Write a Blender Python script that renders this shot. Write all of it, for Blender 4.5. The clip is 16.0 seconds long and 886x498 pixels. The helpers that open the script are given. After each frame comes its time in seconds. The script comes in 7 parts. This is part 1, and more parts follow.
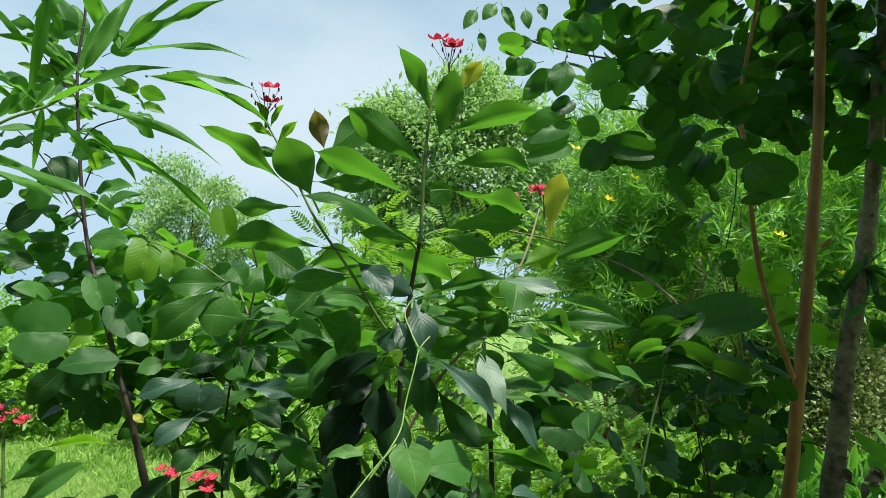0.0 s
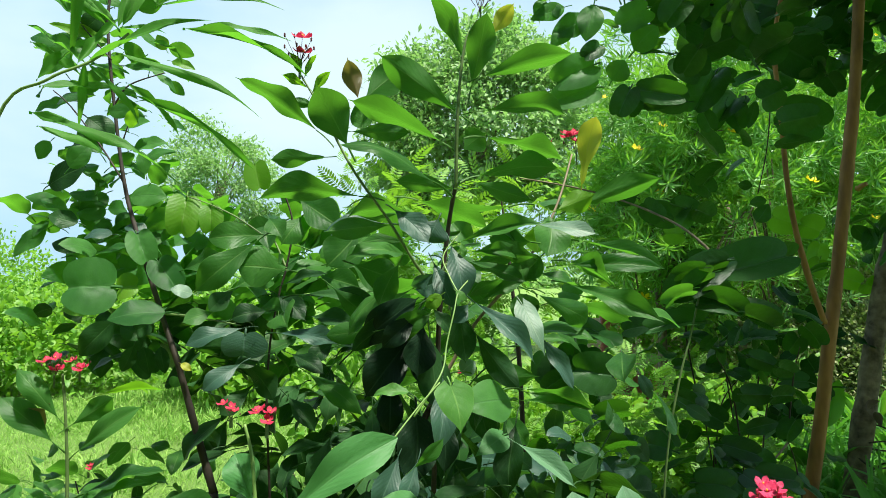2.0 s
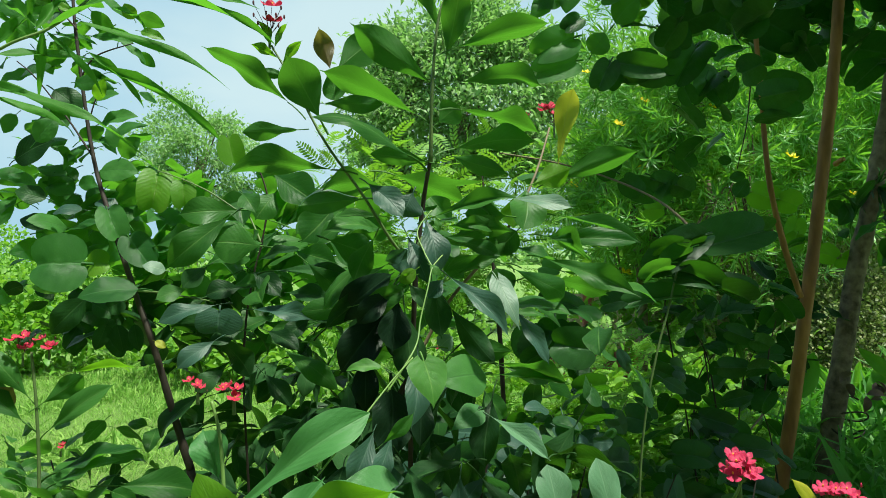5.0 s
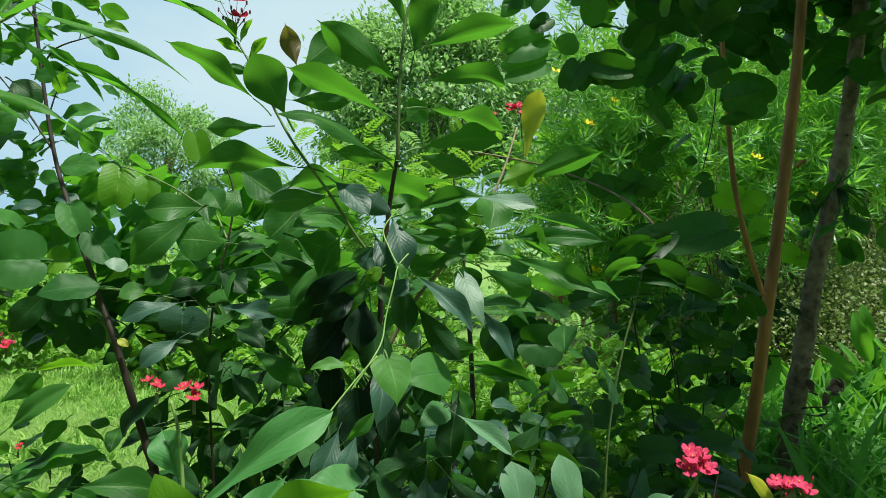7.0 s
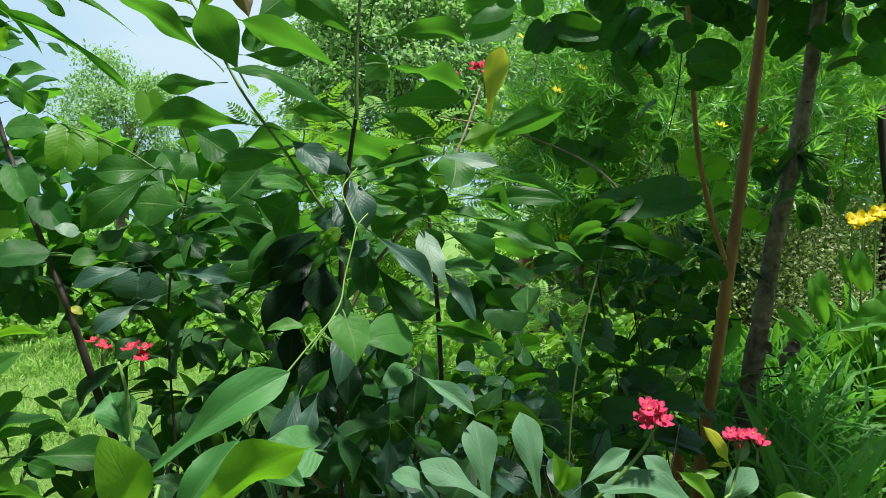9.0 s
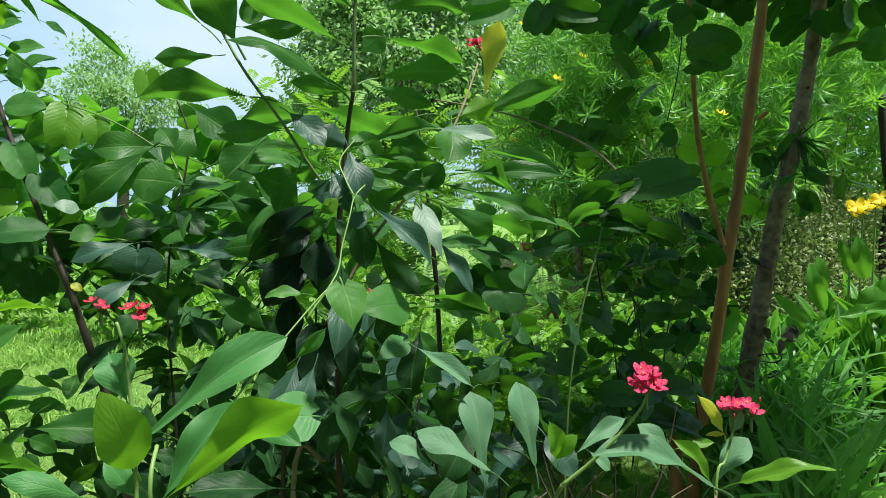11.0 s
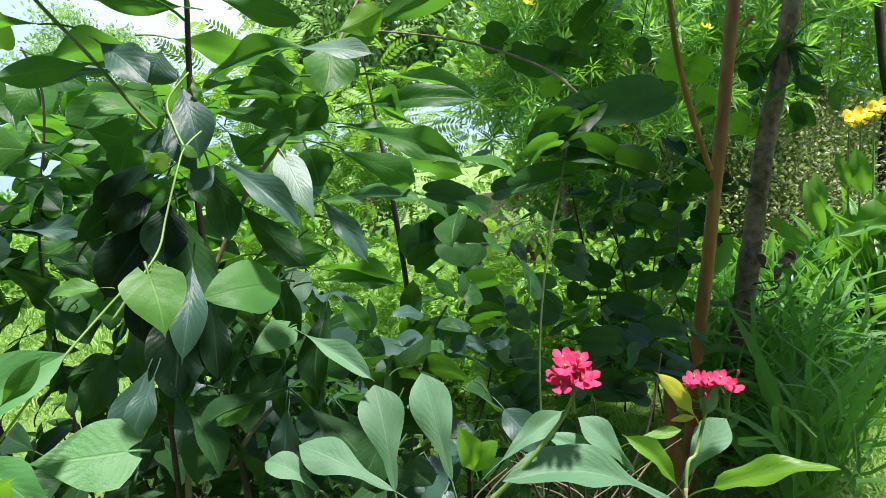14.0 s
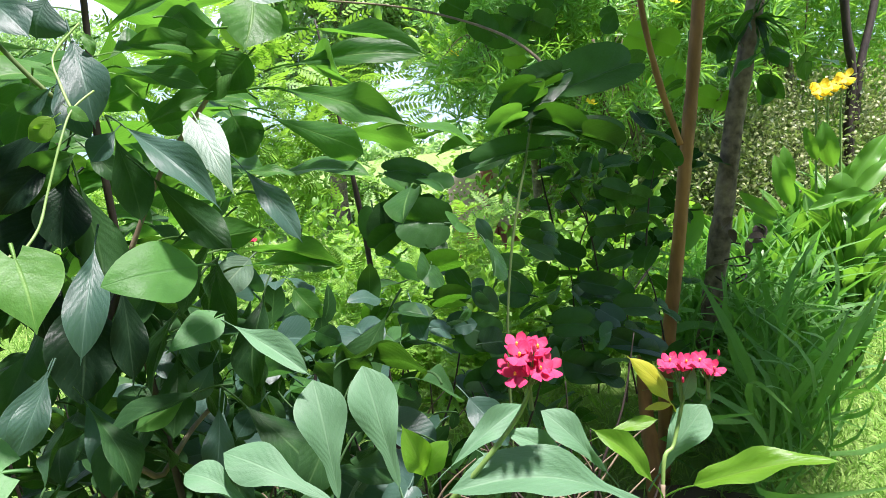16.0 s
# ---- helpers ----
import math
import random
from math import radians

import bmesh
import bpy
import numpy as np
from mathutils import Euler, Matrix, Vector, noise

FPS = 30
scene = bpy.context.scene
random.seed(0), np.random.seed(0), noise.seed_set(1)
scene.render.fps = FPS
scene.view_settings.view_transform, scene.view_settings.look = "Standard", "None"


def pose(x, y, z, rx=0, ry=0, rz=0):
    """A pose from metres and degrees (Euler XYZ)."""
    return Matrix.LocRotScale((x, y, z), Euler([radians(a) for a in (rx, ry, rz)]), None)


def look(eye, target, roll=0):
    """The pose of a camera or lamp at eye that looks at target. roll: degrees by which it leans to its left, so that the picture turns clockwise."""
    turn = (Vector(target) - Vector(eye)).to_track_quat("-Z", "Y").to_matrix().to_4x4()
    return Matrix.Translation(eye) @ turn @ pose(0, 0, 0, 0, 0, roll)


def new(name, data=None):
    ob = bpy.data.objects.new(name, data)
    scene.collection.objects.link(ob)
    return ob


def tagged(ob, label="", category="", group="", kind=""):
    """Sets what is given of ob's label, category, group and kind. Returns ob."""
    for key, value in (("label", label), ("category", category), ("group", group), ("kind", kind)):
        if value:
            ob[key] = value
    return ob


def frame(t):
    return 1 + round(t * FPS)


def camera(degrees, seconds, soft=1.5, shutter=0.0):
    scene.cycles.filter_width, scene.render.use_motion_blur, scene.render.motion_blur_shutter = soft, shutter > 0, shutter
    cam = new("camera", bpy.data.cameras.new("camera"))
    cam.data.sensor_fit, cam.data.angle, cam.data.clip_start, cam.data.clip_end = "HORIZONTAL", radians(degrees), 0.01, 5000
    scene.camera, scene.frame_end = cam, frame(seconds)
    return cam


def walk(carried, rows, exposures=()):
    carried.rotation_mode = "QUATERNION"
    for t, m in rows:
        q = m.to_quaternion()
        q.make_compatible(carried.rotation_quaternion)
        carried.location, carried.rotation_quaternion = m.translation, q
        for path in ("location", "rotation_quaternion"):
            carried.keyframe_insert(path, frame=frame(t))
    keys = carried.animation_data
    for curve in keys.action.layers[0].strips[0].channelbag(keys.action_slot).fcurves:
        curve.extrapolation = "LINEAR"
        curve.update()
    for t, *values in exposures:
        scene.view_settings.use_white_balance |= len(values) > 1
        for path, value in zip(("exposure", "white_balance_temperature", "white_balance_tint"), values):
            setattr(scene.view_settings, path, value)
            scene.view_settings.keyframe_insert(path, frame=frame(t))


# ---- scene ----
cam = camera(69.3, 16.0, soft=0.5)
ROWS = [
    (0.0, -0.0000, 0.0000, 1.3500, 96.50, -0.00, -0.00),
    (0.5, 0.0027, -0.0039, 1.3470, 95.79, 0.50, 0.17),
    (1.0, -0.0015, 0.0008, 1.3405, 94.67, 0.75, 1.00),
    (1.5, -0.0155, -0.0094, 1.3410, 93.81, 1.20, 2.68),
    (2.0, -0.0197, -0.0143, 1.3338, 92.59, 1.03, 2.16),
    (2.5, -0.0215, -0.0021, 1.3326, 90.38, 0.71, 1.63),
    (3.0, -0.0112, 0.0083, 1.3264, 89.48, 0.98, 1.79),
    (3.5, -0.0113, 0.0048, 1.3279, 89.54, 1.15, 1.37),
    (4.0, -0.0087, 0.0023, 1.3281, 90.01, 1.19, 1.38),
    (6.5, -0.0023, -0.0064, 1.3338, 90.60, 1.17, -1.16),
    (7.0, 0.0044, -0.0053, 1.3322, 90.18, 0.99, -1.66),
    (7.5, 0.0003, 0.0064, 1.3286, 89.56, 0.71, -1.95),
    (8.0, -0.0000, 0.0124, 1.3261, 88.96, 0.69, -2.51),
    (8.5, 0.0079, 0.0109, 1.3229, 88.17, 0.78, -3.62),
    (9.0, 0.0184, 0.0069, 1.3158, 87.52, 1.34, -4.33),
    (11.5, 0.0222, 0.0006, 1.2842, 86.82, 1.26, -4.25),
    (12.0, 0.0224, 0.0013, 1.2878, 86.90, 0.57, -3.07),
    (12.5, 0.0378, 0.0199, 1.3016, 85.62, 1.52, -0.30),
    (13.0, 0.0686, 0.0537, 1.3112, 84.43, 3.50, 1.75),
    (13.5, 0.1151, 0.1113, 1.2994, 82.69, 3.48, -0.42),
    (14.0, 0.1748, 0.2089, 1.2746, 81.93, 5.85, -4.81),
    (14.5, 0.2065, 0.2754, 1.2629, 81.60, 7.50, -7.83),
    (15.0, 0.1947, 0.2808, 1.2582, 81.74, 7.44, -5.13),
    (15.5, 0.2076, 0.2798, 1.2495, 81.10, 7.36, -6.14),
    (16.0, 0.2103, 0.2911, 1.2477, 80.33, 6.91, -7.34),
]
walk(cam, [(t, pose(x, y, z, rx, ry, rz)) for t, x, y, z, rx, ry, rz in ROWS],
     exposures=[(0, 0.76, 6500, 4), (1.4, 1.00, 6480, 0), (2.0, 1.04, 6480, 0), (3.0, 0.93, 6480, -7), (4.0, 0.81, 6460, -7), (6.5, 0.68, 6400, -5), (9.0, 0.78, 6250, 1), (11.5, 0.90, 6230, 4), (12.4, 0.95, 6200, 7), (13.2, 1.02, 6150, 12), (14.0, 1.24, 6100, 20), (14.6, 1.39, 6100, 22), (15.0, 1.35, 6150, 22), (15.5, 1.38, 6150, 23), (16.0, 1.58, 6100, 26)])

# ---- light ----
world = bpy.data.worlds.new("world")
scene.world = world
world.use_nodes = True
SUN_EL, SUN_AZ = radians(72), radians(130)   # azimuth from +y towards +x


def build_sky():
    nt = world.node_tree
    nt.nodes.clear()
    out = nt.nodes.new("ShaderNodeOutputWorld")
    bg = nt.nodes.new("ShaderNodeBackground")
    sky = nt.nodes.new("ShaderNodeTexSky")
    sky.sky_type = 'NISHITA'
    sky.sun_disc = False
    sky.sun_elevation = SUN_EL
    sky.sun_rotation = SUN_AZ
    sky.air_density, sky.dust_density, sky.ozone_density = 1.0, 1.6, 1.0
    # broad thin cloud over the blue
    geo = nt.nodes.new("ShaderNodeNewGeometry")
    mp = nt.nodes.new("ShaderNodeMapping")
    mp.inputs["Scale"].default_value = (1.0, 1.0, 2.2)
    nz = nt.nodes.new("ShaderNodeTexNoise")
    nz.inputs["Scale"].default_value = 1.7
    nz.inputs["Detail"].default_value = 6.0
    ramp = nt.nodes.new("ShaderNodeMapRange")
    ramp.inputs["From Min"].default_value, ramp.inputs["From Max"].default_value = 0.42, 0.68
    ramp.inputs["To Min"].default_value, ramp.inputs["To Max"].default_value = 0.0, 0.9
    veil = nt.nodes.new("ShaderNodeMixRGB")      # bright hazy blue
    sepz = nt.nodes.new("ShaderNodeSeparateXYZ")
    haze = nt.nodes.new("ShaderNodeMapRange")    # haze thins towards the zenith
    haze.inputs["From Min"].default_value, haze.inputs["From Max"].default_value = 0.35, 0.85
    haze.inputs["To Min"].default_value, haze.inputs["To Max"].default_value = 0.85, 0.05
    nt.links.new(geo.outputs["Position"], sepz.inputs[0])
    nt.links.new(sepz.outputs["Z"], haze.inputs["Value"])
    nt.links.new(haze.outputs["Result"], veil.inputs["Fac"])
    thin = nt.nodes.new("ShaderNodeMath")
    thin.operation = 'MULTIPLY'
    veil.inputs["Color2"].default_value = (5.7, 8.4, 11.2, 1)
    mix = nt.nodes.new("ShaderNodeMixRGB")       # white cloud
    mix.inputs["Color2"].default_value = (9.1, 10.2, 11.2, 1)
    nt.links.new(geo.outputs["Position"], mp.inputs["Vector"])
    nt.links.new(mp.outputs["Vector"], nz.inputs["Vector"])
    nt.links.new(nz.outputs["Fac"], ramp.inputs["Value"])
    nt.links.new(ramp.outputs["Result"], thin.inputs[0])
    nt.links.new(haze.outputs["Result"], thin.inputs[1])
    nt.links.new(thin.outputs[0], mix.inputs["Fac"])
    nt.links.new(sky.outputs["Color"], veil.inputs["Color1"])
    nt.links.new(veil.outputs["Color"], mix.inputs["Color1"])
    nt.links.new(mix.outputs["Color"], bg.inputs["Color"])
    bg.inputs["Strength"].default_value = 0.051
    nt.links.new(bg.outputs["Background"], out.inputs["Surface"])


build_sky()
sun_data = bpy.data.lights.new("sun", 'SUN')
sun_data.energy, sun_data.angle, sun_data.color = 4.8, radians(4), (1.0, 0.95, 0.86)
sun = new("sun", sun_data)
sun_dir = Vector((math.sin(SUN_AZ) * math.cos(SUN_EL), math.cos(SUN_AZ) * math.cos(SUN_EL), math.sin(SUN_EL)))
sun.matrix_world = look(sun_dir * 30, (0, 0, 0))


# ---- materials ----
def nodes_of(name):
    m = bpy.data.materials.new(name)
    m.use_nodes = True
    nt = m.node_tree
    nt.nodes.clear()
    return m, nt, nt.nodes.new("ShaderNodeOutputMaterial")


def noise_node(nt, scale, detail=4.0, coord="Object", rough=0.55):
    tc = nt.nodes.new("ShaderNodeTexCoord")
    nz = nt.nodes.new("ShaderNodeTexNoise")
    nz.inputs["Scale"].default_value = scale
    nz.inputs["Detail"].default_value = detail
    nz.inputs["Roughness"].default_value = rough
    nt.links.new(tc.outputs[coord], nz.inputs["Vector"])
    return nz


def math_node(nt, op, a, b=None, c=None):
    n = nt.nodes.new("ShaderNodeMath")
    n.operation = op
    for i, v in enumerate((a, b, c)):
        if v is None:
            continue
        if isinstance(v, (int, float)):
            n.inputs[i].default_value = v
        else:
            nt.links.new(v, n.inputs[i])
    return n.outputs[0]


def leaf_material(name, dark, light, vein, through_col, trans=0.35, rough=0.42, veins=9.0, island=False, spots=0.3, bump=0.14, spec=0.5):
    """A leaf blade: upper colour between dark and light, paler midrib and faint side veins, light passing through."""
    m, nt, out = nodes_of(name)
    link = nt.links.new
    uv = nt.nodes.new("ShaderNodeUVMap")
    sep = nt.nodes.new("ShaderNodeSeparateXYZ")
    link(uv.outputs["UV"], sep.inputs[0])
    if island:
        g = nt.nodes.new("ShaderNodeNewGeometry")
        rnd = g.outputs["Random Per Island"]
    else:
        oi = nt.nodes.new("ShaderNodeObjectInfo")
        rnd = oi.outputs["Random"]
    fine, broad = noise_node(nt, 38.0, 5.0), noise_node(nt, 3.2, 3.0)
    mixv = math_node(nt, 'ADD', math_node(nt, 'MULTIPLY', rnd, 0.8), math_node(nt, 'MULTIPLY', math_node(nt, 'SUBTRACT', fine.outputs["Fac"], 0.45), 0.5))
    mixv = math_node(nt, 'ADD', mixv, math_node(nt, 'MULTIPLY', math_node(nt, 'SUBTRACT', broad.outputs["Fac"], 0.5), 0.9))
    col = nt.nodes.new("ShaderNodeMixRGB")
    col.use_clamp = True
    col.inputs["Color1"].default_value = (*dark, 1)
    col.inputs["Color2"].default_value = (*light, 1)
    link(mixv, col.inputs["Fac"])
    # veins: v across in 0..1, u along; the side veins wander a little
    across = math_node(nt, 'ABSOLUTE', math_node(nt, 'SUBTRACT', sep.outputs["Y"], 0.5))
    mid = nt.nodes.new("ShaderNodeMapRange")
    mid.inputs["From Min"].default_value, mid.inputs["From Max"].default_value = 0.030, 0.008
    link(across, mid.inputs["Value"])
    along = math_node(nt, 'ADD', sep.outputs["X"], math_node(nt, 'MULTIPLY', broad.outputs["Fac"], 0.16))
    s = math_node(nt, 'SINE', math_node(nt, 'MULTIPLY', math_node(nt, 'SUBTRACT', along, math_node(nt, 'MULTIPLY', across, 0.7)), veins * 6.283))
    side = nt.nodes.new("ShaderNodeMapRange")
    side.interpolation_type = 'SMOOTHSTEP'
    side.inputs["From Min"].default_value, side.inputs["From Max"].default_value = 0.80, 1.0
    link(s, side.inputs["Value"])
    rim = nt.nodes.new("ShaderNodeMapRange")
    rim.inputs["From Min"].default_value, rim.inputs["From Max"].default_value = 0.47, 0.5
    link(across, rim.inputs["Value"])
    vfac = math_node(nt, 'ADD', math_node(nt, 'MULTIPLY', mid.outputs[0], 0.55), math_node(nt, 'MULTIPLY', side.outputs[0], 0.13 if veins else 0.0))
    vfac = math_node(nt, 'MINIMUM', math_node(nt, 'ADD', vfac, math_node(nt, 'MULTIPLY', rim.outputs[0], 0.3)), 1.0)
    col2 = nt.nodes.new("ShaderNodeMixRGB")
    col2.inputs["Color2"].default_value = (*vein, 1)
    link(vfac, col2.inputs["Fac"])
    link(col.outputs[0], col2.inputs["Color1"])
    # small blemishes
    sp = noise_node(nt, 24.0, 3.0)
    spot = math_node(nt, 'MULTIPLY', math_node(nt, 'GREATER_THAN', sp.outputs["Fac"], 0.71), spots)
    col3 = nt.nodes.new("ShaderNodeMixRGB")
    col3.inputs["Color2"].default_value = (0.09, 0.075, 0.03, 1)
    link(spot, col3.inputs["Fac"])
    link(col2.outputs[0], col3.inputs["Color1"])
    p = nt.nodes.new("ShaderNodeBsdfPrincipled")
    link(col3.outputs[0], p.inputs["Base Color"])
    p.inputs["Specular IOR Level"].default_value = spec
    rz = math_node(nt, 'ADD', rough - 0.14, math_node(nt, 'MULTIPLY', broad.outputs["Fac"], 0.26))
    link(rz, p.inputs["Roughness"])
    b = nt.nodes.new("ShaderNodeBump")
    b.inputs["Strength"].default_value = bump * 1.6
    b.inputs["Distance"].default_value = 0.004
    pucker = math_node(nt, 'MULTIPLY', s, -0.10 if veins else 0.0)
    hgt = math_node(nt, 'ADD', math_node(nt, 'MULTIPLY', fine.outputs["Fac"], 0.5), math_node(nt, 'MULTIPLY', broad.outputs["Fac"], 1.3))
    hgt = math_node(nt, 'SUBTRACT', math_node(nt, 'ADD', hgt, pucker), math_node(nt, 'MULTIPLY', mid.outputs[0], 1.2))
    link(hgt, b.inputs["Height"])
    link(b.outputs[0], p.inputs["Normal"])
    tr = nt.nodes.new("ShaderNodeBsdfTranslucent")
    tcol = nt.nodes.new("ShaderNodeMixRGB")
    tcol.blend_type = 'MULTIPLY'
    tcol.inputs["Fac"].default_value = 0.5
    tcol.inputs["Color1"].default_value = (*through_col, 1)
    vmix = nt.nodes.new("ShaderNodeMixRGB")
    vmix.inputs["Color1"].default_value = (1, 1, 1, 1)
    vmix.inputs["Color2"].default_value = (0.35, 0.5, 0.3, 1)
    link(math_node(nt, 'ADD', math_node(nt, 'MULTIPLY', vfac, 0.8), math_node(nt, 'MULTIPLY', rnd, 0.5)), vmix.inputs["Fac"])
    link(vmix.outputs[0], tcol.inputs["Color2"])
    link(tcol.outputs[0], tr.inputs["Color"])
    mx = nt.nodes.new("ShaderNodeMixShader")
    mx.inputs["Fac"].default_value = trans
    link(p.outputs[0], mx.inputs[1])
    link(tr.outputs[0], mx.inputs[2])
    link(mx.outputs[0], out.inputs["Surface"])
    return m


def bark_material(name, dark, light, scale=20.0, stretch=0.25, rough=0.8, bump=0.6, rings=0.0):
    m, nt, out = nodes_of(name)
    link = nt.links.new
    tc = nt.nodes.new("ShaderNodeTexCoord")
    mp = nt.nodes.new("ShaderNodeMapping")
    mp.inputs["Scale"].default_value = (1, 1, stretch)
    link(tc.outputs["Object"], mp.inputs["Vector"])
    n1 = nt.nodes.new("ShaderNodeTexNoise")
    n1.inputs["Scale"].default_value, n1.inputs["Detail"].default_value = scale, 8.0
    n2 = nt.nodes.new("ShaderNodeTexNoise")
    n2.inputs["Scale"].default_value, n2.inputs["Detail"].default_value = scale * 0.22, 4.0
    link(mp.outputs[0], n1.inputs["Vector"])
    link(mp.outputs[0], n2.inputs["Vector"])
    fac = math_node(nt, 'ADD', math_node(nt, 'MULTIPLY', n1.outputs["Fac"], 0.6), math_node(nt, 'MULTIPLY', n2.outputs["Fac"], 0.5))
    if rings:
        wv = nt.nodes.new("ShaderNodeTexWave")
        wv.bands_direction = 'Z'
        wv.inputs["Scale"].default_value, wv.inputs["Distortion"].default_value = rings, 3.0
        link(tc.outputs["Object"], wv.inputs["Vector"])
        fac = math_node(nt, 'ADD', fac, math_node(nt, 'MULTIPLY', math_node(nt, 'GREATER_THAN', wv.outputs["Fac"], 0.93), -0.25))
    r = nt.nodes.new("ShaderNodeValToRGB")
    r.color_ramp.elements[0].position, r.color_ramp.elements[0].color = 0.34, (*dark, 1)
    r.color_ramp.elements[1].position, r.color_ramp.elements[1].color = 0.72, (*light, 1)
    link(fac, r.inputs[0])
    p = nt.nodes.new("ShaderNodeBsdfPrincipled")
    p.inputs["Roughness"].default_value = rough
    link(r.outputs[0], p.inputs["Base Color"])
    b = nt.nodes.new("ShaderNodeBump")
    b.inputs["Strength"].default_value, b.inputs["Distance"].default_value = bump, 0.01
    link(fac, b.inputs["Height"])
    link(b.outputs[0], p.inputs["Normal"])
    link(p.outputs[0], out.inputs["Surface"])
    return m


def plain_material(name, c1, c2, scale=30.0, rough=0.6, trans=0.0, bump=0.3):
    m, nt, out = nodes_of(name)
    link = nt.links.new
    nz = noise_node(nt, scale, 6.0)
    oi = nt.nodes.new("ShaderNodeObjectInfo")
    col = nt.nodes.new("ShaderNodeMixRGB")
    col.inputs["Color1"].default_value, col.inputs["Color2"].default_value = (*c1, 1), (*c2, 1)
    link(math_node(nt, 'ADD', math_node(nt, 'MULTIPLY', nz.outputs["Fac"], 0.7), math_node(nt, 'MULTIPLY', oi.outputs["Random"], 0.3)), col.inputs["Fac"])
    p = nt.nodes.new("ShaderNodeBsdfPrincipled")
    p.inputs["Roughness"].default_value = rough
    link(col.outputs[0], p.inputs["Base Color"])
    b = nt.nodes.new("ShaderNodeBump")
    b.inputs["Strength"].default_value, b.inputs["Distance"].default_value = bump, 0.005
    link(nz.outputs["Fac"], b.inputs["Height"])
    link(b.outputs[0], p.inputs["Normal"])
    if trans:
        tr = nt.nodes.new("ShaderNodeBsdfTranslucent")
        link(col.outputs[0], tr.inputs["Color"])
        mx = nt.nodes.new("ShaderNodeMixShader")
        mx.inputs["Fac"].default_value = trans
        link(p.outputs[0], mx.inputs[1])
        link(tr.outputs[0], mx.inputs[2])
        link(mx.outputs[0], out.inputs["Surface"])
    else:
        link(p.outputs[0], out.inputs["Surface"])
    return m


def lawn_material():
    m, nt, out = nodes_of("lawn")
    link = nt.links.new
    n1, n2, n3 = noise_node(nt, 0.55, 5.0), noise_node(nt, 9.0, 6.0), noise_node(nt, 120.0, 3.0)
    c = nt.nodes.new("ShaderNodeMixRGB")
    c.inputs["Color1"].default_value, c.inputs["Color2"].default_value = (0.11, 0.22, 0.034, 1), (0.21, 0.34, 0.065, 1)
    link(math_node(nt, 'ADD', math_node(nt, 'MULTIPLY', n2.outputs["Fac"], 0.6), math_node(nt, 'MULTIPLY', n3.outputs["Fac"], 0.5)), c.inputs["Fac"])
    c2 = nt.nodes.new("ShaderNodeMixRGB")
    c2.inputs["Color2"].default_value = (0.26, 0.23, 0.10, 1)
    mr = nt.nodes.new("ShaderNodeMapRange")
    mr.inputs["From Min"].default_value, mr.inputs["From Max"].default_value = 0.55, 0.75
    mr.inputs["To Max"].default_value = 0.45
    link(n1.outputs["Fac"], mr.inputs["Value"])
    link(mr.outputs[0], c2.inputs["Fac"])
    link(c.outputs[0], c2.inputs["Color1"])
    p = nt.nodes.new("ShaderNodeBsdfPrincipled")
    p.inputs["Roughness"].default_value = 0.85
    link(c2.outputs[0], p.inputs["Base Color"])
    b = nt.nodes.new("ShaderNodeBump")
    b.inputs["Strength"].default_value, b.inputs["Distance"].default_value = 0.9, 0.03
    link(n3.outputs["Fac"], b.inputs["Height"])
    link(b.outputs[0], p.inputs["Normal"])
    link(p.outputs[0], out.inputs["Surface"])
    return m


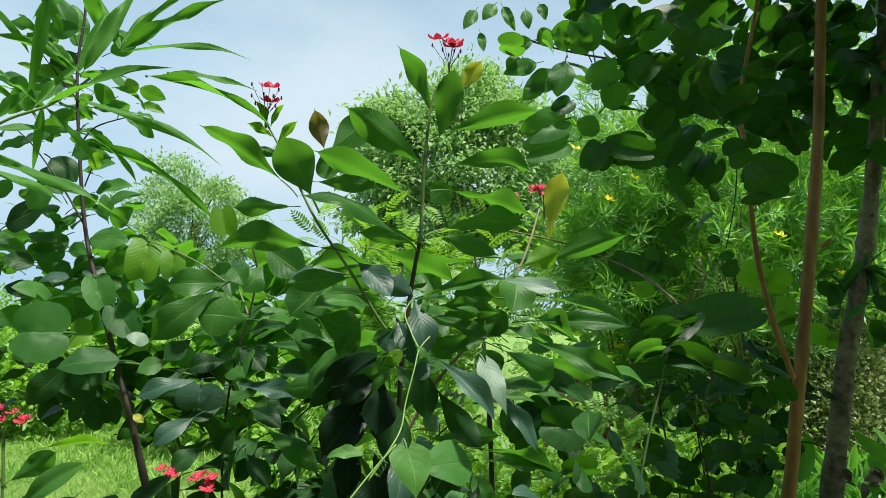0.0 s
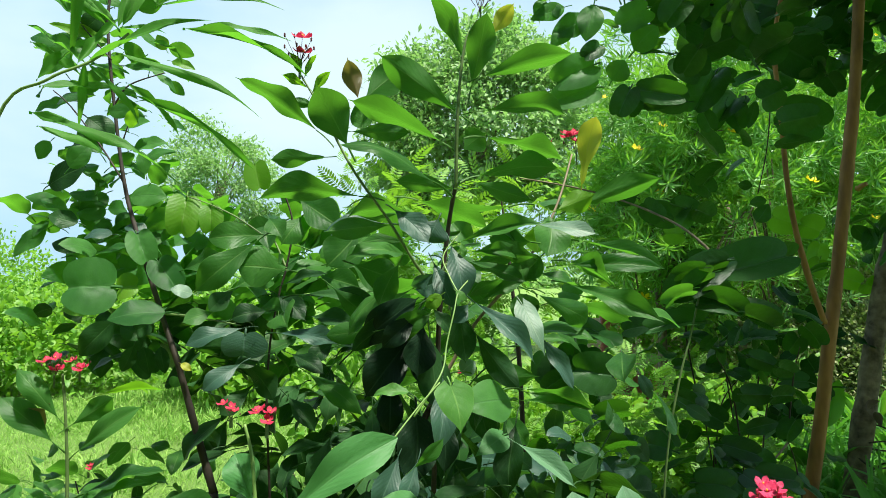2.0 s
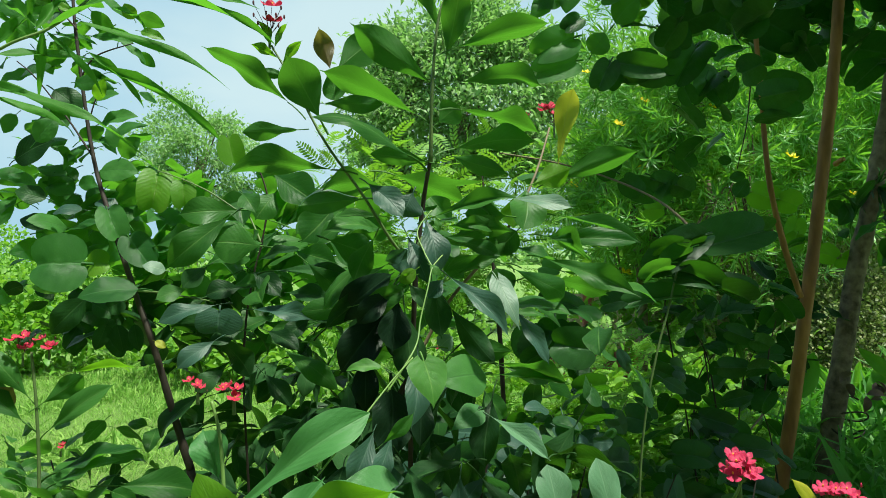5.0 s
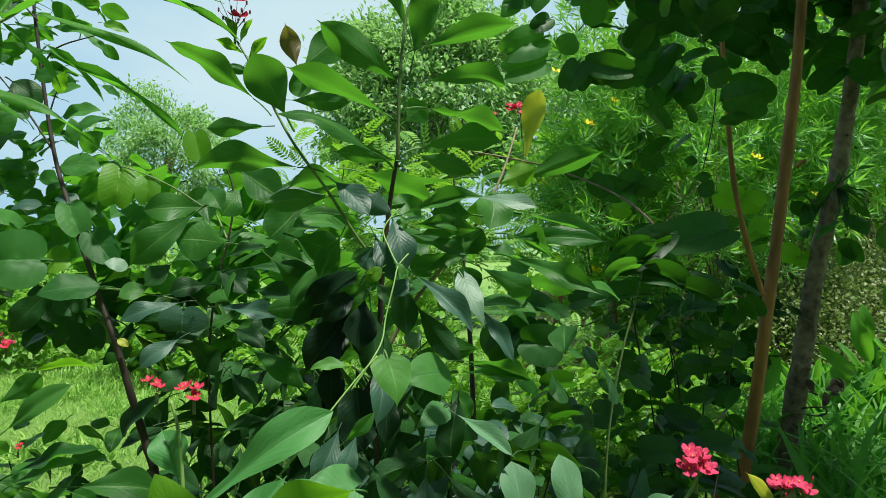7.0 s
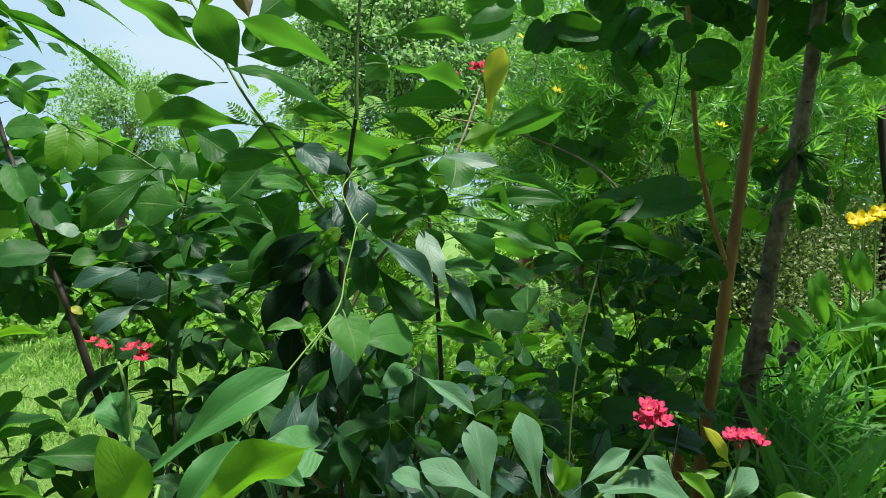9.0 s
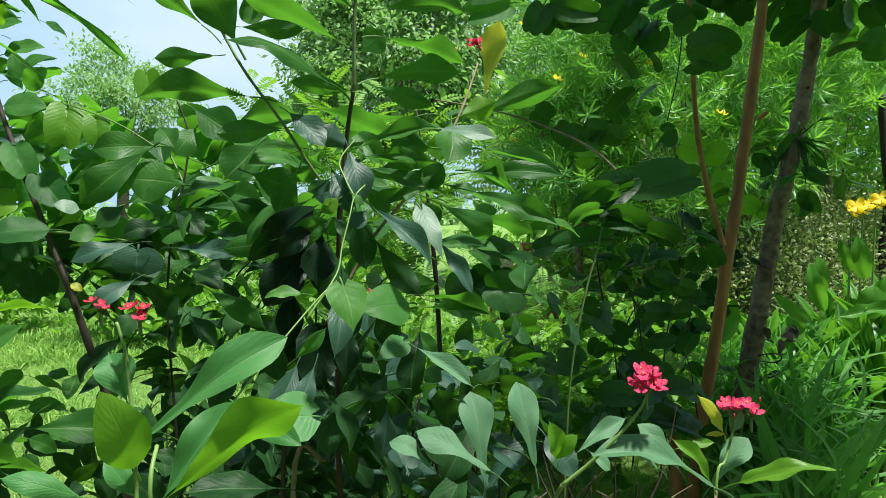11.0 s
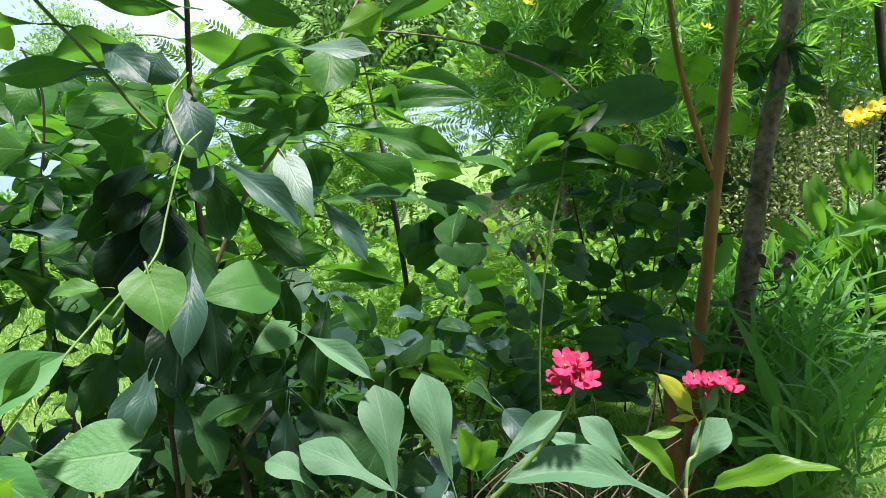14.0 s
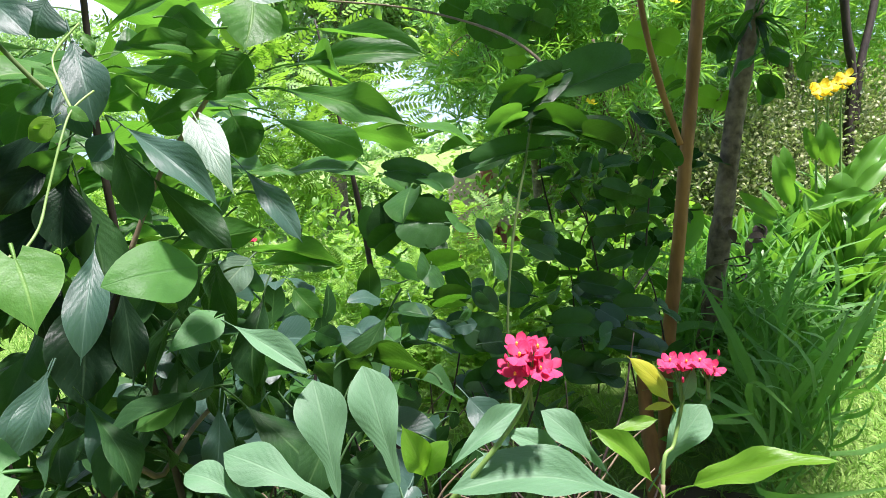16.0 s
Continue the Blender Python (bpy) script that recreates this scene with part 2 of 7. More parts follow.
GREEN = dict(
    shrub=leaf_material("shrub_leaf", (0.015, 0.060, 0.014), (0.066, 0.185, 0.036), (0.16, 0.29, 0.08), (0.15, 0.43, 0.03), 0.38, 0.42, spec=0.20),
    # darker copy of the leaf colours, shade among inner leaves put into it
    deep_shade=leaf_material("inner_shade_leaf", (0.008, 0.028, 0.010), (0.038, 0.102, 0.032), (0.07, 0.14, 0.05), (0.10, 0.30, 0.015), 0.20, 0.42, spec=0.12),
    front=leaf_material("front_leaf", (0.080, 0.175, 0.090), (0.115, 0.235, 0.125), (0.16, 0.28, 0.16), (0.18, 0.42, 0.09), 0.22, 0.58, spots=0.12, spec=0.3),
    fresh=leaf_material("fresh_leaf", (0.050, 0.165, 0.045), (0.075, 0.220, 0.062), (0.12, 0.27, 0.09), (0.15, 0.44, 0.04), 0.28, 0.50, spots=0.12, spec=0.3),
    young=leaf_material("young_leaf", (0.085, 0.22, 0.016), (0.145, 0.30, 0.022), (0.22, 0.36, 0.07), (0.26, 0.58, 0.02), 0.5, 0.42),
    yellow=leaf_material("yellow_leaf", (0.34, 0.40, 0.025), (0.50, 0.50, 0.04), (0.42, 0.40, 0.08), (0.60, 0.62, 0.05), 0.5, 0.45),
    red=leaf_material("red_leaf", (0.09, 0.06, 0.02), (0.14, 0.10, 0.025), (0.2, 0.12, 0.06), (0.30, 0.26, 0.04), 0.45, 0.4),
    round=leaf_material("round_leaf", (0.018, 0.070, 0.020), (0.085, 0.225, 0.055), (0.09, 0.20, 0.07), (0.18, 0.50, 0.03), 0.44, 0.44, veins=5.0, spec=0.16),
    # darkened round leaf: crown shade and bluish sky sheen put into colour
    shade=leaf_material("shaded_tree_leaf", (0.008, 0.026, 0.010), (0.044, 0.120, 0.034), (0.07, 0.13, 0.07), (0.12, 0.40, 0.015), 0.24, 0.36, veins=5.0, spec=0.14, bump=0.2),
    strap=leaf_material("strap_leaf", (0.045, 0.150, 0.022), (0.095, 0.25, 0.042), (0.15, 0.32, 0.06), (0.19, 0.54, 0.035), 0.44, 0.5, veins=0.0, spec=0.2),
    canna=leaf_material("canna_leaf", (0.060, 0.190, 0.020), (0.110, 0.290, 0.032), (0.12, 0.30, 0.05), (0.20, 0.48, 0.03), 0.42, 0.38, veins=22.0),
    vine=leaf_material("vine_leaf", (0.062, 0.18, 0.032), (0.088, 0.23, 0.044), (0.24, 0.42, 0.10), (0.26, 0.62, 0.04), 0.42, 0.5, veins=5.0),
    # near-black: shade on leaves turned from the sky put into the colour
    dark=leaf_material("unlit_leaf", (0.004, 0.013, 0.006), (0.013, 0.036, 0.015), (0.03, 0.06, 0.03), (0.06, 0.18, 0.02), 0.08, 0.40, spec=0.12),
    # sky glare on glossy leaves put into colour; also a pale calyx
    silver=leaf_material("silver_sheen_leaf", (0.10, 0.18, 0.12), (0.17, 0.26, 0.18), (0.32, 0.42, 0.28), (0.20, 0.42, 0.12), 0.22, 0.45, spec=0.45),
    # blue-grey sky reflection on glossy leaves put into the base colour
    pale=leaf_material("sky_sheen_leaf", (0.024, 0.060, 0.043), (0.046, 0.102, 0.072), (0.10, 0.18, 0.13), (0.10, 0.34, 0.05), 0.22, 0.44, spec=0.36),
)
FILL = dict(
    # fill leaves darkened, shade of the gaps put into the colour
    under=leaf_material("shaded_under_leaf", (0.007, 0.025, 0.008), (0.032, 0.098, 0.024), (0.07, 0.16, 0.04), (0.12, 0.36, 0.02), 0.15, 0.45, island=True, spec=0.06),
    pinnate=leaf_material("pinnate_leaf", (0.085, 0.23, 0.024), (0.27, 0.47, 0.060), (0.12, 0.28, 0.04), (0.30, 0.58, 0.04), 0.42, 0.5, island=True, spots=0.0),
    narrow=leaf_material("narrow_leaf", (0.045, 0.16, 0.026), (0.27, 0.55, 0.14), (0.14, 0.3, 0.08), (0.30, 0.64, 0.05), 0.42, 0.36, island=True, spots=0.0),
    # lightened and desaturated, distance haze put into the leaf colour
    feather=leaf_material("hazed_feather_leaf", (0.21, 0.35, 0.13), (0.40, 0.54, 0.26), (0.18, 0.3, 0.12), (0.32, 0.56, 0.14), 0.45, 0.6, island=True, spots=0.0),
    grass=leaf_material("grass_blade", (0.045, 0.140, 0.030), (0.20, 0.42, 0.115), (0.1, 0.22, 0.04), (0.20, 0.55, 0.05), 0.40, 0.5, veins=0.0, island=True, spots=0.05, spec=0.2),
    turf=leaf_material("turf_blade", (0.11, 0.26, 0.035), (0.42, 0.58, 0.16), (0.1, 0.22, 0.04), (0.36, 0.62, 0.12), 0.42, 0.5, veins=0.0, island=True, spots=0.05, spec=0.2),
    hedge=leaf_material("hedge_leaf", (0.030, 0.075, 0.018), (0.36, 0.39, 0.16), (0.36, 0.34, 0.2), (0.25, 0.38, 0.08), 0.3, 0.45, island=True),
    # darkest tree leaf, the shade inside the crown painted into it
    shadow=leaf_material("shaded_tree_fill", (0.005, 0.022, 0.006), (0.020, 0.070, 0.012), (0.05, 0.13, 0.035), (0.09, 0.32, 0.015), 0.10, 0.45, veins=5.0, island=True, spec=0.05),
)
BARK_TAN = bark_material("tan_bark", (0.11, 0.050, 0.015), (0.38, 0.195, 0.060), 26.0, 0.25, 0.75, 0.5)
BARK_GREY = bark_material("grey_bark", (0.030, 0.023, 0.016), (0.27, 0.215, 0.150), 34.0, 0.9, 0.9, 1.0)
BARK_DARK = bark_material("dark_bark", (0.012, 0.009, 0.007), (0.048, 0.032, 0.024), 60.0, 0.3, 0.7, 0.5)
STEM_GREEN = bark_material("green_stem", (0.06, 0.11, 0.03), (0.15, 0.22, 0.07), 60.0, 0.3, 0.55, 0.2)
STEM_VINE = bark_material("vine_stem", (0.12, 0.22, 0.05), (0.20, 0.32, 0.08), 60.0, 0.3, 0.5, 0.15)
TWIG = bark_material("grey_twig", (0.11, 0.083, 0.05), (0.26, 0.205, 0.13), 60.0, 0.3, 0.8, 0.5)
PETAL_PINK = plain_material("pink_petal", (0.52, 0.006, 0.070), (0.82, 0.07, 0.20), 60.0, 0.5, 0.3)
PETAL_RED = plain_material("red_petal", (0.46, 0.008, 0.045), (0.68, 0.04, 0.11), 60.0, 0.5, 0.3)
PETAL_YELLOW = plain_material("yellow_petal", (0.84, 0.60, 0.008), (0.93, 0.74, 0.015), 40.0, 0.5, 0.35)
BUD = plain_material("bud", (0.07, 0.02, 0.03), (0.16, 0.04, 0.05), 60.0, 0.5)
STAMEN = plain_material("stamen", (0.7, 0.25, 0.02), (0.85, 0.45, 0.05), 60.0, 0.5)
CALYX = plain_material("calyx", (0.35, 0.40, 0.22), (0.48, 0.50, 0.30), 60.0, 0.5, 0.2)
LAWN = lawn_material()
EARTH = plain_material("earth", (0.05, 0.035, 0.022), (0.12, 0.085, 0.05), 14.0, 0.95, bump=0.9)
BRICK = plain_material("fence_brick", (0.36, 0.10, 0.085), (0.48, 0.17, 0.14), 14.0, 0.85)
LATTICE = plain_material("lattice_stone", (0.66, 0.46, 0.40), (0.80, 0.62, 0.56), 14.0, 0.85)
PAVER = plain_material("paver", (0.24, 0.15, 0.12), (0.38, 0.26, 0.21), 22.0, 0.85, bump=0.6)
DEAD = plain_material("dead_leaf", (0.075, 0.055, 0.04), (0.16, 0.125, 0.095), 40.0, 0.8, 0.15)

# ---- shaping helpers ----
rng = random.Random(7)
nrng = np.random.default_rng(11)


def mesh_object(name, verts, faces, mat, parent=None, uvs=None, smooth=True):
    me = bpy.data.meshes.new(name)
    me.from_pydata([tuple(v) for v in verts], [], [tuple(f) for f in faces])
    if uvs is not None:
        layer = me.uv_layers.new(name="UVMap")
        idx = np.empty(len(me.loops), dtype=np.int32)
        me.loops.foreach_get("vertex_index", idx)
        layer.data.foreach_set("uv", np.asarray(uvs, dtype=np.float32)[idx].ravel())
    me.materials.append(mat)
    if smooth:
        me.polygons.foreach_set("use_smooth", [True] * len(me.polygons))
    me.update()
    ob = new(name, me)
    if parent is not None:
        ob.parent = parent
    return ob


def part(name, bm, mat, parent, label=""):
    me = bpy.data.meshes.new(name)
    bm.to_mesh(me)
    bm.free()
    me.materials.append(mat)
    ob = new(name, me)
    ob.parent = parent
    return tagged(ob, label)


def outline(kind, s):
    """Half width of a leaf blade of length 1 and width 1 at s along it."""
    if kind == "pointed":        # widest past the middle, tapering base, drawn-out tip
        w = 0.5 * math.sin(math.pi * (s / 0.95) ** 1.36) ** (1.0 if s < 0.57 else 0.8) if s < 0.95 else 0.0
        return max(w, 0.055 * (1 - s) / 0.2 if s > 0.8 else 0.0)
    if kind == "fiddle":         # narrow waisted base, broad rounded end with a short point
        w = 0.5 * math.sin(math.pi * (s / 0.98) ** 2.4) ** 0.72 if s < 0.98 else 0.0
        w = max(w, 0.14 * math.sin(math.pi * min(1, s / 0.60)) ** 0.6 if s < 0.60 else 0.0)
        return max(w, 0.04 * (1 - s) / 0.1 if s > 0.9 else 0.0)
    if kind == "heart":
        w = 0.5 * min(1.0, (s + 0.01) / 0.16) ** 0.5
        if s > 0.2:
            q = (s - 0.2) / 0.8
            w *= max(0.0, math.cos(math.pi / 2 * min(1, q / 0.96))) ** 0.9 * (1 - 0.45 * q * q)
        return max(w, 0.04 * (1 - s) / 0.15 if s > 0.85 else 0.0)
    if kind == "ovate":
        return 0.5 * math.sin(math.pi * s ** 0.85) ** 0.75
    if kind == "strap":
        return 0.5 * min(1.0, s / 0.25) ** 0.6 * min(1.0, (1 - s) / 0.6) ** 0.75
    if kind == "petal":
        return 0.5 * (0.25 + 0.75 * math.sin(math.pi * min(1, s / 1.3)) ** 1.2) * min(1.0, (1 - s) / 0.22) ** 0.5
    if kind == "lance":
        return 0.5 * math.sin(math.pi * s ** 0.9) ** 0.65
    return 0.5


def blade(kind, seed, stalk=0.25):
    """Vertices, faces and uvs of one leaf: base at 0, tip at x = 1, width 1, upper side towards +z."""
    r = random.Random(seed)
    nu, nv = (14, 6) if kind != "strap" else (12, 4)
    if kind in ("pointed", "fiddle"):
        nu, nv = 18, 8
    verts, uvs, faces = [], [], []
    arch = {"pointed": 0.09, "fiddle": 0.08, "heart": 0.05, "ovate": 0.07, "strap": 0.07, "lance": 0.08, "lobed": 0.04}[kind] * r.uniform(0.3, 1.7)
    fold = r.uniform(0.06, 0.30) if kind in ("pointed", "fiddle", "lance") else (r.uniform(0.08, 0.35) if kind == "lobed" else r.uniform(0.05, 0.22))
    wave, ph = (r.uniform(0.02, 0.06) if kind in ("pointed", "fiddle") else r.uniform(0.015, 0.05)), r.uniform(0, 6)
    bend = r.uniform(-0.06, 0.06)
    curl = r.uniform(-0.06, 0.16)
    twist = r.uniform(-0.28, 0.28) if kind in ("pointed", "fiddle", "lance", "strap") else 0.0
    beat = r.uniform(8.0, 14.0)
    if kind == "lobed":
        # two rounded lobes side by side, notched at the stalk and at the far end
        na, nr = 28, 4
        verts.append((0.42, 0.0, 0.0)); uvs.append((0.42, 0.5))
        for k in range(1, nr + 1):
            q = k / nr
            for a in range(na):
                th = 2 * math.pi * (a + 0.5) / na
                rad = 0.27 * abs(math.sin(th)) + math.sqrt(0.40 ** 2 - (0.27 * math.cos(th)) ** 2)
                rad *= 1 + 0.03 * math.sin(5 * th + ph)
                x, y = 0.42 + rad * q * math.cos(th) * 1.40, rad * q * math.sin(th) * 0.74
                z = fold * abs(y) * 1.2 + arch * math.sin(math.pi * min(1, max(0, x))) + 0.035 * q * q * math.sin(3 * th + ph) - curl * q * q * 0.6
                verts.append((x, y, z)); uvs.append((x, 0.5 + y * 0.98))
        for k in range(nr):
            for a in range(na):
                c = (a + 1) % na
                if k == 0:
                    faces.append((0, 1 + a, 1 + c))
                else:
                    b0, b1 = 1 + (k - 1) * na, 1 + k * na
                    faces.append((b0 + a, b1 + a, b1 + c, b0 + c))
    else:
        for i in range(nu + 1):
            s = i / nu
            h = max(outline(kind, s), 0.004)
            for j in range(nv + 1):
                e = 2 * j / nv - 1
                y = h * e
                x = s
                if kind == "heart":
                    x = s - 0.16 * abs(e) ** 1.5 * (1 - s) ** 6
                z = arch * math.sin(math.pi * s ** 1.3) * 1.2 + fold * abs(y) * 0.9 - curl * e * e * h + twist * y * (s - 0.4)
                z += wave * math.sin(s * beat + ph + (2.2 if e > 0 else 0)) * abs(e) ** 1.5 * (h * 2)
                verts.append((x, y + bend * math.sin(math.pi * s), z))
                uvs.append((s, 0.5 + 0.5 * e))
        for i in range(nu):
            for j in range(nv):
                a = i * (nv + 1) + j
                faces.append((a, a + nv + 1, a + nv + 2, a + 1))
    if stalk:
        b = len(verts)
        for k in range(5):
            q = k / 4
            c = (-stalk * q, 0.0, -0.35 * stalk * q * q)
            for a in range(4):
                th = math.pi / 2 * a
                rad = 0.011 * (1 + 0.3 * q)
                verts.append((c[0], c[1] + rad * math.cos(th) * 2.0, c[2] + rad * math.sin(th) - 0.008))
                uvs.append((0.0, 0.5))
        for k in range(4):
            for a in range(4):
                p0 = b + k * 4 + a
                p1 = b + k * 4 + (a + 1) % 4
                faces.append((p0, p1, p1 + 4, p0 + 4))
    return verts, faces, uvs


BLADES = {}


def blade_mesh(kind, mat, variant, stalk):
    key = (kind, mat.name, variant, stalk)
    if key not in BLADES:
        v, f, u = blade(kind, 31 * variant + len(kind), stalk)
        ob = mesh_object("leaf", v, f, mat, None, u)
        BLADES[key] = ob.data
        bpy.data.objects.remove(ob)
    return BLADES[key]


def leaf_frame(base, tip, width, turn):
    """Pose of a leaf from base to tip; turn: degrees about its length away from facing up."""
    b, t = Vector(base), Vector(tip)
    x = t - b
    ln = max(x.length, 1e-4)
    x.normalize()
    up = Vector((0, 0, 1)) if abs(x.z) < 0.98 else Vector((0, 1, 0))
    y = up.cross(x).normalized()
    z = x.cross(y)
    a = radians(turn)
    z2 = z * math.cos(a) + y * math.sin(a)
    y2 = z2.cross(x)
    m = Matrix((x * ln, y2 * width, z2 * ln)).transposed().to_4x4()
    m.translation = b
    return m


COUNT = [0]


def leaf(plant, kind, shade, base, tip, width, turn=0.0, stalk=0.25, label=""):
    COUNT[0] += 1
    me = blade_mesh(kind, GREEN[shade], COUNT[0] % 9, stalk)
    ob = new("leaf", me)
    ob.parent = plant
    ob.matrix_basis = leaf_frame(base, tip, width, turn)
    return tagged(ob, label)


def tube(name, points, radii, mat, parent=None, sides=8, knots=0.0, seed=1):
    """A tapered, slightly uneven stem through points."""
    r = random.Random(seed)
    pts = [Vector(p) for p in points]
    fine, rad = [], []
    n = len(pts)
    for i in range(n - 1):
        p0, p1, p2, p3 = pts[max(i - 1, 0)], pts[i], pts[i + 1], pts[min(i + 2, n - 1)]
        steps = 6
        for k in range(steps + (1 if i == n - 2 else 0)):
            t = k / steps
            fine.append(0.5 * ((2 * p1) + (p2 - p0) * t + (2 * p0 - 5 * p1 + 4 * p2 - p3) * t * t + (3 * p1 - p0 - 3 * p2 + p3) * t ** 3))
            rad.append(radii[i] * (1 - t) + radii[i + 1] * t)
    verts, faces = [], []
    side = None
    for i, p in enumerate(fine):
        d = (fine[min(i + 1, len(fine) - 1)] - fine[max(i - 1, 0)]).normalized()
        if side is None:
            side = d.orthogonal().normalized()
        side = (side - d * side.dot(d)).normalized()
        up = d.cross(side)
        lump = 1 + knots * r.uniform(-0.5, 1.0) * (1 if r.random() < 0.4 else 0.15)
        for a in range(sides):
            th = 2 * math.pi * a / sides
            q = rad[i] * lump * (1 + 0.5 * knots * r.uniform(-0.4, 0.4))
            verts.append(p + (side * math.cos(th) + up * math.sin(th)) * q)
    for i in range(len(fine) - 1):
        for a in range(sides):
            b = (a + 1) % sides
            faces.append((i * sides + a, i * sides + b, (i + 1) * sides + b, (i + 1) * sides + a))
    faces.append(tuple(range(sides))[::-1])
    faces.append(tuple((len(fine) - 1) * sides + a for a in range(sides)))
    return mesh_object(name, verts, faces, mat, parent)


def thing(name, at, label, category, group="", kind=""):
    ob = new(name)
    ob.location = at
    ob.empty_display_size = 0.05
    return tagged(ob, label, category, group, kind)


def scatter(name, template, mats, mat, parent=None):
    """Many small leaves in one mesh: template (verts, faces, uvs) repeated at the 4x4 poses in mats."""
    v, f, u = (np.asarray(template[0], float), template[1], np.asarray(template[2], float))
    m = np.asarray(mats, float)
    n, k = len(m), len(v)
    allv = np.einsum('nij,kj->nki', m[:, :3, :3], v) + m[:, None, :3, 3]
    tri = []
    for q in f:
        tri.append(q[:3] if len(q) == 3 else q)
    sizes = np.array([len(q) for q in tri])
    flat = np.concatenate([np.array(q) for q in tri])
    loops = (flat[None, :] + (np.arange(n) * k)[:, None]).ravel().astype(np.int32)
    starts = np.concatenate([[0], np.cumsum(np.tile(sizes, n))[:-1]]).astype(np.int32)
    me = bpy.data.meshes.new(name)
    me.vertices.add(n * k)
    me.vertices.foreach_set("co", allv.ravel().astype(np.float32))
    me.loops.add(len(loops))
    me.loops.foreach_set("vertex_index", loops)
    me.polygons.add(len(starts))
    me.polygons.foreach_set("loop_start", starts)
    me.polygons.foreach_set("use_smooth", np.ones(len(starts), dtype=bool))
    layer = me.uv_layers.new(name="UVMap")
    layer.data.foreach_set("uv", np.tile(u, (n, 1))[loops].ravel().astype(np.float32))
    me.materials.append(mat)
    me.update(calc_edges=True)
    me.validate()
    ob = new(name, me)
    if parent is not None:
        ob.parent = parent
    return ob


def small_blade(kind="ovate", nu=5, ratio=0.5, arch=0.08, fold=0.2):
    """A cheap leaf of 2 x nu faces, length 1, true width."""
    v, f, u = [], [], []
    for i in range(nu + 1):
        s = i / nu
        h = max(outline(kind, s) * ratio, 0.004)
        for e in (-1, 0, 1):
            v.append((s, h * e, arch * math.sin(math.pi * s) + fold * abs(h * e)))
            u.append((s, 0.5 + 0.5 * e))
    for i in range(nu):
        for j in range(2):
            a = i * 3 + j
            f.append((a, a + 3, a + 4, a + 1))
    return v, f, u


def small_lobed():
    v, f, u = [(0.42, 0, 0)], [], [(0.42, 0.5)]
    na = 14
    for a in range(na):
        th = 2 * math.pi * (a + 0.5) / na
        rad = 0.27 * abs(math.sin(th)) + math.sqrt(0.40 ** 2 - (0.27 * math.cos(th)) ** 2)
        x, y = 0.42 + rad * math.cos(th) * 1.4, rad * math.sin(th) * 0.74
        v.append((x, y, 0.25 * abs(y) + 0.04 * math.sin(3 * th)))
        u.append((x, 0.5 + y * 0.98))
    for a in range(na):
        f.append((0, 1 + a, 1 + (a + 1) % na))
    return v, f, u


def rosette(count=18, nu=3, ratio=0.13):
    """A whorl of narrow leaves of length 1 round a shoot that grows along +x."""
    r = random.Random(5)
    base = small_blade("strap", nu, ratio, 0.10, 0.2)
    v, f, u = [], [], []
    for k in range(count):
        q = (k + 0.5) / count
        lean, az = radians(18 + 92 * q), 2.4 * k
        d = Vector((math.cos(lean), math.sin(lean) * math.cos(az), math.sin(lean) * math.sin(az)))
        y = d.cross(Vector((1, 0, 0))).normalized()
        z = y.cross(d) * -1
        ln, off = r.uniform(0.7, 1.05), Vector((-0.55 * q, 0, 0))
        n0 = len(v)
        for p in base[0]:
            v.append(tuple(off + (d * p[0] + y * p[1] + z * p[2]) * ln))
        u += base[2]
        f += [tuple(i + n0 for i in t) for t in base[1]]
    return v, f, u


def pinnate_leaf(pairs=9, ratio=0.36):
    """A feather-like compound leaf of length 1."""
    v, f, u = [], [], []
    def leaflet(p, d, ln):
        b = len(v)
        px, py = p
        dx, dy = d
        nx, ny = -dy, dx
        for s, h in ((0, 0.02), (0.35, 0.5), (0.7, 0.45), (1, 0.02)):
            for e in (-1, 1):
                v.append((px + dx * ln * s + nx * h * e * ln * ratio, py + dy * ln * s + ny * h * e * ln * ratio, 0.12 * math.sin(math.pi * px) - 0.10 * ln * s))
                u.append((s, 0.5 + 0.5 * e))
        for i in range(3):
            f.append((b + 2 * i, b + 2 * i + 2, b + 2 * i + 3, b + 2 * i + 1))
    for i in range(pairs):
        x = 0.15 + 0.80 * i / (pairs - 1)
        ln = 0.24 * math.sin(math.pi * (0.25 + 0.65 * i / pairs))
        for e in (-1, 1):
            leaflet((x, 0), (0.45, 0.89 * e), ln)
    leaflet((0.97, 0), (1, 0), 0.14)
    b = len(v)
    for x in (0, 0.5, 1):
        for e in (-1, 1):
            v.append((x, 0.006 * e, 0.12 * math.sin(math.pi * x)))
            u.append((0, 0.5))
    f += [(b, b + 2, b + 3, b + 1), (b + 2, b + 4, b + 5, b + 3)]
    return v, f, u


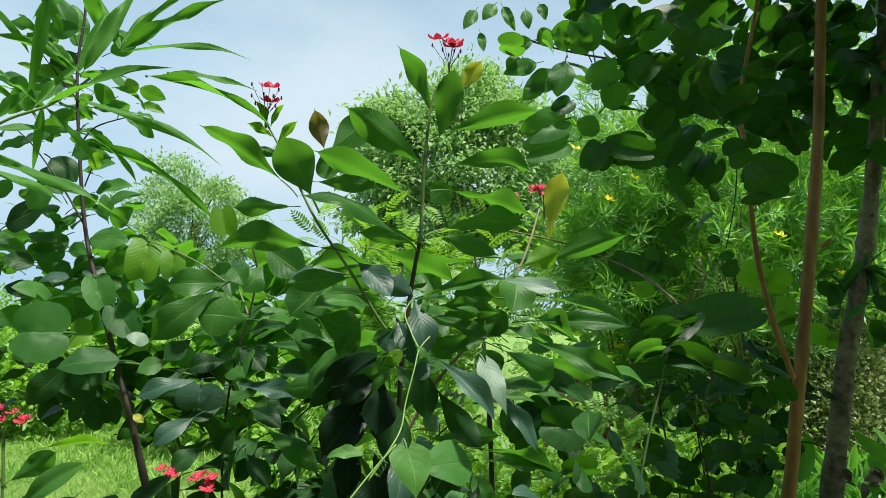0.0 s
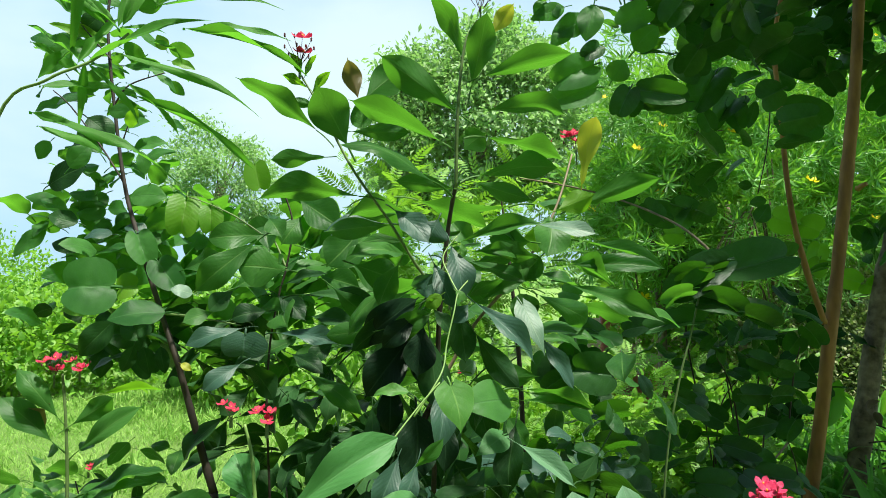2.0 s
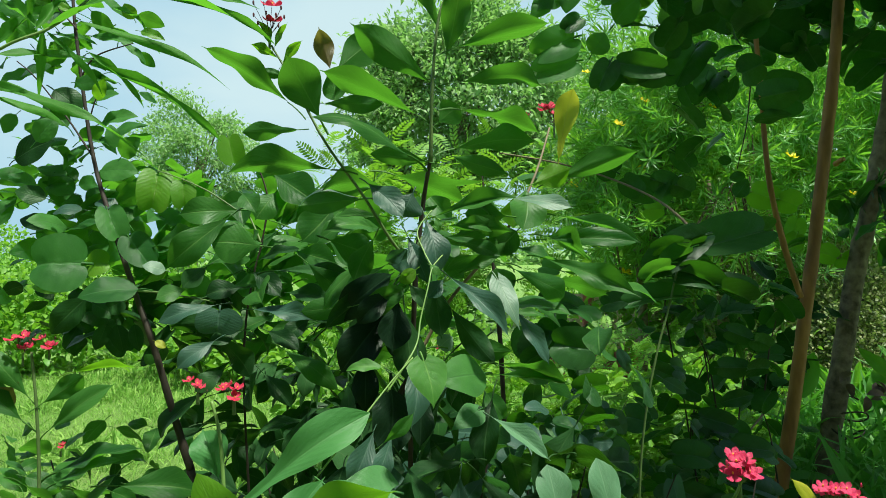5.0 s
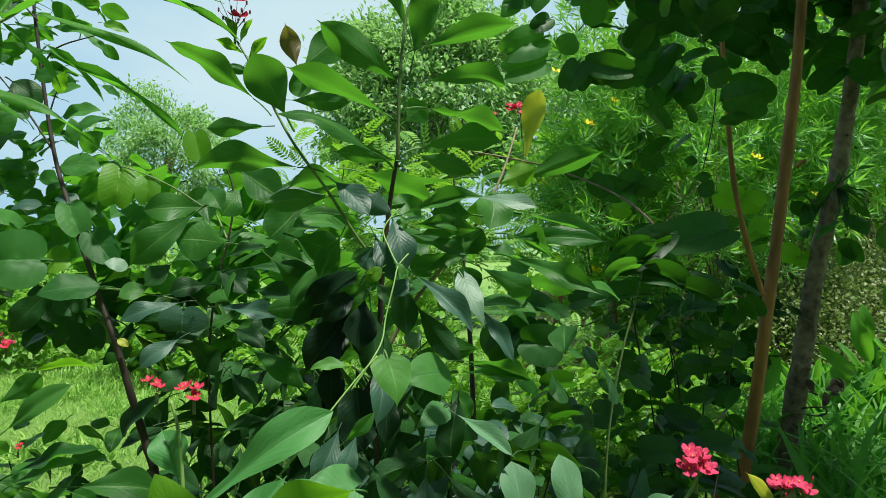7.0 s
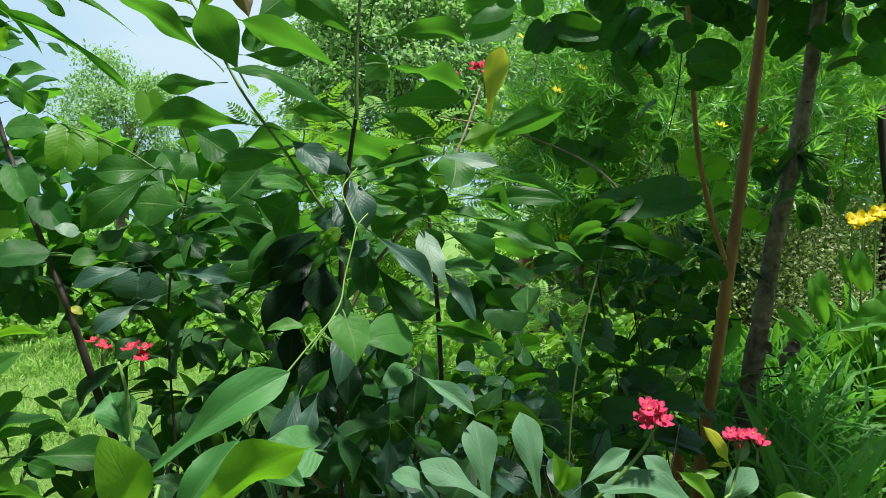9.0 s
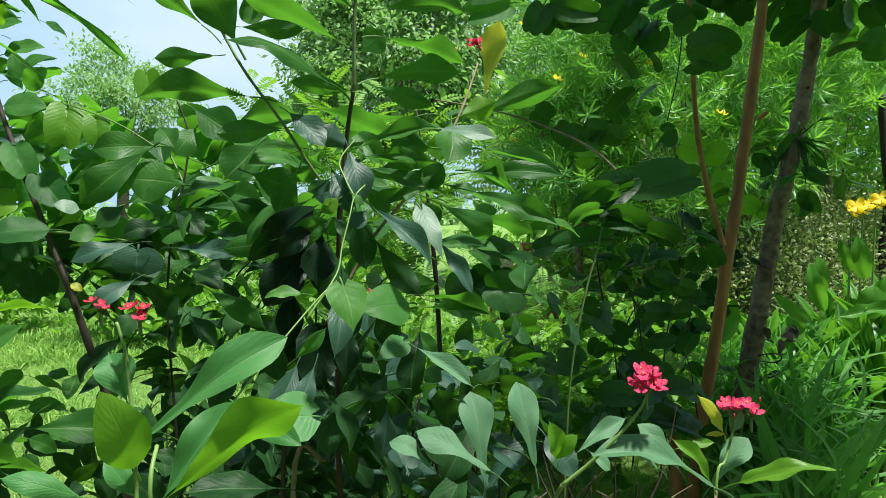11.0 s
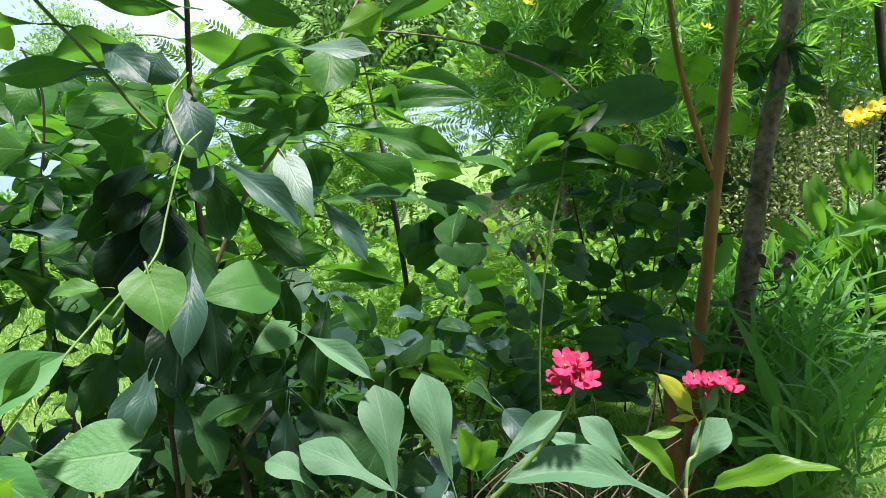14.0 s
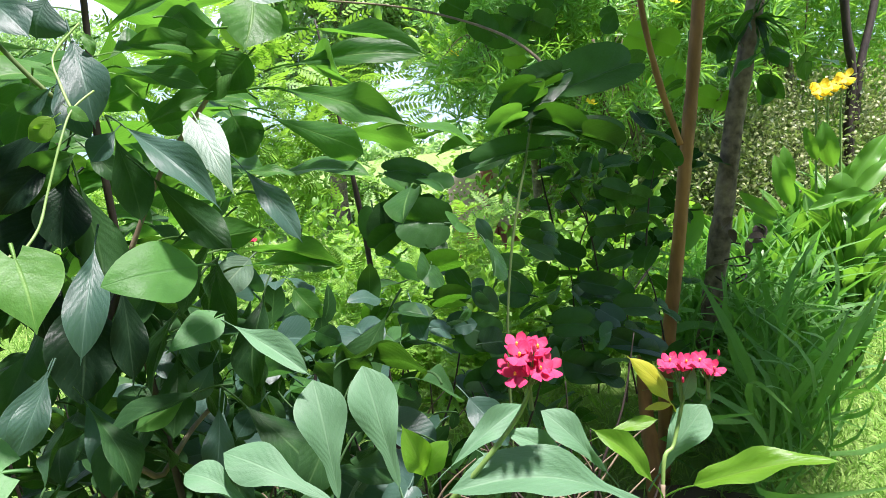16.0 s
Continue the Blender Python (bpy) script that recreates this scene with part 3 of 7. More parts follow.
def frames(points, dirs, length, turn=0.5, flat=1.0):
    """4x4 poses for leaves at points that grow along dirs, upper side mostly up."""
    p, d = np.asarray(points, float), np.asarray(dirs, float)
    n = len(p)
    d = d / np.maximum(np.linalg.norm(d, axis=1, keepdims=True), 1e-6)
    up = np.tile([0, 0, 1.0], (n, 1)) + nrng.normal(0, turn, (n, 3))
    y = np.cross(up, d)
    y /= np.maximum(np.linalg.norm(y, axis=1, keepdims=True), 1e-6)
    z = np.cross(d, y)
    ln = np.broadcast_to(np.asarray(length, float), (n,))
    m = np.zeros((n, 4, 4))
    m[:, :3, 0], m[:, :3, 1], m[:, :3, 2] = d * ln[:, None], y * ln[:, None] * flat, z * ln[:, None]
    m[:, :3, 3] = p
    m[:, 3, 3] = 1
    return m


def in_blob(n, centre, radius, shell=0.35):
    """n random points in an ellipsoid, thicker towards its skin, with a lumpy outline."""
    d = nrng.normal(0, 1, (n, 3))
    d /= np.linalg.norm(d, axis=1, keepdims=True)
    r = (shell + (1 - shell) * nrng.random((n, 1))) ** 0.6
    lump = 1 + 0.22 * np.sin(d[:, :1] * 5 + centre[0]) * np.cos(d[:, 2:] * 6 + centre[1])
    return np.asarray(centre) + d * r * lump * np.asarray(radius), d


def clumps(n, per, centre, radius, clump):
    """Points gathered in n clumps of per points each within an ellipsoid."""
    c, d = in_blob(n, centre, radius)
    p = np.repeat(c, per, axis=0) + nrng.normal(0, 1, (n * per, 3)) * np.asarray(clump)
    return p, np.repeat(d, per, axis=0) + nrng.normal(0, 0.8, (n * per, 3))


# ---- ground ----
GROUND = -0.30


def build_ground():
    n = 60
    verts, faces = [], []
    xs = [math.copysign(abs(k / n) ** 3 * 900, k) for k in range(-n, n + 1)]
    for yv in xs:
        for xv in xs:
            d = math.hypot(xv, yv - 2)
            z = 0.02 * math.sin(xv * 1.7) * math.cos(yv * 1.3) if d < 30 else 0.0
            verts.append((xv, yv, z - 0.02 + GROUND))
    w = 2 * n + 1
    for j in range(2 * n):
        for i in range(2 * n):
            a = j * w + i
            faces.append((a, a + 1, a + w + 1, a + w))
    g = mesh_object("ground", verts, faces, LAWN)
    tagged(g, "bright green mown garden lawn with worn patches", "ground", kind="structure")
    # soil bed, widened out of view to cut green bounce light
    bm = bmesh.new()
    ring = []
    for k in range(40):
        th = 2 * math.pi * k / 40
        rr = 1 + 0.12 * math.sin(3 * th) + 0.06 * math.sin(7 * th + 1)
        ring.append(bm.verts.new((0.2 + 1.75 * rr * math.cos(th), 1.35 + 1.45 * rr * math.sin(th), 0.024 + GROUND)))
    bm.faces.new(ring)
    me = bpy.data.meshes.new("soil_bed")
    bm.to_mesh(me)
    bm.free()
    me.materials.append(EARTH)
    tagged(new("soil_bed", me), "dark planting bed of bare soil, widened unseen to cut lawn bounce", "soil", kind="structure")


build_ground()

# ---- shrub parts ----
def petal_ring(parent, centre, axis, size, mat, petals=5, spread=1.0, seed=0):
    """One five-petalled flower with stamens, as petals of their own."""
    r = random.Random(seed)
    axis = Vector(axis).normalized()
    side = axis.orthogonal().normalized()
    for k in range(petals):
        a = 2 * math.pi * k / petals + r.uniform(-0.15, 0.15)
        d = (side * math.cos(a) + axis.cross(side) * math.sin(a)) * spread + axis * (0.45 + r.uniform(-0.1, 0.15))
        d.normalize()
        key = ("petal", mat.name)
        if key not in BLADES:
            v, f, u = small_blade("petal", 8, 0.66, -0.10, -0.30)
            ob = mesh_object("petal", v, f, mat, None, u)
            BLADES[key] = ob.data
            bpy.data.objects.remove(ob)
        ob = new("petal", BLADES[key])
        ob.parent = parent
        y = axis.cross(d).normalized()
        z = d.cross(y)
        ln = size * r.uniform(0.9, 1.1)
        m = Matrix((d * ln, y * ln, z * ln)).transposed().to_4x4()
        m.translation = Vector(centre)
        ob.matrix_basis = m


def ball(bm, centre, radius, squash=1.0):
    bmesh.ops.create_icosphere(bm, subdivisions=1, radius=radius, matrix=Matrix.Translation(centre) @ Matrix.Diagonal((1, 1, squash, 1)))


def blossom(plant, centre, size, shade="pink", flowers=5, buds=7, seed=0, axis=(0, -0.45, 0.8)):
    """A flower head: stalks, buds and five-petalled flowers."""
    r = random.Random(seed + int(abs(centre[0]) * 1000))
    mat = PETAL_PINK if shade == "pink" else PETAL_RED
    head = new("flower_cluster")
    head.parent = plant
    c = Vector(centre)
    foot = c - Vector((0, 0, 1)) * size * 0.9
    bmb, bms = bmesh.new(), bmesh.new()
    for k in range(flowers + buds):
        a = 2 * math.pi * (k * 0.382 + r.random() * 0.1)
        q = math.sqrt((k + 0.5) / (flowers + buds))
        p = c + Vector((math.cos(a) * q, math.sin(a) * q * 0.8, r.uniform(-0.25, 0.3) * 2.6)) * size * (0.62 if shade == "pink" else 0.85)
        d = (p - foot).normalized()
        bmesh.ops.create_cone(bms, segments=5, radius1=size * (0.03 if shade == "pink" else 0.014), radius2=size * (0.025 if shade == "pink" else 0.012), depth=(p - foot).length * 0.7, matrix=Matrix.Translation(foot + (p - foot) * 0.62) @ d.to_track_quat('Z', 'Y').to_matrix().to_4x4())
        if k % 2 == 0 and k // 2 < flowers:
            petal_ring(head, p, d * 0.6 + (Vector((0, -0.85, 0.35)) if shade == "pink" else Vector(axis)) * 0.7, size * (0.47 if shade == "pink" else 0.55), mat, seed=k)
            bs = bmesh.new()
            ball(bs, p + d * size * 0.08, size * 0.05, 1.6)
            part("stamen", bs, STAMEN, head)
        else:
            ball(bmb, p, size * (0.065 if shade == "pink" else 0.05), 2.4)
    bmp = bmesh.new()
    bmesh.ops.create_cone(bmp, segments=6, radius1=0.0020, radius2=0.0016, depth=size * 0.9, matrix=Matrix.Translation(foot - Vector((0, 0, size * 0.15))))
    part("peduncle", bmp, STEM_GREEN, head)
    part("flower_stalk", bms, STEM_GREEN if shade == "pink" else BUD, head)
    part("bud", bmb, BUD if shade != "pink" else PETAL_PINK, head)
    return head


def leaf_cloud(plant, centre, extent, count, size, kind="lobed", shade="shade", droop=0.3, rise=(-1.2, 0.5)):
    """Leaves of one plant strewn through a box, stalk inwards."""
    r = random.Random(int(abs(centre[0] * 100) + abs(centre[2] * 1000)) + count)
    for k in range(count):
        p = Vector([centre[i] + extent[i] * r.uniform(-1, 1) for i in range(3)])
        a = r.uniform(0, 6.283)
        d = Vector((math.cos(a), math.sin(a), r.uniform(*rise) - droop)).normalized()
        ln = size * r.uniform(0.7, 1.2)
        w = ln * {"lobed": 1.0, "pointed": 0.44, "ovate": 0.6, "heart": 0.9}[kind]
        leaf(plant, kind, shade, p, p + d * ln, w, r.uniform(-70, 70), stalk=0.3)


# ---- the flowering shrub in the middle ----
shrub = thing("flowering_shrub", (-0.02, 1.1, 0), "tall green flowering shrub with glossy pointed leaves and red flowers", "shrub")
shrub.location = (0, 0, 0)
tube("stem", [(-0.086, 1.150, -0.320), (-0.086, 1.150, 0.448), (-0.088, 1.120, 0.859), (-0.076, 1.060, 1.099), (-0.065, 1.030, 1.288), (-0.049, 1.020, 1.413), (-0.035, 1.000, 1.483)], [0.0056, 0.0052, 0.0048, 0.0044, 0.0040, 0.0036, 0.0031], BARK_DARK, shrub, 8, 0.15, 44)
tube("stem", [(-0.035, 1.000, 1.474), (-0.030, 0.990, 1.589), (-0.017, 0.990, 1.700), (0.004, 1.000, 1.746)], [0.0031, 0.0026, 0.0021, 0.0015], STEM_GREEN, shrub, 8, 0.15, 49)
tube("branch", [(-0.050, 1.020, 1.359), (-0.082, 1.000, 1.333), (-0.141, 0.970, 1.427), (-0.192, 0.960, 1.503), (-0.239, 0.970, 1.593), (-0.276, 0.980, 1.658)], [0.0028, 0.0025, 0.0022, 0.0020, 0.0017, 0.0014], STEM_GREEN, shrub, 8, 0.15, 34)
tube("branch", [(-0.065, 1.050, 1.162), (-0.013, 1.050, 1.251), (0.042, 1.050, 1.314), (0.099, 1.060, 1.387), (0.142, 1.100, 1.466), (0.183, 1.200, 1.563)], [0.0031, 0.0029, 0.0026, 0.0023, 0.0020, 0.0017], TWIG, shrub, 8, 0.15, 18)
tube("branch", [(-0.072, 1.060, 1.143), (-0.119, 1.050, 1.058), (-0.170, 1.100, 0.955), (-0.218, 1.200, 0.549)], [0.0063, 0.0054, 0.0044, 0.0035], BARK_DARK, shrub, 8, 0.15, 11)
blossom(shrub, (0.010, 1.000, 1.791), 0.036, "red", 3, 9, 1)
blossom(shrub, (-0.279, 0.980, 1.704), 0.034, "red", 2, 11, 2)
blossom(shrub, (0.137, 1.240, 1.586), 0.024, "red", 4, 5, 3)
blossom(shrub, (0.195, 1.220, 1.595), 0.032, "red", 4, 8, 4)
blossom(shrub, (-0.030, 1.600, 1.088), 0.018, "red", 3, 2, 5)
leaf(shrub, "pointed", "shrub", (-0.032, 1.000, 1.599), (-0.147, 0.930, 1.672), 0.051, -63)
leaf(shrub, "pointed", "shrub", (-0.016, 1.000, 1.680), (-0.073, 0.970, 1.785), 0.039, -16)
leaf(shrub, "pointed", "shrub", (-0.007, 0.990, 1.637), (0.019, 0.950, 1.743), 0.046, 32)
leaf(shrub, "pointed", "yellow", (0.026, 1.000, 1.722), (0.064, 0.990, 1.769), 0.029, 67)
leaf(shrub, "pointed", "shrub", (0.012, 0.980, 1.649), (0.151, 0.940, 1.668), 0.046, 43)
leaf(shrub, "pointed", "shrub", (0.014, 0.990, 1.597), (0.132, 0.930, 1.571), 0.043, 39)
leaf(shrub, "pointed", "shrub", (-0.055, 0.990, 1.549), (-0.192, 0.920, 1.601), 0.051, -19)
leaf(shrub, "pointed", "shrub", (-0.253, 0.980, 1.571), (-0.362, 0.920, 1.640), 0.045, -35)
leaf(shrub, "pointed", "shrub", (-0.202, 0.970, 1.542), (-0.239, 0.920, 1.625), 0.065, -49)
leaf(shrub, "pointed", "young", (-0.273, 0.970, 1.651), (-0.294, 0.970, 1.695), 0.015, -68)
leaf(shrub, "pointed", "young", (-0.272, 0.980, 1.654), (-0.250, 0.980, 1.693), 0.014, 29)
leaf(shrub, "pointed", "young", (-0.263, 0.970, 1.635), (-0.306, 0.970, 1.658), 0.016, -52)
leaf(shrub, "pointed", "young", (-0.261, 0.980, 1.627), (-0.228, 0.980, 1.665), 0.016, 42)
leaf(shrub, "pointed", "shrub", (-0.249, 0.970, 1.606), (-0.296, 0.970, 1.618), 0.016, -79)
leaf(shrub, "pointed", "red", (-0.186, 0.980, 1.619), (-0.201, 0.970, 1.682), 0.032, -65)
leaf(shrub, "pointed", "shrub", (-0.176, 0.980, 1.618), (-0.109, 1.020, 1.684), 0.053, 91)
leaf(shrub, "ovate", "shrub", (-0.181, 0.990, 1.573), (-0.189, 0.990, 1.615), 0.037, -8)
leaf(shrub, "pointed", "shrub", (-0.197, 0.980, 1.567), (-0.102, 0.980, 1.563), 0.030, 78)
leaf(shrub, "pointed", "shrub", (-0.184, 0.960, 1.462), (-0.336, 0.930, 1.455), 0.049, -45)
leaf(shrub, "pointed", "shrub", (-0.070, 0.980, 1.485), (-0.215, 0.930, 1.535), 0.051, 43)
leaf(shrub, "fiddle", "shrub", (-0.248, 1.020, 1.535), (-0.347, 1.050, 1.539), 0.033, -80)
leaf(shrub, "pointed", "shrub", (-0.037, 0.990, 1.474), (-0.134, 0.990, 1.489), 0.031, -69)
leaf(shrub, "pointed", "shrub", (0.170, 1.060, 1.451), (0.305, 1.040, 1.492), 0.045, 67)
leaf(shrub, "pointed", "young", (0.130, 1.040, 1.442), (0.192, 1.040, 1.466), 0.041, 88)
leaf(shrub, "fiddle", "yellow", (0.182, 1.100, 1.490), (0.206, 1.080, 1.605), 0.048, 40)
leaf(shrub, "pointed", "shrub", (0.014, 1.000, 1.557), (0.146, 1.050, 1.525), 0.046, 17)
leaf(shrub, "pointed", "shrub", (0.002, 1.000, 1.496), (0.140, 1.050, 1.512), 0.047, 44)
leaf(shrub, "pointed", "shrub", (-0.002, 1.020, 1.487), (0.093, 1.050, 1.459), 0.033, 75)
leaf(shrub, "pointed", "pale", (-0.062, 0.970, 1.425), (-0.079, 0.970, 1.387), 0.053, 95)
leaf(shrub, "pointed", "shrub", (-0.139, 0.970, 1.417), (-0.233, 0.940, 1.406), 0.035, -87)
leaf(shrub, "pointed", "deep_shade", (-0.099, 1.020, 1.292), (-0.210, 1.000, 1.215), 0.043, -68)
leaf(shrub, "pointed", "deep_shade", (-0.104, 1.030, 1.277), (-0.180, 1.020, 1.157), 0.055, -94)
leaf(shrub, "pointed", "deep_shade", (-0.081, 1.000, 1.247), (-0.068, 0.970, 1.130), 0.054, 160)
leaf(shrub, "pointed", "deep_shade", (-0.037, 1.000, 1.290), (-0.024, 0.990, 1.199), 0.043, 3)
leaf(shrub, "pointed", "deep_shade", (-0.009, 1.000, 1.247), (0.062, 1.000, 1.153), 0.040, 94)
leaf(shrub, "pointed", "pale", (-0.093, 0.880, 1.082), (-0.120, 0.850, 1.021), 0.030, 65)
leaf(shrub, "pointed", "deep_shade", (-0.083, 0.920, 1.036), (-0.051, 0.900, 0.945), 0.031, -3)
leaf(shrub, "pointed", "pale", (0.000, 1.070, 0.955), (-0.014, 1.040, 0.881), 0.032, 38)
leaf(shrub, "pointed", "pale", (0.039, 1.100, 0.944), (-0.001, 1.100, 0.898), 0.029, 85)
leaf(shrub, "pointed", "pale", (0.004, 1.050, 1.023), (-0.027, 1.050, 0.977), 0.030, 93)
leaf(shrub, "pointed", "shrub", (-0.023, 1.020, 0.997), (-0.090, 1.020, 0.964), 0.031, -99)
leaf(shrub, "pointed", "pale", (-0.071, 0.960, 1.341), (-0.107, 0.960, 1.322), 0.022, 108)
leaf(shrub, "pointed", "shrub", (0.081, 1.000, 1.388), (0.014, 1.020, 1.395), 0.053, -81)
leaf(shrub, "pointed", "shrub", (-0.014, 1.000, 1.375), (0.089, 0.980, 1.363), 0.033, 49)
leaf(shrub, "pointed", "shrub", (0.096, 1.050, 1.325), (0.059, 1.050, 1.357), 0.038, -91)
leaf(shrub, "pointed", "shrub", (-0.030, 1.020, 1.357), (0.058, 1.030, 1.328), 0.030, 52)
leaf(shrub, "pointed", "shrub", (0.053, 1.050, 1.330), (-0.019, 1.050, 1.301), 0.025, -52)
leaf(shrub, "pointed", "shrub", (0.104, 1.080, 1.284), (0.055, 1.080, 1.264), 0.040, -85)
leaf(shrub, "pointed", "shrub", (0.149, 1.050, 1.420), (0.129, 1.050, 1.380), 0.031, -80)
leaf(shrub, "pointed", "young", (0.101, 1.050, 1.425), (0.097, 1.050, 1.370), 0.044, 9)
leaf(shrub, "pointed", "shrub", (-0.152, 1.000, 1.255), (-0.075, 1.000, 1.280), 0.035, -100)
leaf(shrub, "pointed", "shrub", (-0.146, 1.020, 1.198), (-0.092, 1.020, 1.264), 0.048, 71)
leaf(shrub, "pointed", "shrub", (-0.020, 1.030, 1.167), (0.093, 1.030, 1.173), 0.036, 71)
leaf(shrub, "pointed", "shrub", (0.064, 1.000, 1.159), (0.172, 1.000, 1.125), 0.036, 37)
leaf(shrub, "pointed", "shrub", (-0.025, 1.060, 1.336), (0.016, 1.060, 1.288), 0.032, 99)
leaf(shrub, "ovate", "young", (-0.059, 0.920, 1.301), (-0.083, 0.920, 1.294), 0.017, 102)
leaf(shrub, "lobed", "pale", (-0.024, 1.500, 1.013), (-0.069, 1.500, 1.086), 0.061, 75)
leaf(shrub, "lobed", "pale", (-0.185, 1.350, 0.870), (-0.255, 1.350, 0.906), 0.039, 49)
leaf(shrub, "lobed", "pale", (-0.324, 1.300, 0.815), (-0.274, 1.300, 0.827), 0.037, -74)
leaf(shrub, "ovate", "shrub", (0.064, 1.400, 1.026), (0.104, 1.400, 0.969), 0.043, -77)
leaf(shrub, "lobed", "pale", (-0.274, 1.300, 0.806), (-0.238, 1.300, 0.816), 0.030, -74)
leaf(shrub, "pointed", "shrub", (-0.134, 1.060, 1.359), (-0.170, 1.060, 1.286), 0.043, -83)
leaf(shrub, "pointed", "shrub", (-0.216, 1.100, 1.360), (-0.138, 1.100, 1.331), 0.058, 93)
leaf(shrub, "pointed", "shrub", (-0.265, 1.150, 1.320), (-0.194, 1.150, 1.261), 0.040, 99)
leaf(shrub, "pointed", "shrub", (-0.183, 1.150, 1.241), (-0.283, 1.150, 1.232), 0.040, 86)
leaf(shrub, "pointed", "pale", (-0.056, 1.000, 1.333), (-0.104, 1.000, 1.316), 0.040, 90)
leaf(shrub, "pointed", "shrub", (0.088, 1.050, 1.359), (0.042, 1.050, 1.323), 0.037, 87)
leaf(shrub, "pointed", "shrub", (-0.004, 1.060, 1.359), (0.071, 1.060, 1.378), 0.033, 89)
leaf(shrub, "pointed", "shrub", (-0.140, 1.100, 1.447), (-0.237, 1.100, 1.447), 0.043, -85)
leaf(shrub, "pointed", "shrub", (-0.022, 1.020, 1.541), (0.015, 1.020, 1.568), 0.046, 81)
leaf(shrub, "pointed", "shrub", (0.081, 1.100, 1.135), (0.165, 1.100, 1.108), 0.032, -81)
# lower clouds use the darkened leaf, shade painted into its colour
leaf_cloud(shrub, (-0.06, 1.10, 1.06), (0.13, 0.08, 0.12), 22, 0.13, "pointed", "deep_shade", 1.6)
leaf_cloud(shrub, (-0.02, 1.12, 0.85), (0.30, 0.16, 0.18), 46, 0.13, "pointed", "deep_shade")
leaf_cloud(shrub, (0.02, 1.18, 1.34), (0.28, 0.10, 0.18), 22, 0.13, "pointed", "shrub", 0.0, (-0.5, 0.25))

# ---- second stem of the same kind, further back ----
shrub_back = thing("flowering_shrub", (0, 0, 0), "green flowering shrub with drooping pointed leaves and red buds", "shrub")
tube("stem", [(-0.448, 1.450, -0.320), (-0.448, 1.450, 0.068), (-0.472, 1.420, 0.955), (-0.462, 1.400, 1.170), (-0.439, 1.400, 1.302), (-0.422, 1.400, 1.362), (-0.407, 1.400, 1.461), (-0.428, 1.400, 1.536)], [0.0031, 0.0029, 0.0027, 0.0025, 0.0023, 0.0021, 0.0019, 0.0017], BARK_DARK, shrub_back, 8, 0.15, 46)
tube("branch", [(-0.422, 1.400, 1.362), (-0.462, 1.420, 1.437), (-0.504, 1.430, 1.448)], [0.0028, 0.0021, 0.0014], STEM_GREEN, shrub_back, 8, 0.15, 46)
blossom(shrub_back, (-0.515, 1.430, 1.451), 0.02, "red", 1, 5, 7)
leaf(shrub_back, "pointed", "shrub", (-0.429, 1.220, 1.412), (-0.542, 1.190, 1.313), 0.060, 79)
leaf(shrub_back, "pointed", "shrub", (-0.438, 1.300, 1.430), (-0.551, 1.270, 1.421), 0.061, 78)
leaf(shrub_back, "pointed", "shrub", (-0.401, 1.320, 1.356), (-0.497, 1.290, 1.364), 0.088, 80)
leaf(shrub_back, "pointed", "shrub", (-0.239, 1.280, 1.429), (-0.300, 1.250, 1.359), 0.082, 74)
leaf(shrub_back, "pointed", "pale", (-0.159, 1.100, 1.431), (-0.264, 1.070, 1.416), 0.037, 47)
leaf(shrub_back, "pointed", "shrub", (-0.365, 1.300, 1.502), (-0.271, 1.270, 1.437), 0.073, -63)
leaf(shrub_back, "pointed", "shrub", (-0.414, 1.250, 1.460), (-0.378, 1.220, 1.416), 0.046, -37)
leaf(shrub_back, "pointed", "deep_shade", (-0.341, 1.200, 1.307), (-0.186, 1.170, 1.298), 0.028, -46)
leaf(shrub_back, "pointed", "deep_shade", (-0.371, 1.200, 1.327), (-0.279, 1.170, 1.346), 0.028, -55)
leaf(shrub_back, "pointed", "pale", (-0.450, 1.200, 1.245), (-0.552, 1.170, 1.214), 0.036, 49)
leaf(shrub_back, "pointed", "pale", (-0.454, 1.200, 1.178), (-0.517, 1.170, 1.129), 0.041, 58)
leaf(shrub_back, "pointed", "shrub", (-0.324, 1.200, 1.158), (-0.214, 1.170, 1.082), 0.041, -47)
leaf(shrub_back, "pointed", "pale", (-0.380, 1.200, 1.235), (-0.251, 1.170, 1.214), 0.037, -45)
leaf(shrub_back, "pointed", "shrub", (-0.255, 1.300, 1.362), (-0.160, 1.270, 1.306), 0.057, -63)
leaf(shrub_back, "pointed", "shrub", (-0.336, 1.350, 1.344), (-0.241, 1.320, 1.316), 0.058, -65)
leaf(shrub_back, "pointed", "deep_shade", (-0.434, 1.300, 1.272), (-0.501, 1.270, 1.257), 0.048, 57)
leaf(shrub_back, "pointed", "shrub", (-0.547, 1.300, 1.272), (-0.600, 1.270, 1.252), 0.042, 57)
leaf(shrub_back, "pointed", "deep_shade", (-0.413, 1.300, 1.305), (-0.346, 1.270, 1.252), 0.047, -47)
leaf(shrub_back, "pointed", "shrub", (-0.361, 1.300, 1.465), (-0.396, 1.270, 1.406), 0.059, 61)
leaf(shrub_back, "pointed", "shrub", (-0.480, 1.350, 1.269), (-0.384, 1.320, 1.270), 0.037, -47)
leaf(shrub_back, "pointed", "shrub", (-0.284, 1.350, 1.403), (-0.329, 1.320, 1.379), 0.043, 55)
leaf(shrub_back, "pointed", "shrub", (-0.632, 1.350, 1.362), (-0.526, 1.320, 1.385), 0.051, -68)
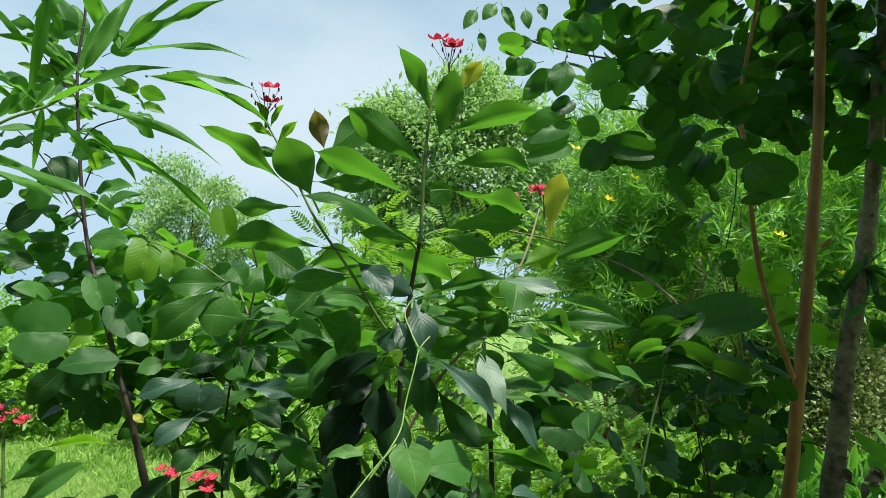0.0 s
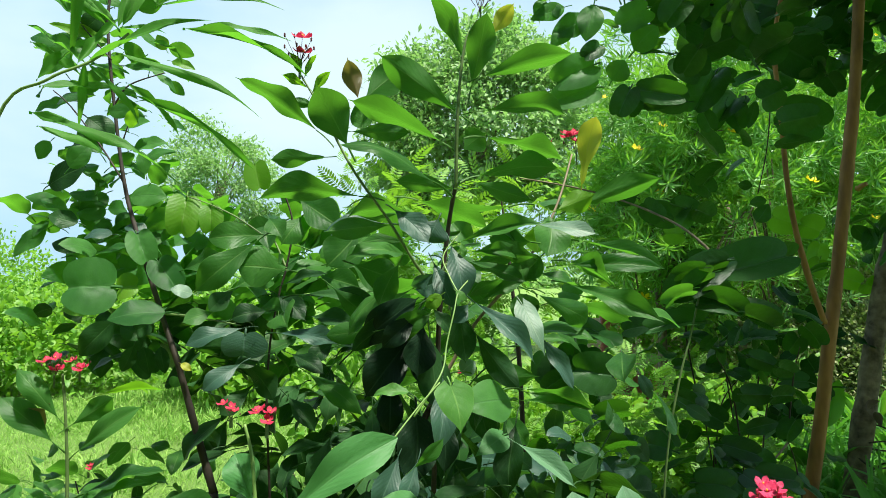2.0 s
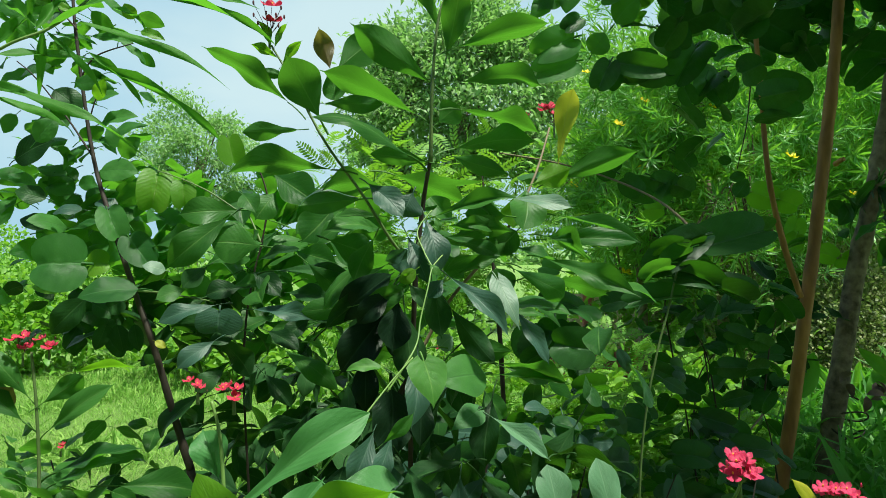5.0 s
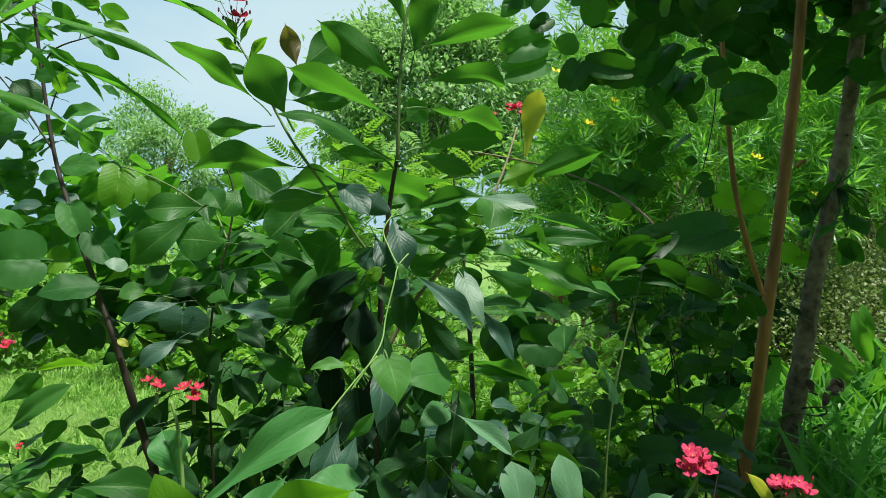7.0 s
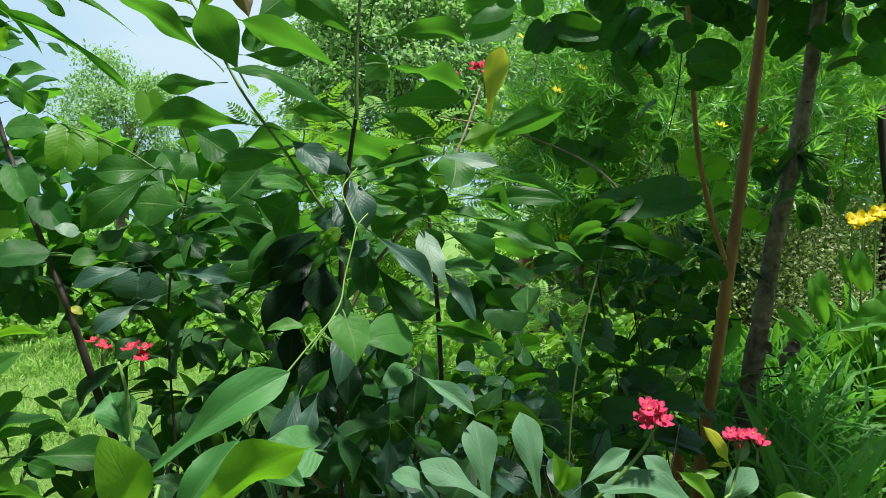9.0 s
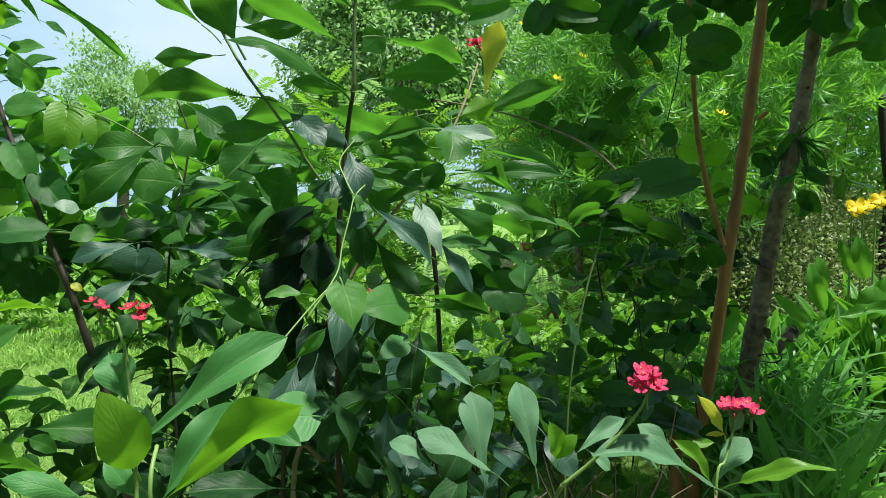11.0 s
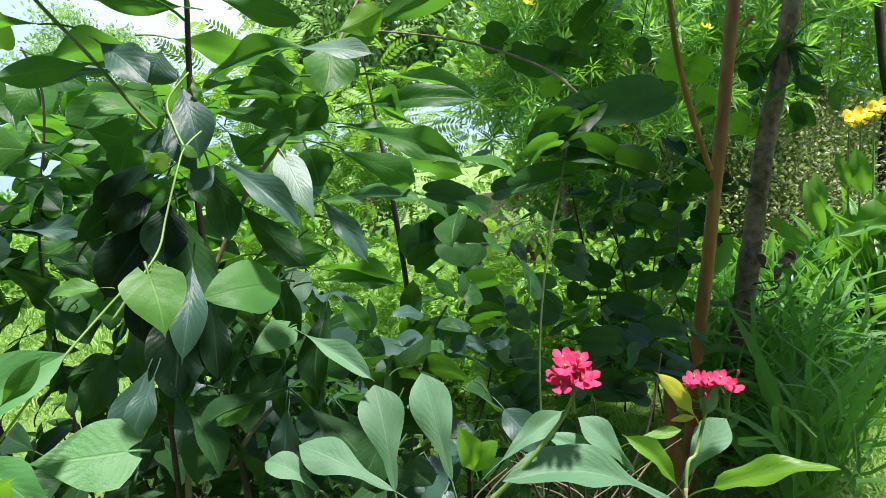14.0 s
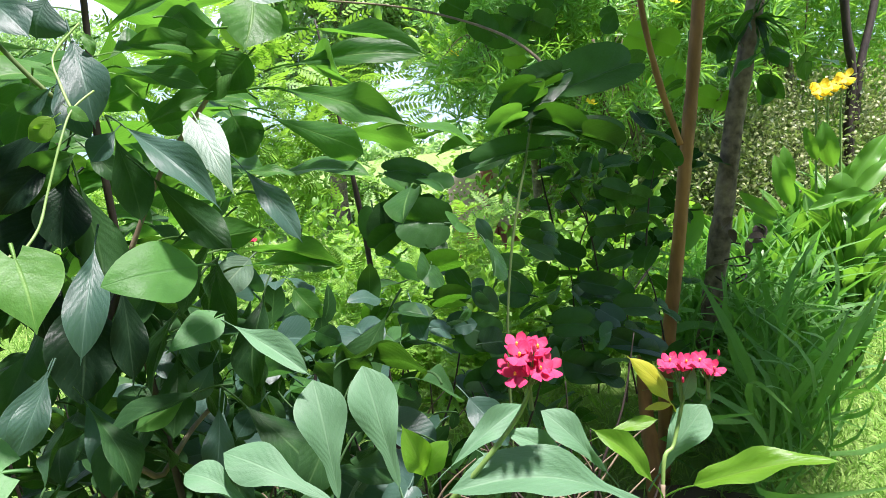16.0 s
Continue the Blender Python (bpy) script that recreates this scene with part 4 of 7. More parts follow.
# inner and low leaves get the darkened copy, shade put into colour
leaf(shrub_back, "pointed", "deep_shade", (-0.504, 1.300, 1.316), (-0.546, 1.270, 1.273), 0.042, 61)
leaf(shrub_back, "pointed", "deep_shade", (-0.343, 1.300, 1.260), (-0.247, 1.270, 1.246), 0.042, -50)
leaf(shrub_back, "pointed", "deep_shade", (-0.297, 1.300, 1.205), (-0.344, 1.270, 1.165), 0.040, 55)
leaf(shrub_back, "pointed", "deep_shade", (-0.420, 1.250, 1.189), (-0.477, 1.220, 1.168), 0.037, 54)
leaf(shrub_back, "pointed", "deep_shade", (-0.371, 1.250, 1.189), (-0.298, 1.220, 1.152), 0.039, -44)
leaf(shrub_back, "pointed", "deep_shade", (-0.472, 1.300, 1.107), (-0.525, 1.270, 1.065), 0.042, 57)
leaf(shrub_back, "pointed", "deep_shade", (-0.379, 1.250, 1.106), (-0.315, 1.220, 1.041), 0.037, -41)
leaf(shrub_back, "pointed", "deep_shade", (-0.294, 1.300, 1.118), (-0.307, 1.270, 1.049), 0.038, 32)
leaf(shrub_back, "lobed", "pale", (-0.452, 1.220, 1.231), (-0.457, 1.220, 1.185), 0.088, -164)
leaf_cloud(shrub_back, (-0.34, 1.42, 1.28), (0.22, 0.08, 0.10), 16, 0.14, "pointed", "shrub", 0.0, (-0.5, 0.2))
leaf_cloud(shrub_back, (-0.30, 1.56, 1.32), (0.26, 0.08, 0.20), 56, 0.14, "pointed", "shrub", 0.1)
# low fill in the darkened leaf colour that stands for shade
leaf_cloud(shrub_back, (-0.42, 1.56, 1.02), (0.30, 0.10, 0.16), 36, 0.13, "pointed", "deep_shade", 0.4)
leaf_cloud(shrub_back, (-0.36, 1.45, 1.06), (0.24, 0.10, 0.12), 26, 0.13, "pointed", "deep_shade", 0.2)
leaf_cloud(shrub_back, (-0.34, 1.46, 0.82), (0.30, 0.12, 0.18), 44, 0.13, "pointed", "deep_shade", 0.2)
leaf(shrub, "pointed", "shrub", (-0.156, 1.100, 1.322), (-0.230, 1.100, 1.234), 0.036, 59)
leaf(shrub, "pointed", "shrub", (-0.115, 1.080, 1.316), (-0.219, 1.080, 1.239), 0.041, 43)
leaf(shrub, "ovate", "young", (-0.148, 1.200, 1.278), (-0.182, 1.200, 1.271), 0.025, -92)
leaf(shrub, "pointed", "shrub", (-0.122, 1.050, 1.396), (-0.200, 1.050, 1.395), 0.025, 46)
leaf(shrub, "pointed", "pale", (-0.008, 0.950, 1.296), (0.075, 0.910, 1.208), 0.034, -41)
# bright heart leaf, its sunlit glare painted as whitish colour
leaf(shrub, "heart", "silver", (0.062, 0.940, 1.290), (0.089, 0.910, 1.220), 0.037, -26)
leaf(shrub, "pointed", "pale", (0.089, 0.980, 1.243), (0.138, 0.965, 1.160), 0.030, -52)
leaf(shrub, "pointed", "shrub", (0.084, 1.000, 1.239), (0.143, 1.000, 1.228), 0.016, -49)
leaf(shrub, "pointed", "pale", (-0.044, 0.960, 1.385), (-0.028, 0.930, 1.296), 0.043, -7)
leaf(shrub, "pointed", "shrub", (0.106, 1.130, 1.301), (0.216, 1.280, 1.239), 0.047, -99)
leaf(shrub, "pointed", "shrub", (0.142, 1.000, 1.320), (0.263, 0.916, 1.263), 0.035, -54)
leaf(shrub, "pointed", "shrub", (0.150, 1.050, 1.352), (0.300, 1.030, 1.342), 0.037, -65)
leaf(shrub, "pointed", "shrub", (0.172, 1.080, 1.393), (0.300, 1.030, 1.342), 0.023, -30)
leaf(shrub, "pointed", "shrub", (0.079, 1.020, 1.366), (-0.005, 0.970, 1.375), 0.026, 74)
leaf(shrub, "pointed", "shrub", (-0.017, 1.000, 1.360), (0.072, 0.960, 1.324), 0.027, -37)
leaf(shrub, "pointed", "shrub", (0.118, 1.050, 1.435), (0.106, 1.000, 1.362), 0.064, 26)
leaf(shrub, "pointed", "shrub", (0.039, 1.000, 1.403), (0.076, 1.050, 1.396), 0.042, -67)
leaf(shrub, "ovate", "shrub", (0.102, 1.050, 1.366), (0.064, 1.050, 1.334), 0.045, 94)
leaf(shrub, "ovate", "shrub", (0.069, 1.080, 1.305), (0.079, 1.080, 1.254), 0.052, -170)
leaf(shrub, "pointed", "shrub", (-0.000, 0.980, 1.298), (0.069, 1.000, 1.326), 0.020, -60)
leaf(shrub, "ovate", "young", (-0.058, 0.920, 1.309), (-0.082, 0.920, 1.292), 0.021, 90)
leaf(shrub, "pointed", "pale", (-0.018, 0.950, 1.294), (-0.043, 0.940, 1.266), 0.027, 69)
# the darkest leaves here carry their shade in the colour
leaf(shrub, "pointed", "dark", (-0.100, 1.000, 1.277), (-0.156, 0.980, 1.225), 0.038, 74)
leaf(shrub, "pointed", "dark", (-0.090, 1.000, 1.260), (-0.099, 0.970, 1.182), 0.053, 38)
leaf(shrub, "pointed", "deep_shade", (-0.076, 1.020, 1.285), (-0.047, 1.020, 1.243), 0.027, -60)
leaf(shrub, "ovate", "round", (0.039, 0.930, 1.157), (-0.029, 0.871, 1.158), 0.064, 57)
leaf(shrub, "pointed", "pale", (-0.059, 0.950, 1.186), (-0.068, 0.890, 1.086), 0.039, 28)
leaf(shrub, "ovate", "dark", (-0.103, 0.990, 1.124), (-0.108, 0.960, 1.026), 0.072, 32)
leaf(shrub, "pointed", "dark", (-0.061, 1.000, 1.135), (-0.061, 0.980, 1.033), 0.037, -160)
leaf(shrub, "heart", "fresh", (0.029, 0.990, 1.088), (-0.014, 0.950, 1.068), 0.041, 40)
leaf(shrub, "pointed", "front", (0.048, 0.980, 1.082), (0.131, 0.922, 1.030), 0.027, -27)
leaf(shrub, "pointed", "pale", (-0.127, 0.950, 1.070), (-0.161, 0.920, 0.994), 0.043, 61)
leaf(shrub, "pointed", "pale", (-0.122, 1.000, 1.022), (-0.076, 0.960, 0.922), 0.045, -19)
leaf(shrub, "pointed", "pale", (0.001, 1.050, 0.967), (-0.012, 1.030, 0.887), 0.037, 39)
leaf(shrub, "pointed", "pale", (0.041, 1.100, 0.947), (0.006, 1.080, 0.910), 0.031, 46)
leaf(shrub, "ovate", "pale", (-0.114, 1.200, 0.992), (-0.073, 1.200, 0.972), 0.049, -42)
leaf(shrub, "ovate", "pale", (-0.192, 1.200, 0.942), (-0.122, 1.200, 0.938), 0.047, -41)
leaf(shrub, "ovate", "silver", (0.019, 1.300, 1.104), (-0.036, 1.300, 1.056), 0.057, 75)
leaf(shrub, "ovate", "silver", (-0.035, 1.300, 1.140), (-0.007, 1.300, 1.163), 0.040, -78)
leaf(shrub, "pointed", "shrub", (0.057, 1.050, 1.132), (0.177, 1.000, 1.124), 0.020, -40)
leaf(shrub, "pointed", "shrub", (-0.029, 0.990, 1.390), (0.105, 0.960, 1.411), 0.029, -65)
# whitish leaf: its sky highlight sits in the colour
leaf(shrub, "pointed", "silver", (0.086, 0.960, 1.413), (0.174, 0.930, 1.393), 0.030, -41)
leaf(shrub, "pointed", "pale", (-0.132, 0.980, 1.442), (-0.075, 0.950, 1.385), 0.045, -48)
# shaded hanging leaves, painted near-black
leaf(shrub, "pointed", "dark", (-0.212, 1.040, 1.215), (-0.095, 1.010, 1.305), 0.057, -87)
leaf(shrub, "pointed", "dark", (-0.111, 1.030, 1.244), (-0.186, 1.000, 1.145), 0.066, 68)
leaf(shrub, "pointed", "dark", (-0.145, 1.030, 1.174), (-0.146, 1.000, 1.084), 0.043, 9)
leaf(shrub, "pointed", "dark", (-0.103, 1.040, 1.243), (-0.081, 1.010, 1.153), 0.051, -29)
leaf(shrub, "pointed", "pale", (-0.072, 0.980, 1.359), (-0.040, 0.950, 1.285), 0.034, -42)

# ---- branches in front ----
front_left = thing("flowering_branch", (0, 0, 0), "low flowering shrub branch with large bright green leaves", "shrub")
tube("stem", [(-0.252, 0.620, -0.320), (-0.252, 0.620, 0.658), (-0.235, 0.620, 0.954), (-0.231, 0.620, 1.039), (-0.236, 0.630, 1.109), (-0.241, 0.635, 1.158), (-0.250, 0.640, 1.188)], [0.0028, 0.0026, 0.0024, 0.0022, 0.0020, 0.0018, 0.0015], STEM_VINE, front_left, 8, 0.15, 4)
tube("stem", [(-0.247, 0.660, -0.320), (-0.247, 0.660, 0.614), (-0.227, 0.640, 0.942), (-0.222, 0.630, 1.029), (-0.225, 0.660, 1.057)], [0.0028, 0.0026, 0.0024, 0.0023, 0.0021], STEM_VINE, front_left, 8, 0.15, 44)
blossom(front_left, (-0.264, 0.640, 1.203), 0.012, "red", 3, 3, 8)
blossom(front_left, (-0.224, 0.630, 1.199), 0.015, "red", 4, 3, 9)
leaf(front_left, "fiddle", "fresh", (-0.251, 0.700, 1.053), (-0.104, 0.740, 1.149), 0.049, -56)
leaf(front_left, "pointed", "fresh", (-0.244, 0.640, 1.110), (-0.268, 0.660, 1.155), 0.038, 26)
leaf(front_left, "ovate", "young", (-0.231, 0.620, 1.050), (-0.242, 0.580, 1.136), 0.048, 129)
leaf(front_left, "pointed", "fresh", (-0.206, 0.620, 1.020), (-0.141, 0.660, 1.104), 0.043, -67)
leaf(front_left, "pointed", "young", (-0.198, 0.610, 1.025), (-0.060, 0.580, 1.117), 0.053, 46)
leaf(front_left, "ovate", "fresh", (-0.145, 0.680, 1.088), (-0.077, 0.640, 1.057), 0.035, -52)
leaf(front_left, "pointed", "fresh", (-0.280, 0.620, 1.024), (-0.345, 0.600, 1.055), 0.024, 57)
leaf(front_left, "pointed", "fresh", (-0.229, 0.620, 1.020), (-0.260, 0.620, 1.064), 0.023, 58)
leaf(front_left, "pointed", "shrub", (-0.074, 0.600, 1.154), (-0.044, 0.600, 1.183), 0.014, -102)
leaf_cloud(front_left, (-0.26, 0.66, 0.80), (0.10, 0.05, 0.10), 10, 0.12, "pointed", "fresh")
front_right = thing("flowering_branch", (0, 0, 0), "low flowering shrub branch with pale green leaves and pink flowers", "shrub")
tube("stem", [(0.209, 0.720, 0.967), (0.238, 0.710, 0.995), (0.266, 0.700, 1.027), (0.294, 0.700, 1.058), (0.306, 0.700, 1.083)], [0.0024, 0.0022, 0.0019, 0.0017, 0.0014], STEM_VINE, front_right, 8, 0.15, 14)
tube("stem", [(0.435, 0.800, -0.320), (0.435, 0.800, 0.676), (0.446, 0.820, 0.907), (0.464, 0.830, 0.940), (0.481, 0.840, 0.978), (0.493, 0.840, 1.008)], [0.0024, 0.0022, 0.0020, 0.0018, 0.0016, 0.0014], STEM_VINE, front_right, 8, 0.15, 49)
tube("branch", [(0.118, 0.900, 0.520), (0.174, 0.820, 0.824), (0.196, 0.750, 0.920), (0.209, 0.720, 0.967)], [0.0035, 0.0032, 0.0028, 0.0024], STEM_GREEN, front_right, 8, 0.15, 6)
tube("branch", [(0.452, 0.900, 0.146), (0.440, 0.850, 0.718), (0.437, 0.810, 0.860), (0.446, 0.820, 0.907)], [0.0035, 0.0030, 0.0026, 0.0021], TWIG, front_right, 8, 0.15, 6)
blossom(front_right, (0.302, 0.700, 1.094), 0.024, "pink", 10, 9, 10)
blossom(front_right, (0.479, 0.840, 1.010), 0.023, "pink", 4, 5, 11)
blossom(front_right, (0.501, 0.830, 1.013), 0.023, "pink", 4, 4, 12)
leaf(front_right, "fiddle", "front", (0.140, 0.900, 0.905), (0.128, 0.946, 1.018), 0.054, 6)
leaf(front_right, "fiddle", "front", (0.203, 0.840, 0.940), (0.184, 0.872, 1.050), 0.046, 24)
leaf(front_right, "fiddle", "front", (0.142, 0.840, 0.938), (0.044, 0.880, 0.984), 0.042, 28)
leaf(front_right, "fiddle", "front", (0.063, 0.860, 0.938), (0.006, 0.880, 0.970), 0.034, 28)
leaf(front_right, "pointed", "young", (0.228, 0.820, 0.955), (0.212, 0.800, 1.019), 0.028, 123)
leaf(front_right, "pointed", "young", (0.225, 0.820, 0.956), (0.252, 0.800, 0.998), 0.023, -70)
leaf(front_right, "pointed", "front", (0.249, 0.800, 0.973), (0.326, 0.828, 1.007), 0.023, -36)
leaf(front_right, "pointed", "front", (0.367, 0.820, 0.937), (0.298, 0.820, 0.988), 0.025, 43)
leaf(front_right, "fiddle", "front", (0.386, 0.800, 0.942), (0.337, 0.820, 1.000), 0.031, 46)
leaf(front_right, "pointed", "young", (0.429, 0.800, 0.922), (0.374, 0.800, 0.986), 0.025, 53)
leaf(front_right, "pointed", "young", (0.396, 0.840, 0.955), (0.456, 0.840, 0.962), 0.013, -27)
leaf(front_right, "fiddle", "front", (0.460, 0.860, 0.893), (0.514, 0.860, 0.958), 0.039, -46)
leaf(front_right, "fiddle", "front", (0.394, 0.720, 0.953), (0.238, 0.700, 1.008), 0.043, 28)
leaf(front_right, "lance", "young", (0.446, 0.760, 0.940), (0.535, 0.705, 0.973), 0.026, -32)
leaf(front_right, "pointed", "yellow", (0.478, 0.860, 0.966), (0.427, 0.839, 1.031), 0.022, 92)
leaf(front_right, "ovate", "silver", (0.480, 0.840, 0.977), (0.492, 0.840, 1.009), 0.018, -55)
leaf(front_right, "pointed", "front", (0.284, 0.860, 0.950), (0.314, 0.860, 0.921), 0.023, -49)
leaf(front_right, "ovate", "yellow", (0.473, 0.850, 0.970), (0.446, 0.850, 0.969), 0.009, 33)
leaf_cloud(front_right, (0.28, 0.84, 0.74), (0.26, 0.06, 0.06), 22, 0.12, "pointed", "front")

# ---- flowering shrub low beside the lawn ----
left_shrub = thing("flowering_shrub", (0, 0, 0), "small flowering shrub with red flowers beside the lawn", "shrub")
tube("stem", [(-0.752, 1.100, -0.320), (-0.752, 1.100, 0.087), (-0.734, 1.100, 0.782), (-0.727, 1.100, 0.960), (-0.730, 1.100, 1.088), (-0.737, 1.100, 1.177)], [0.0042, 0.0038, 0.0034, 0.0029, 0.0025, 0.0021], STEM_GREEN, left_shrub, 8, 0.15, 42)
blossom(left_shrub, (-0.752, 1.100, 1.191), 0.026, "red", 4, 6, 13)
blossom(left_shrub, (-0.706, 1.100, 1.196), 0.022, "red", 3, 6, 14)
blossom(left_shrub, (-0.701, 1.120, 1.007), 0.012, "red", 2, 3, 15)
leaf_cloud(left_shrub, (-0.903, 1.450, 0.891), (0.233, 0.250, 0.072), 46, 0.065, "ovate", "shrub", 0.0)
leaf(left_shrub, "pointed", "shrub", (-0.744, 1.100, 1.100), (-0.822, 1.100, 1.188), 0.039, 57)
leaf(left_shrub, "pointed", "shrub", (-0.719, 1.100, 1.088), (-0.643, 1.100, 1.136), 0.039, 81)
leaf(left_shrub, "pointed", "shrub", (-0.707, 1.100, 1.043), (-0.590, 1.100, 1.120), 0.044, -69)
leaf(left_shrub, "pointed", "young", (-0.693, 1.150, 1.133), (-0.577, 1.150, 1.137), 0.037, 31)
leaf(left_shrub, "pointed", "red", (-0.768, 1.100, 1.118), (-0.809, 1.100, 1.079), 0.045, -71)
leaf(left_shrub, "pointed", "shrub", (-0.755, 1.100, 1.059), (-0.853, 1.100, 1.139), 0.049, 58)
leaf(left_shrub, "pointed", "shrub", (-0.697, 1.100, 0.969), (-0.547, 1.100, 1.007), 0.049, -25)
leaf(left_shrub, "pointed", "shrub", (-0.698, 1.100, 0.950), (-0.578, 1.100, 0.988), 0.040, -36)
leaf_cloud(left_shrub, (-0.72, 1.15, 0.72), (0.18, 0.10, 0.26), 40, 0.12, "pointed", "shrub")

# ---- vine ----
vine = thing("climbing_vine", (0, 0, 0), "pale green twining vine with heart-shaped leaves on the shrub", "vine")
tube("stem", [(-0.090, 0.800, 1.160), (-0.064, 0.820, 1.196), (-0.053, 0.840, 1.217), (-0.049, 0.860, 1.245), (-0.039, 0.880, 1.286), (-0.033, 0.900, 1.312), (-0.019, 0.920, 1.329)], [0.0013, 0.0012, 0.0012, 0.0011, 0.0011, 0.0010, 0.0010], STEM_VINE, vine, 8, 0.15, 14)
tube("stem", [(-0.033, 0.900, 1.312), (-0.046, 0.920, 1.337), (-0.055, 0.940, 1.366), (-0.034, 0.960, 1.397)], [0.0013, 0.0012, 0.0011, 0.0010], STEM_VINE, vine, 8, 0.15, 32)
tube("stem", [(-0.172, 0.720, 1.072), (-0.124, 0.740, 1.129), (-0.082, 0.780, 1.177), (-0.057, 0.800, 1.202)], [0.0011, 0.0011, 0.0011, 0.0011], STEM_VINE, vine, 8, 0.15, 34)
leaf(vine, "heart", "fresh", (-0.086, 0.775, 1.045), (-0.157, 0.750, 1.055), 0.066, 49)
leaf(vine, "ovate", "vine", (-0.096, 0.800, 1.191), (-0.141, 0.800, 1.187), 0.018, 44)
leaf(vine, "ovate", "vine", (-0.036, 0.900, 1.315), (-0.021, 0.900, 1.301), 0.012, -79)
leaf(vine, "ovate", "vine", (-0.028, 0.950, 1.385), (-0.024, 0.950, 1.364), 0.011, -162)
leaf(vine, "heart", "vine", (-0.042, 0.775, 1.201), (-0.031, 0.759, 1.148), 0.054, -6)

low_shrub = thing("low_shrub", (0, 0, 0), "low shrub of dull rounded green leaves near the ground", "shrub")
leaf_cloud(low_shrub, (0.115, 1.675, 0.840), (0.224, 0.325, 0.167), 26, 0.09, "ovate", "pale", 0.1)
leaf_cloud(low_shrub, (0.098, 1.425, 0.741), (0.193, 0.275, 0.171), 44, 0.09, "lobed", "pale", 0.1)
# part of the low leaves darkened, ground shade put into the colour
leaf_cloud(low_shrub, (-0.231, 1.375, 0.845), (0.124, 0.225, 0.166), 44, 0.10, "ovate", "deep_shade", 0.2)
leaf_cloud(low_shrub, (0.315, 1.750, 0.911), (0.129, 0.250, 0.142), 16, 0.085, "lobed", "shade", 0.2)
leaf_cloud(low_shrub, (-0.248, 1.350, 0.784), (0.296, 0.250, 0.121), 40, 0.10, "pointed", "deep_shade", 0.4)
tube("stem", [(-0.053, 1.500, -0.320), (-0.053, 1.500, 0.047), (0.037, 1.500, 0.677), (0.071, 1.500, 0.859)], [0.0042, 0.0037, 0.0033, 0.0028], BARK_DARK, low_shrub, 8, 0.15, 14)
tube("stem", [(-0.168, 1.100, -0.320), (-0.168, 1.100, 0.788), (-0.115, 1.150, 0.847), (-0.083, 1.200, 0.884), (-0.051, 1.220, 0.909)], [0.0049, 0.0046, 0.0042, 0.0038, 0.0035], TWIG, low_shrub, 8, 0.15, 14)

# ---- left tree with rounded two-lobed leaves ----
left_tree = thing("small_tree", (0, 0, 0), "young tree with dark stem and rounded two-lobed leaves", "tree")
tube("trunk", [(-0.471, 1.360, -0.320), (-0.521, 1.360, 0.4), (-0.571, 1.360, 0.884)], [0.0105, 0.0100, 0.0094], BARK_DARK, left_tree, 8, 0.15, 35)
tube("trunk", [(-0.571, 1.360, 0.884), (-0.603, 1.360, 0.994), (-0.647, 1.360, 1.152), (-0.690, 1.370, 1.267), (-0.753, 1.390, 1.436), (-0.796, 1.410, 1.562), (-0.826, 1.420, 1.746), (-0.848, 1.430, 1.936), (-0.844, 1.440, 2.093), (-0.864, 1.450, 2.285)], [0.0090, 0.0080, 0.0071, 0.0062, 0.0053, 0.0045, 0.0039, 0.0034, 0.0030, 0.0026], BARK_DARK, left_tree, 8, 0.15, 10)
tube("branch", [(-0.796, 1.410, 1.562), (-0.859, 1.420, 1.654), (-0.929, 1.420, 1.746), (-0.971, 1.420, 1.785)], [0.0025, 0.0021, 0.0016, 0.0012], BARK_DARK, left_tree, 8, 0.15, 8)
tube("branch", [(-0.826, 1.420, 1.746), (-0.791, 1.420, 1.792), (-0.708, 1.420, 1.818)], [0.0022, 0.0017, 0.0012], BARK_DARK, left_tree, 8, 0.15, 9)
tube("branch", [(-0.808, 1.420, 1.654), (-0.791, 1.420, 1.700), (-0.770, 1.420, 1.706)], [0.0018, 0.0014, 0.0010], BARK_DARK, left_tree, 8, 0.15, 9)
tube("branch", [(-0.833, 1.420, 1.852), (-0.890, 1.420, 1.919), (-0.932, 1.420, 1.973)], [0.0020, 0.0015, 0.0010], BARK_DARK, left_tree, 8, 0.15, 7)
tube("branch", [(-0.690, 1.370, 1.267), (-0.622, 1.340, 1.263), (-0.547, 1.300, 1.255), (-0.482, 1.280, 1.245)], [0.0025, 0.0021, 0.0016, 0.0012], STEM_GREEN, left_tree, 8, 0.15, 7)
tube("branch", [(-0.461, 1.360, 1.434), (-0.522, 1.360, 1.476), (-0.584, 1.360, 1.506), (-0.633, 1.360, 1.524)], [0.0018, 0.0015, 0.0013, 0.0010], STEM_GREEN, left_tree, 8, 0.15, 6)
leaf(left_tree, "lobed", "round", (-0.787, 1.340, 1.329), (-0.871, 1.300, 1.328), 0.132, 69)
leaf(left_tree, "lobed", "young", (-0.780, 1.360, 1.324), (-0.736, 1.360, 1.331), 0.063, -71)
leaf(left_tree, "lobed", "young", (-0.946, 1.450, 1.285), (-0.883, 1.450, 1.275), 0.061, -51)
leaf(left_tree, "ovate", "round", (-0.662, 1.330, 1.272), (-0.761, 1.280, 1.260), 0.076, 44)
leaf(left_tree, "ovate", "silver", (-0.599, 1.320, 1.310), (-0.638, 1.300, 1.321), 0.036, 50)
leaf(left_tree, "lobed", "round", (-0.693, 1.360, 1.380), (-0.642, 1.340, 1.320), 0.069, -40)
